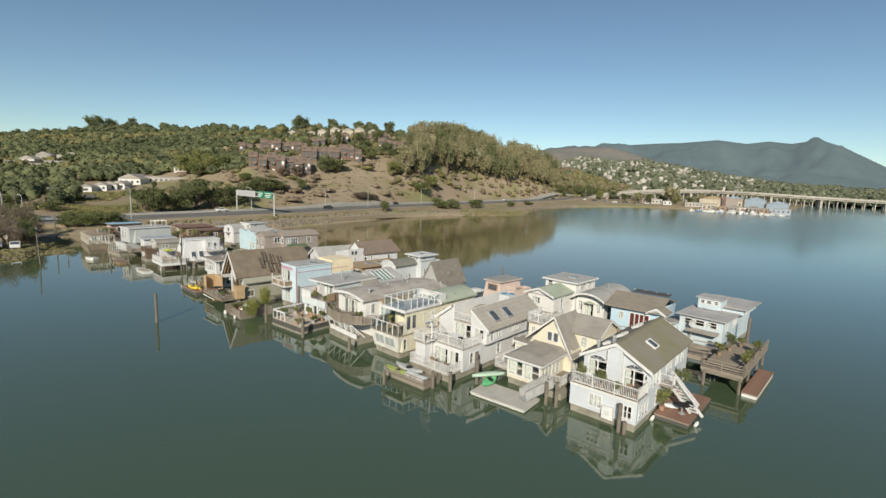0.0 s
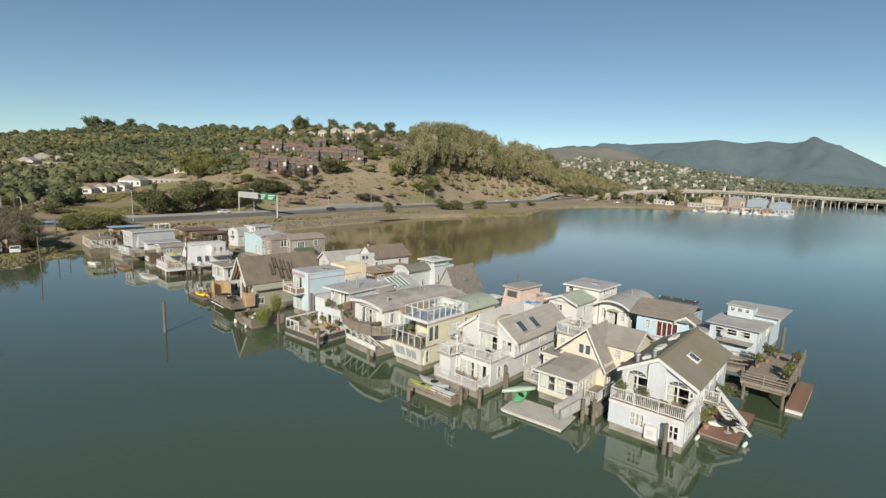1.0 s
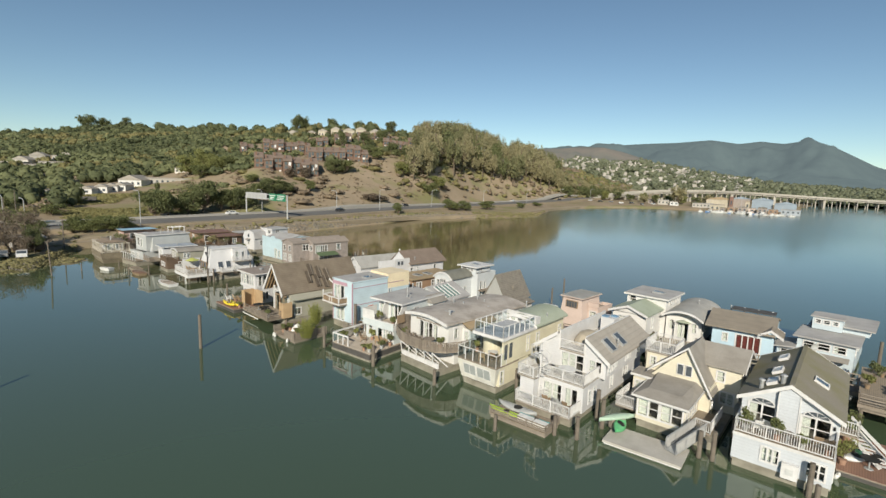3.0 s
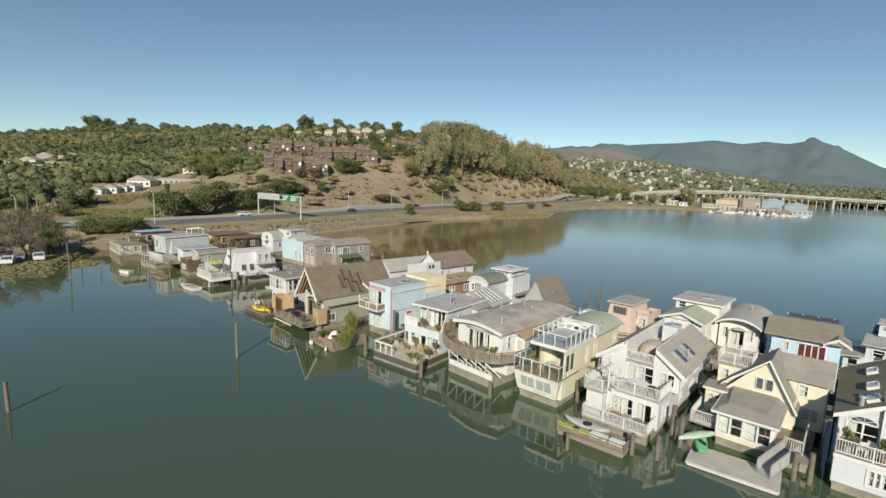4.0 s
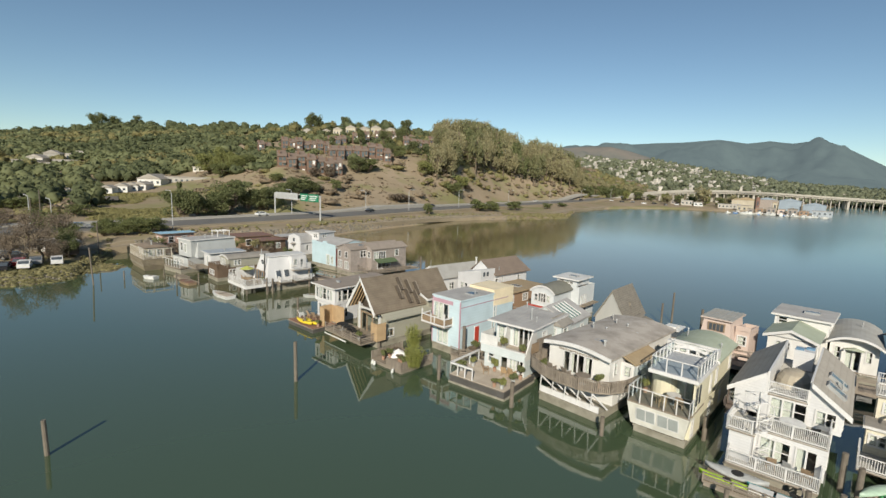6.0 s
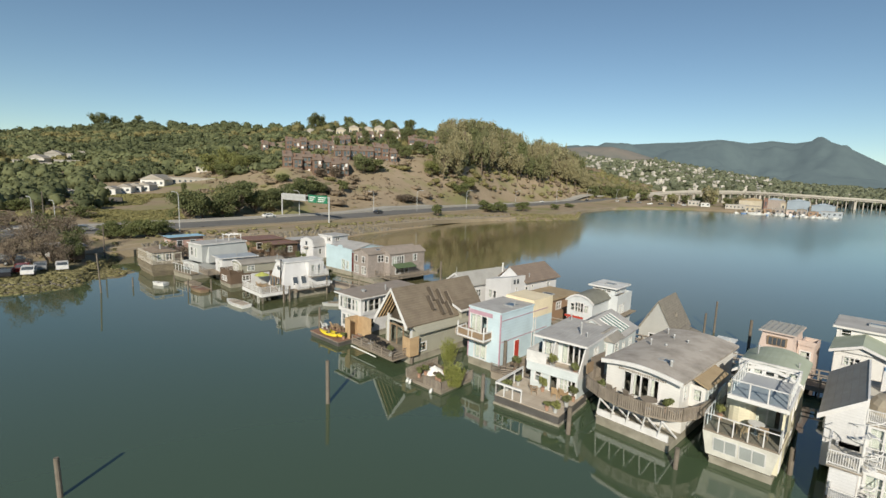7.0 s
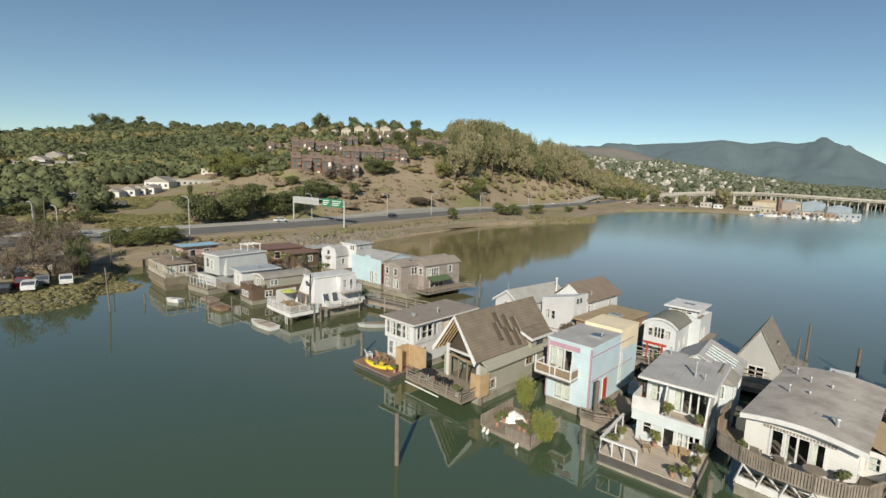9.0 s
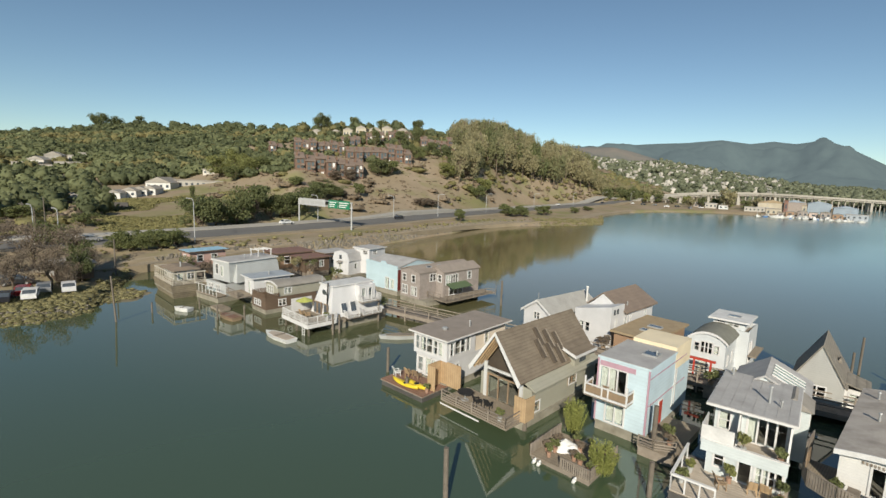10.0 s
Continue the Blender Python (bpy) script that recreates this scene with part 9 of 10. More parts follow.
def pot_plant(x, y, z, hh, sp, leaf, label, seed, pot="terracotta"):
    ob = thing("potted_plant", x, y, z, seed * 50, label, "potted plant", "potted plants")
    pr = min(0.26, 0.13 + sp * 0.08)
    part("pot", tube(B(), (0, 0, 0), (0, 0, 0.38), pr * 0.75, pr, 12), M[pot], ob)
    r = random.Random(seed)
    bm = B()
    for i in range(5):
        a = i * 1.26
        tube(bm, (0, 0, 0.36), (math.cos(a) * sp * 0.25, math.sin(a) * sp * 0.25, 0.38 + hh * 0.6), 0.02, 0.01, 5)
    part("stem", bm, M["bark"], ob)
    data = ([], [])
    for i in range(6):
        a = i * 1.05 + r.random()
        clump_mesh(data, (math.cos(a) * sp * 0.28, math.sin(a) * sp * 0.28, 0.4 + hh * r.uniform(0.35, 0.85)), sp * 0.28, sp * 0.28, hh * 0.25, 80, 0.07 + 0.03 * sp, r, 0.3)
    c = new("leaves", mesh_of("leaves", *data, M[leaf]))
    c.parent = ob
    return ob


def kayak(x, y, z, ang, mat, label, L=3.4, W=0.7, tilt=0):
    ob = thing("kayak", x, y, z, ang, label, "kayak", "kayaks")
    bm = B()
    rings = []
    n = 10
    for i in range(n + 1):
        s = -1 + 2 * i / n
        w = W / 2 * (1 - abs(s) ** 2.4) + 0.015
        rk = 0.12 * s * s
        rings.append([bm.verts.new((L / 2 * s, w * c, 0.16 + rk + 0.16 * d)) for c, d in ((0, -1), (0.75, -0.6), (1, 0.2), (0.7, 0.9), (0, 1.1), (-0.7, 0.9), (-1, 0.2), (-0.75, -0.6))])
    for a, b in zip(rings, rings[1:]):
        for k in range(8):
            bm.faces.new((a[k], a[(k + 1) % 8], b[(k + 1) % 8], b[k]))
    bm.faces.new(rings[0])
    bm.faces.new(rings[-1][::-1])
    bmesh.ops.recalc_face_normals(bm, faces=bm.faces)
    part("hull", bm, M[mat], ob, smooth=True)
    ring = tube(B(), (0.1, 0, 0.30), (0.1, 0, 0.345), W * 0.36, W * 0.33, 14)
    part("cockpit", ring, M["black"], ob)
    if tilt:
        ob.matrix_basis = ob.matrix_basis @ pose(0, 0, 0, tilt, 0, 0)
    return ob


def dish(x, y, z, ang, label="small white satellite dish on a pole"):
    ob = thing("satellite_dish", x, y, z, ang, label, "satellite dish", "satellite dishes")
    part("mast", tube(B(), (0, 0, 0), (0, 0, 0.7), 0.03), M["metal"], ob)
    bm = B()
    rings = [(0.42, 0.0), (0.3, 0.07), (0.15, 0.11), (0.02, 0.13)]
    rows = []
    for rr, dd in rings:
        rows.append([bm.verts.new((rr * math.cos(k * math.tau / 16), -0.12 + dd, 0.85 + rr * math.sin(k * math.tau / 16))) for k in range(16)])
    for a, b in zip(rows, rows[1:]):
        for k in range(16):
            bm.faces.new((a[k], a[(k + 1) % 16], b[(k + 1) % 16], b[k]))
    bm.faces.new(rows[-1])
    part("reflector", bm, M["kgrey"], ob, smooth=True)
    part("feed_arm", tube(B(), (0, -0.1, 0.6), (0, -0.5, 0.8), 0.015, n=5), M["metal"], ob)


# mooring piles
for x, y, t, r_, lean in ((-43.5, 29.9, 2.4, 0.18, (-0.2, 0.1)), (-32.4, 43.7, 3.7, 0.2, (-0.1, 0.15)), (18.6, 25.6, 2.3, 0.2, (0, 0)), (18.95, 25.35, 1.0, 0.2, (0, 0)), (13.5, 29.3, 2.0, 0.2, (0, 0)), (14.3, 29.0, 2.2, 0.2, (0, 0)),
                         (7.5, 32.5, 2.4, 0.22, (0, 0)), (7.4, 33.8, 2.6, 0.22, (0, 0)), (1.2, 38.9, 1.9, 0.2, (0, 0)), (-6.4, 38.4, 1.5, 0.2, (0, 0)), (-13.0, 41.9, 2.2, 0.22, (0, 0)), (-17.6, 52.0, 3.6, 0.22, (0, 0)), (-19.6, 46.4, 2.4, 0.2, (0, 0)),
                         (-27.0, 53.6, 1.9, 0.24, (0, 0)), (-0.9, 30.9, 1.3, 0.17, (0, 0)), (3.6, 30.9, 1.6, 0.2, (0, 0)), (5.2, 30.5, 1.8, 0.2, (0, 0)), (-40.1, 63.2, 2.6, 0.18, (0, 0)), (-37.4, 58.8, 1.5, 0.18, (0, 0)), (8.4, 69.8, 3.0, 0.15, (0, 0)), (10.4, 71.5, 4.2, 0.15, (0, 0)),
                         (12.0, 66.0, 3.4, 0.2, (0, 0)), (38.0, 46.5, 4.2, 0.2, (0, 0)), (-28.0, 92.5, 4.0, 0.2, (0, 0)), (-77.4, 72.8, 6.0, 0.13, (-0.6, 0.2)), (-71.0, 80.5, 1.6, 0.12, (0, 0)), (-76.0, 77.5, 1.5, 0.12, (0, 0)), (-66.0, 76.5, 2.0, 0.13, (0, 0)), (-49.2, 73.5, 2.6, 0.16, (0, 0)), (-48.6, 74.2, 2.4, 0.16, (0, 0)),
                         (-45.0, 80.2, 3.2, 0.18, (0, 0)), (-62.5, 77.0, 2.0, 0.15, (0, 0)), (23.6, 63.0, 3.0, 0.18, (0, 0)), (16.8, 49.6, 3.0, 0.18, (0, 0))):
    pile_post(x, y, t, r_, lean)

# grey float before the cream house
h = House("float_dock", 7.0, 30.25, -32, "pale grey floating dock before the cream house", "float", "decks")
part("deck", box(B(), 0, 0, 0.12, 5.4, 2.8, 0.28), M["floatgrey"], h.ob)
part("float", box(B(), 0.08, 0.08, -0.4, 5.32, 2.72, 0.12), M["whitetrim"], h.ob)
rp = thing("gangway", *local(7.0, 30.25, -32, 4.4, 1.4), 0.28, 30, "grey metal gangway ramp with mesh rails", "gangway")
part("ramp", bar(B(), (0, 0, 0.06), (2.9, 0, 0.95), 0.9, 0.08), M["metal"], rp)
for y in (-0.44, 0.44):
    part("rail", bar(B(), (0, y, 0.98), (2.9, y, 1.87), 0.06, 0.06), M["metal"], rp)
    part("mesh", bar(B(), (0.05, y, 0.5), (2.85, y, 1.4), 0.02, 0.75), M["meshgrey"], rp)
    for i in range(4):
        part("post", bar(B(), (i * 0.95, y, 0.06 + i * 0.295), (i * 0.95, y, 0.98 + i * 0.295), 0.05, 0.05), M["metal"], rp)
x, y = local(7.0, 30.25, -32, 0.5, 2.2)
kayak(x, y, 0.55, 62, "kgreen2", "bright green plastic boat on the grey float", 2.6, 0.9, 25)
x, y = local(7.0, 30.25, -32, 0.2, 2.7)
kayak(x, y, 1.3, 20, "palegreen", "pale green upturned canoe on a stand", 3.2, 0.8, 180)
part_st = part("boat_stand", box(B(), -0.6, -0.2, 0.0, 0.6, 0.2, 0.72), M["greywood"])
part_st.matrix_basis = pose(x, y, 0.28, 0, 0, 20)
tagged(part_st, "weathered timber boat stand on the float", "stand")

# raft with kayaks before the spiral-stair house
h = House("raft", -1.35, 33.1, -34.6, "weathered timber raft stacked with kayaks and boxes", "float", "decks")
h.deck(0, 0, 5.1, 2.4, 0.38, "deckwood")
part("float", box(B(), 0.1, 0.1, -0.4, 5.0, 2.3, 0.22), M["greywood"], h.ob)
h.rail([(0.05, 0.05), (5.05, 0.05), (5.05, 2.3)], 0.38, 0.55, "rails", "greywood")
for (lx, ly, lz, mat, lab, L, W) in ((1.2, 0.55, 0.4, "kgreen", "lime yellow-green kayak on the raft", 3.0, 0.75), (1.6, 1.7, 0.45, "kgrey", "grey inflatable boat on the raft", 3.6, 1.1), (3.6, 1.0, 0.4, "kteal", "teal kayak on the raft", 2.6, 0.7)):
    x, y = local(-1.35, 33.1, -34.6, lx, ly)
    kayak(x, y, lz, -34.6, mat, lab, L, W)
for lx, w in ((2.5, 1.2), (3.9, 1.0)):
    x, y = local(-1.35, 33.1, -34.6, lx, 0.25)
    ob = part("storage_box", box(B(), 0, 0, 0, w, 0.5, 0.45), M["kwhite"])
    ob.matrix_basis = pose(x, y, 0.38, 0, 0, -34.6)
    part("lid", box(B(), -0.03, -0.03, 0.452, w + 0.03, 0.53, 0.52), M["kwhite"], ob)
    tagged(ob, "white storage box on the raft", "box", "raft boxes")

# garden raft beside the blue house
h = House("garden_raft", -26.9, 49.6, -37.3, "weathered garden raft with picket fence and white tarp", "float", "decks")
h.deck(0, 0, 4.6, 4.4, 0.38, "deckwood")
part("float", box(B(), 0.1, 0.1, -0.4, 4.5, 4.3, 0.22), M["greywood"], h.ob)
h.rail([(0.05, 4.3), (0.05, 0.05)], 0.38, 0.75, "board", "greywood")
h.rail([(2.4, 0.05), (4.55, 0.05), (4.55, 4.3)], 0.38, 0.75, "board", "greywood")
r = random.Random(3)
bm = B()
for i in range(9):
    for j in range(7):
        a, b = i / 8 - 0.5, j / 6 - 0.5
        bm.verts.new((a * 2.2, b * 1.4, max(0.02, 0.75 * (1 - (2 * a) ** 2) * (1 - (2 * b) ** 2) + r.uniform(-0.1, 0.14))))
bm.verts.ensure_lookup_table()
for i in range(8):
    for j in range(6):
        k = i * 7 + j
        bm.faces.new((bm.verts[k], bm.verts[k + 7], bm.verts[k + 8], bm.verts[k + 1]))
ob = part("crumpled_tarp", bm, M["tarp"])
ob.matrix_basis = pose(*local(-26.9, 49.6, -37.3, 1.5, 2.4), 0.36, 0, 0, -10)
tagged(ob, "crumpled white tarp heap on the garden raft", "tarp")


def willow(x, y, z, height, spread, seed):
    """Many thin upright stems fanning from one root, with narrow leaves along each."""
    q = random.Random(seed)
    ob = thing("willow_shrub", x, y, z, 0, "yellow-green feathery willow shrub on the raft", "shrub", "shrubs")
    stems, V, F = B(), [], []
    for _ in range(70):
        a, d = q.uniform(0, math.tau), spread * 0.5 * math.sqrt(q.random())
        foot = Vector((math.cos(a) * d * 0.5, math.sin(a) * d * 0.5, 0))
        tip = Vector((math.cos(a) * d, math.sin(a) * d, height * q.uniform(0.62, 1.0) * (1 - 0.25 * d / spread)))
        bow = foot.lerp(tip, 0.5) + Vector((q.uniform(-0.06, 0.06), q.uniform(-0.06, 0.06), 0))
        tube(stems, foot, bow, 0.012, 0.009, 4)
        tube(stems, bow, tip, 0.009, 0.004, 4)
        for _k in range(64):
            t = q.uniform(0.12, 1.05)
            p = foot.lerp(bow, t * 2) if t < 0.5 else bow.lerp(tip, t * 2 - 1)
            a2 = q.uniform(0, math.tau)
            out = Vector((math.cos(a2), math.sin(a2), q.uniform(0.2, 1.3))).normalized()
            side = out.cross(Vector((q.uniform(-1, 1), q.uniform(-1, 1), 1))).normalized() * q.uniform(0.016, 0.032)
            ln = q.uniform(0.09, 0.2)
            i = len(V)
            V.extend((p, p + out * ln * 0.5 + side, p + out * ln, p + out * ln * 0.5 - side))
            F.append((i, i + 1, i + 2, i + 3))
    tagged(part("stem_cluster", stems, M["leaf_willow"], ob), kind="stuff")
    c = new("foliage", mesh_of("foliage", V, F, M["leaf_willow"]))
    c.parent = ob


for lx, ly, hh, sp, sd in ((4.75, 1.5, 2.1, 1.8, 1), (0.6, 5.3, 2.5, 1.7, 2)):
    x, y = local(-26.9, 49.6, -37.3, lx, ly)
    willow(x, y, 0.38 if ly < 4.4 else 0.3, hh * 1.1, sp * 1.15, sd)
for i in range(12):
    lx, ly = r.uniform(0.6, 4.2), r.uniform(0.5, 4.0)
    x, y = local(-26.9, 49.6, -37.3, lx, ly)
    pot_plant(x, y, 0.38, r.uniform(0.3, 0.6), r.uniform(0.4, 0.8), "leaf_plant" if i % 3 else "leaf_dry", "small plant in a clay pot on the raft", i)
for x, y in (local(-26.9, 49.6, -37.3, 0.5, -0.25), local(-26.9, 49.6, -37.3, 0.9, -0.3), local(-26.9, 49.6, -37.3, 3.6, -0.3), (25.0, 27.5), (21.8, 28.0)):
    ob = part("fender", tube(tube(B(), (0, 0, -0.2), (0, 0, 0.35), 0.13, 0.13, 10), (0, 0, 0.35), (0, 0, 0.5), 0.13, 0.04, 10), M["kwhite"], smooth=True)
    ob.matrix_basis = pose(x, y, 0.05, 20, 15, 0)
    tagged(ob, "white boat fender hanging at the waterline", "fender", "fenders")

# seating and pots, house by house
for H, lx, ly, z, a, mat, lab in (
        (HA, 1.2, 0.9, 2.53, 200, "kwhite", "white deck chair on the railed deck"), (HA, 1.9, 1.3, 2.53, 160, "kwhite", "white deck chair on the railed deck"), (HA, 4.5, 1.1, 2.53, 190, "brownpanel", "brown deck chair on the railed deck"),
        (HI, -0.6, -1.6, 0.6, 160, "kwhite", "white slatted garden chair on the float"), (HI, 0.3, -0.9, 0.6, 175, "tanwood", "tan slatted garden chair on the float"), (HI, 1.3, -0.7, 0.6, 185, "brownpanel", "brown garden chair on the float"),
        (HF, 2.8, -1.9, 0.86, 190, "tanwood", "wicker chair on the floating deck"), (HF, 3.5, -1.7, 0.86, 170, "tanwood", "wicker chair on the floating deck"), (HF, 1.2, -2.6, 0.86, 120, "brownpanel", "dark deck chair on the floating deck"),
        (HC, 3.4, -1.6, 0.85, 190, "brownpanel", "folding chair on the lower deck"), (HC, 4.4, -1.5, 0.85, 160, "kgrey", "grey folding chair on the lower deck"), (HC, 5.3, -1.6, 0.85, 170, "brownpanel", "folding chair on the lower deck"), (HC, 5.2, 0.3, 2.85, 200, "black", "black chair on the upper balcony"),
        (HD, 3.3, 1.2, 2.5, 190, "brownpanel", "brown chair on the glass-railed deck"), (HD, 2.2, 0.7, 2.5, 220, "tanwood", "tan chair on the glass-railed deck"), (HE, 1.0, -0.8, 2.55, 180, "greywood", "weathered chair on the curved deck"), (HE, 2.4, -0.8, 2.55, 170, "greywood", "weathered chair on the curved deck"),
        (HH, 1.6, -1.2, 0.95, 160, "black", "dark chair on the timber deck"), (HH, 2.6, -1.0, 0.95, 190, "black", "dark chair on the timber deck"), (HJ, 2.6, -0.4, 1.5, 180, "tanwood", "deck chair on the white deck"), (HJ, 3.6, -0.2, 1.5, 150, "tanwood", "deck chair on the white deck"), (HG, 1.2, -0.6, 3.25, 180, "brownpanel", "chair on the corner balcony")):
    x, y = local(*H, lx, ly)
    chair(x, y, z, H[2] + a, mat, lab)
for H, lx, ly, z, mat, lab, rr in ((HC, 4.1, 0.4, 2.85, "kwhite", "white oval patio table on the balcony", 0.75), (HD, 2.8, 1.6, 2.5, "kwhite", "round white patio table on the deck", 0.5), (HE, 4.0, -0.9, 2.55, "greywood", "round weathered table on the curved deck", 0.6), (HA, 3.0, 0.45, 2.53, "greywood", "small grey table on the deck", 0.35), (HH, 0.2, -1.2, 0.95, "black", "covered dark grill table on the deck", 0.7)):
    x, y = local(*H, lx, ly)
    table(x, y, z, mat, lab, rr)
for i, (H, lx, ly, z, hh, sp, leaf) in enumerate((
        (HA, 0.6, 0.6, 2.53, 1.1, 0.9, "leaf_plant"), (HA, 2.4, 0.45, 2.53, 1.3, 0.9, "leaf_plant"), (HA, 3.8, 0.3, 2.53, 0.6, 0.7, "leaf_plant"), (HA, 5.1, 0.5, 2.53, 0.7, 0.7, "leaf_dry"), (HF, 2.0, -0.9, 2.85, 0.9, 0.8, "leaf_light"), (HF, 4.0, -0.9, 2.85, 0.7, 0.7, "leaf_plant"),
        (HF, -0.9, -3.6, 0.86, 0.7, 0.9, "leaf_plant"), (HF, 1.5, -1.6, 0.86, 0.9, 0.7, "leaf_light"), (HF, 4.1, -4.5, 0.86, 0.45, 0.8, "leaf_light"), (HF, 3.4, -4.6, 0.86, 0.3, 0.6, "leaf_plant"), (HF, 4.3, -2.9, 0.86, 0.6, 0.8, "leaf_oak"), (HF, 4.3, -1.6, 0.86, 0.9, 0.8, "leaf_oak"), (HF, -0.7, -2.0, 0.86, 0.5, 0.6, "leaf_light"),
        (HD, 0.5, 2.2, 2.5, 0.7, 0.6, "leaf_light"), (HE, 0.2, -0.9, 2.55, 0.8, 0.7, "leaf_plant"), (HE, 5.2, -0.5, 2.55, 0.7, 0.8, "leaf_plant"), (HG, 5.4, 1.0, 0.75, 0.7, 1.0, "leaf_plant"), (HG, 5.8, 0.2, 0.75, 0.5, 0.9, "leaf_dry"),
        (HH, 4.6, -2.0, 0.95, 0.7, 0.8, "leaf_plant"), (HB, 7.4, 8.8, 1.0, 1.2, 1.3, "leaf_light"), (HB, 7.2, 6.5, 1.0, 0.8, 1.2, "leaf_dry"), (HI, 4.0, -2.2, 0.6, 0.5, 0.7, "leaf_plant"), (HJ, 6.0, 1.0, 1.5, 0.6, 0.8, "leaf_plant"))):
    x, y = local(*H, lx, ly)
    pot_plant(x, y, z, hh, sp, leaf, "leafy green plant in a pot on the deck", i + 40, "terracotta" if i % 2 else "kgrey")
PD = (28.7, 36.2, -37)
for i, (lx, ly, hh, sp, leaf) in enumerate(((0.5, 4.6, 0.9, 1.0, "leaf_light"), (0.9, 7.0, 1.6, 1.1, "leaf_oak"), (3.2, 2.6, 1.2, 0.9, "leaf_light"), (3.2, 4.0, 1.1, 0.8, "leaf_oak"), (3.2, 7.6, 1.3, 0.9, "leaf_plant"), (1.5, 9.2, 0.7, 0.8, "leaf_plant"))):
    x, y = local(*PD, lx, ly)
    pot_plant(x, y, 1.9, hh, sp, leaf, "leafy shrub in a planter on the timber deck", i + 80, "brownpanel")
for i, (lx, ly, hh, sp, leaf) in enumerate(((0.3, 1.0, 1.6, 1.4, "leaf_light"), (0.4, 5.4, 1.9, 1.7, "leaf_plant"), (1.6, 4.0, 0.4, 0.6, "leaf_plant"))):
    x, y = local(22.1, 28.5, -36, lx, ly)
    pot_plant(x, y, 0.42, hh, sp, leaf, "palm-like plant in a pot on the redwood float", i + 90)
x, y = local(22.1, 28.5, -36, 1.0, 2.4)
kayak(x, y, 0.42, 20, "kwhite", "white rowing dinghy on the redwood float", 2.3, 1.0)
x, y = local(22.1, 28.5, -36, 1.3, 3.6)
kayak(x, y, 0.42, 50, "kgreen2", "green kayak on the redwood float", 2.2, 0.7)
table(*local(22.1, 28.5, -36, 1.7, 1.6), 0.42, "black", "dark round table on the redwood float", 0.55)
chair(*local(22.1, 28.5, -36, 2.1, 2.5), 0.42, 140, "black", "black chair on the redwood float")
x, y = local(*HI, 1.6, -2.6)
kayak(x, y, 0.6, -36, "kyellow", "yellow kayak at the edge of the float", 3.3, 0.75)
x, y = local(*HI, 2.4, -2.0)
kayak(x, y, 0.6, -40, "kyellow", "yellow kayak at the edge of the float", 3.2, 0.75)
for x, y, z, a in ((*local(*HB, 6.6, 8.0), 2.2, 30), (*local(31.0, 48.2, -39.6, 1.5, -0.5), 2.6, 10), (*local(*HB, 6.2, 3.4), 1.9, 40)):
    dish(x, y, z - 0.3, a)
    ob = part("dish_post", bar(B(), (0, 0, -z), (0, 0, 0), 0.1, 0.1), M["greywood"])
    ob.matrix_basis = pose(x, y, z - 0.3)
    tagged(ob, "timber post carrying a satellite dish", "post")
# lime umbrella on the white deck, skiff and dinghies
ob = thing("patio_umbrella", *local(*HJ, 1.3, 0.6), 1.5, 0, "lime green patio umbrella on the white deck", "umbrella")
part("pole", tube(B(), (0, 0, 0), (0, 0, 2.0), 0.03), M["metal"], ob)
bm = B()
top = bm.verts.new((0, 0, 2.15))
rim = [bm.verts.new((1.15 * math.cos(k * math.tau / 8), 1.15 * math.sin(k * math.tau / 8), 1.65)) for k in range(8)]
for k in range(8):
    bm.faces.new((top, rim[k], rim[(k + 1) % 8]))
part("canopy", bm, M["limecloth"], ob)


def skiff(x, y, ang, L, W, label, mat="kwhite", inside="deckwood2"):
    ob = thing("skiff", x, y, 0, ang, label, "boat", "small boats")
    part("hull", hull_mesh(B(), L, W, 0.42), M[mat], ob)
    part("deck_inset", prism(B(), [(-W * 0.36, 0.2), (W * 0.36, 0.2), (W * 0.4, L * 0.5), (W * 0.2, L * 0.8), (-W * 0.2, L * 0.8), (-W * 0.4, L * 0.5)], "z", 0.44, 0.50), M[inside], ob)
    part("thwart", box(B(), -W * 0.4, L * 0.4, 0.5, W * 0.4, L * 0.48, 0.56), M["greywood"], ob)


skiff(-52.9, 69.6, 58, 5.2, 1.7, "flat white skiff moored under the white deck")
skiff(-71.6, 79.3, 80, 2.8, 1.3, "small white dinghy at the waterline", inside="kwhite")
skiff(-63.2, 76.4, 60, 4.2, 1.5, "low brown skiff beside the dark houseboat", "brownpanel", "redwood")
skiff(-38.9, 74.3, 105, 4.6, 1.4, "narrow grey landing float with mast", "kgrey", "deckwood")
for x, y, a, w, d in ((-66.5, 78.5, -35, 3.6, 1.4), (-70.0, 81.5, -35, 3.0, 1.6)):
    h = House("landing_float", x, y, a, "low weathered landing float by the houses", "float", "decks")
    h.deck(0, 0, w, d, 0.35, "deckwood")
    part("float", box(B(), 0.05, 0.05, -0.3, w - 0.05, d - 0.05, 0.2), M["greywood"], h.ob)
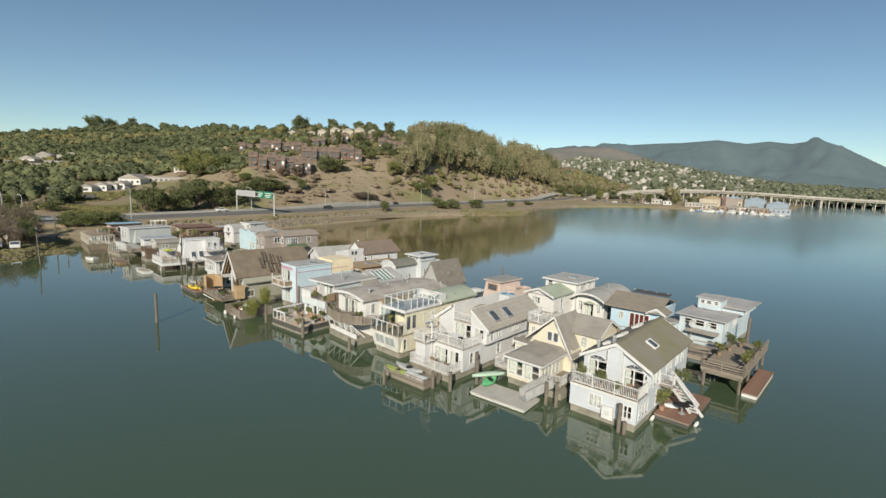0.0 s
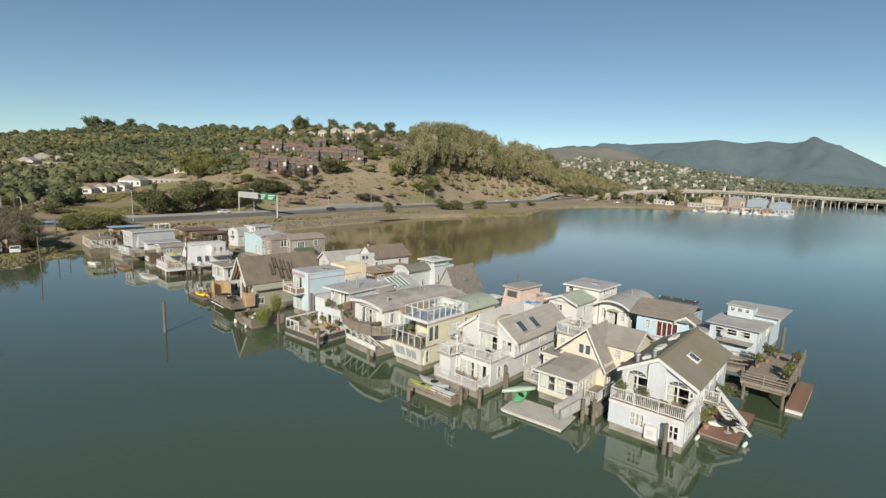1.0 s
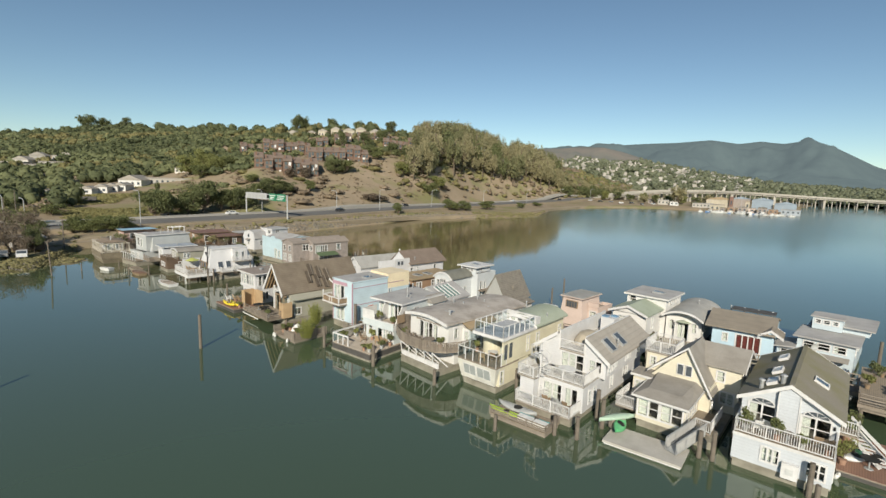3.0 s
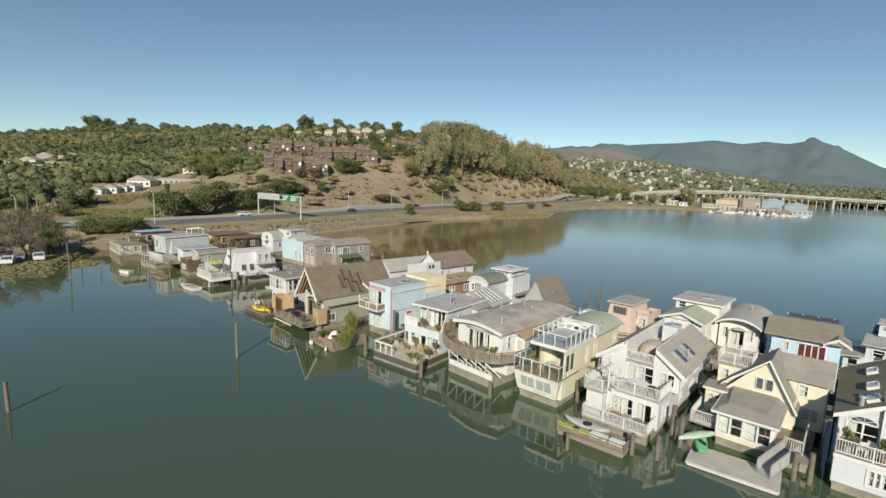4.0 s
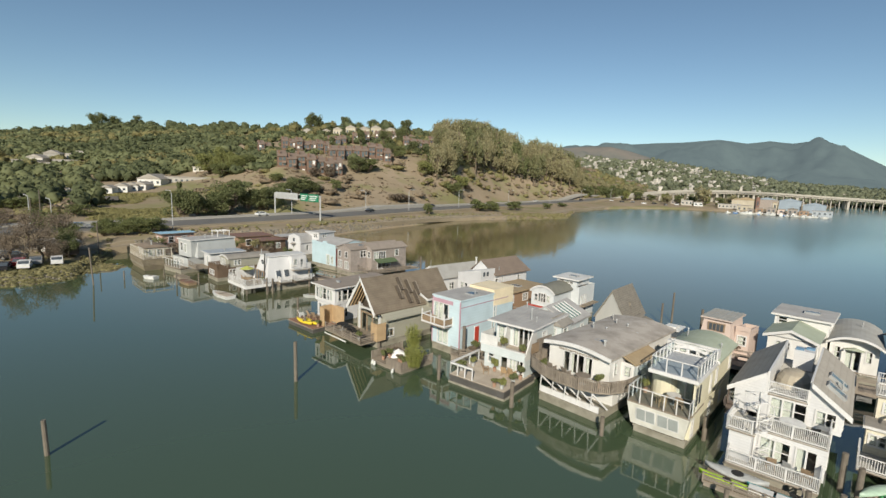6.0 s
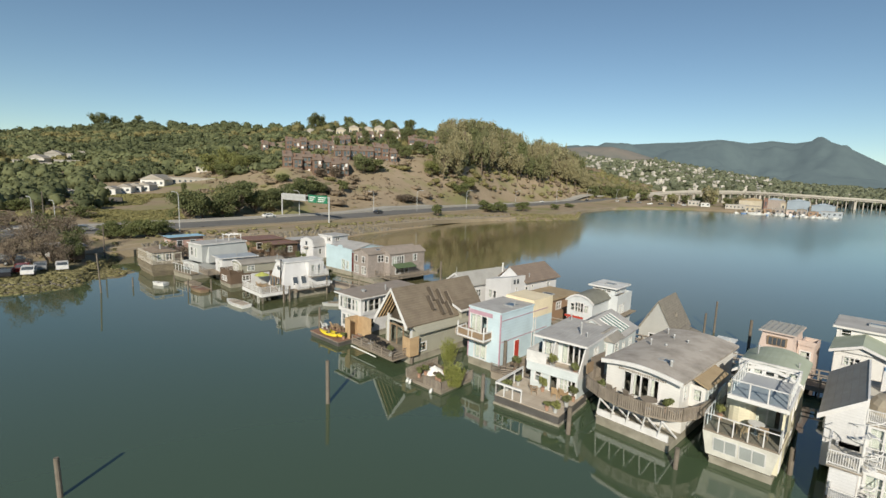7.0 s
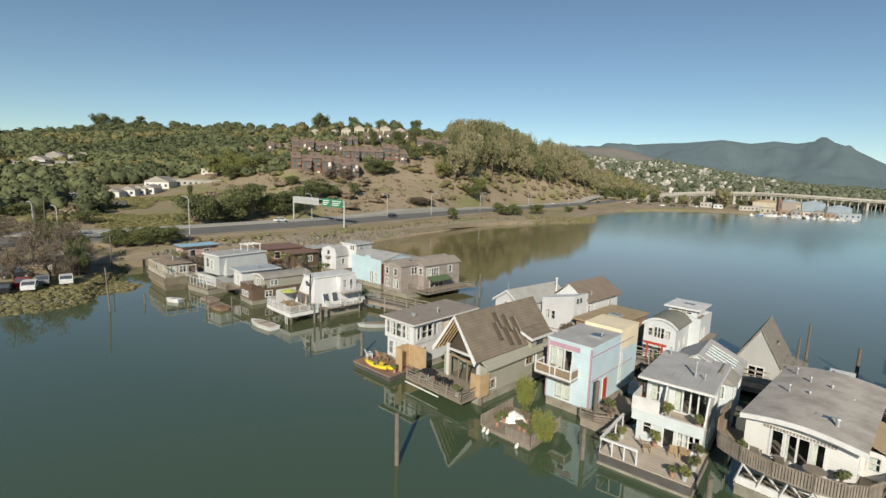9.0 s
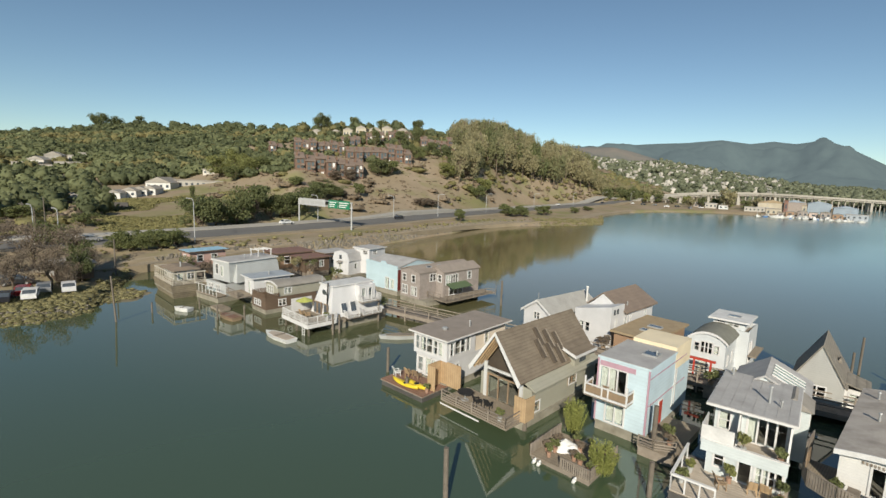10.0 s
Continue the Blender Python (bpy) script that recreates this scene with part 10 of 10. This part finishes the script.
# plants crowding the cabins and the landward walkway
for i, (x, y, z, hh, sp, leaf) in enumerate(((-83.0, 96.5, 1.2, 2.6, 2.8, "leaf_plant"), (-80.4, 98.0, 1.0, 2.2, 2.6, "leaf_dry"), (-78.6, 100.2, 1.0, 2.4, 2.8, "leaf_marsh"), (-72.2, 101.5, 0.9, 2.2, 2.6, "leaf_dry"), (-69.8, 103.4, 0.9, 2.6, 3.0, "leaf_plant"),
                                               (-66.6, 104.8, 0.9, 2.4, 2.8, "leaf_marsh"), (-64.2, 105.6, 0.9, 2.2, 2.6, "leaf_plant"), (-62.8, 103.0, 0.9, 1.8, 2.2, "leaf_dry"), (-57.5, 100.8, 0.9, 1.6, 2.2, "leaf_plant"))):
    bx = part("planter", box(B(), -0.6, -0.5, -1.6, 0.6, 0.5, 0.35), M["greywood"])
    bx.matrix_basis = pose(x, y, z, 0, 0, 50)
    tagged(bx, "weathered timber planter among the cabins", "planter", "planters")
    pot_plant(x, y, z + 0.35, hh, sp, leaf, "overgrown shrub in a planter among the cabins", i + 160, "brownpanel")
# shrubs along the walkway
for i, (s, off, hh, sp) in enumerate(((18, 1.6, 1.2, 1.6), (26, -1.7, 1.0, 1.4), (33, 1.6, 1.4, 1.8), (47, 1.7, 1.0, 1.4), (58, -1.6, 1.2, 1.6), (88, 1.7, 1.2, 2.0), (92, -1.6, 1.1, 1.6), (97, 1.6, 1.0, 1.8), (103, -1.7, 1.4, 2.2), (108, 1.6, 1.3, 2.0), (112, -1.6, 1.6, 2.4), (118, 1.7, 1.3, 2.0))):
    a = radians(151.4)
    x, y = 33.0 + s * math.cos(a) - off * math.sin(a), 41.5 + s * math.sin(a) + off * math.cos(a)
    bx = part("planter", box(B(), -0.5, -0.4, -0.9, 0.5, 0.4, 0.35), M["greywood"])
    bx.matrix_basis = pose(x, y, 0.95, 0, 0, 151)
    tagged(bx, "weathered timber planter beside the walkway", "planter", "planters")
    pot_plant(x, y, 1.3, hh, sp, ("leaf_plant", "leaf_dry", "leaf_oak")[i % 3], "leafy shrub in a planter by the walkway", i + 120, "brownpanel")
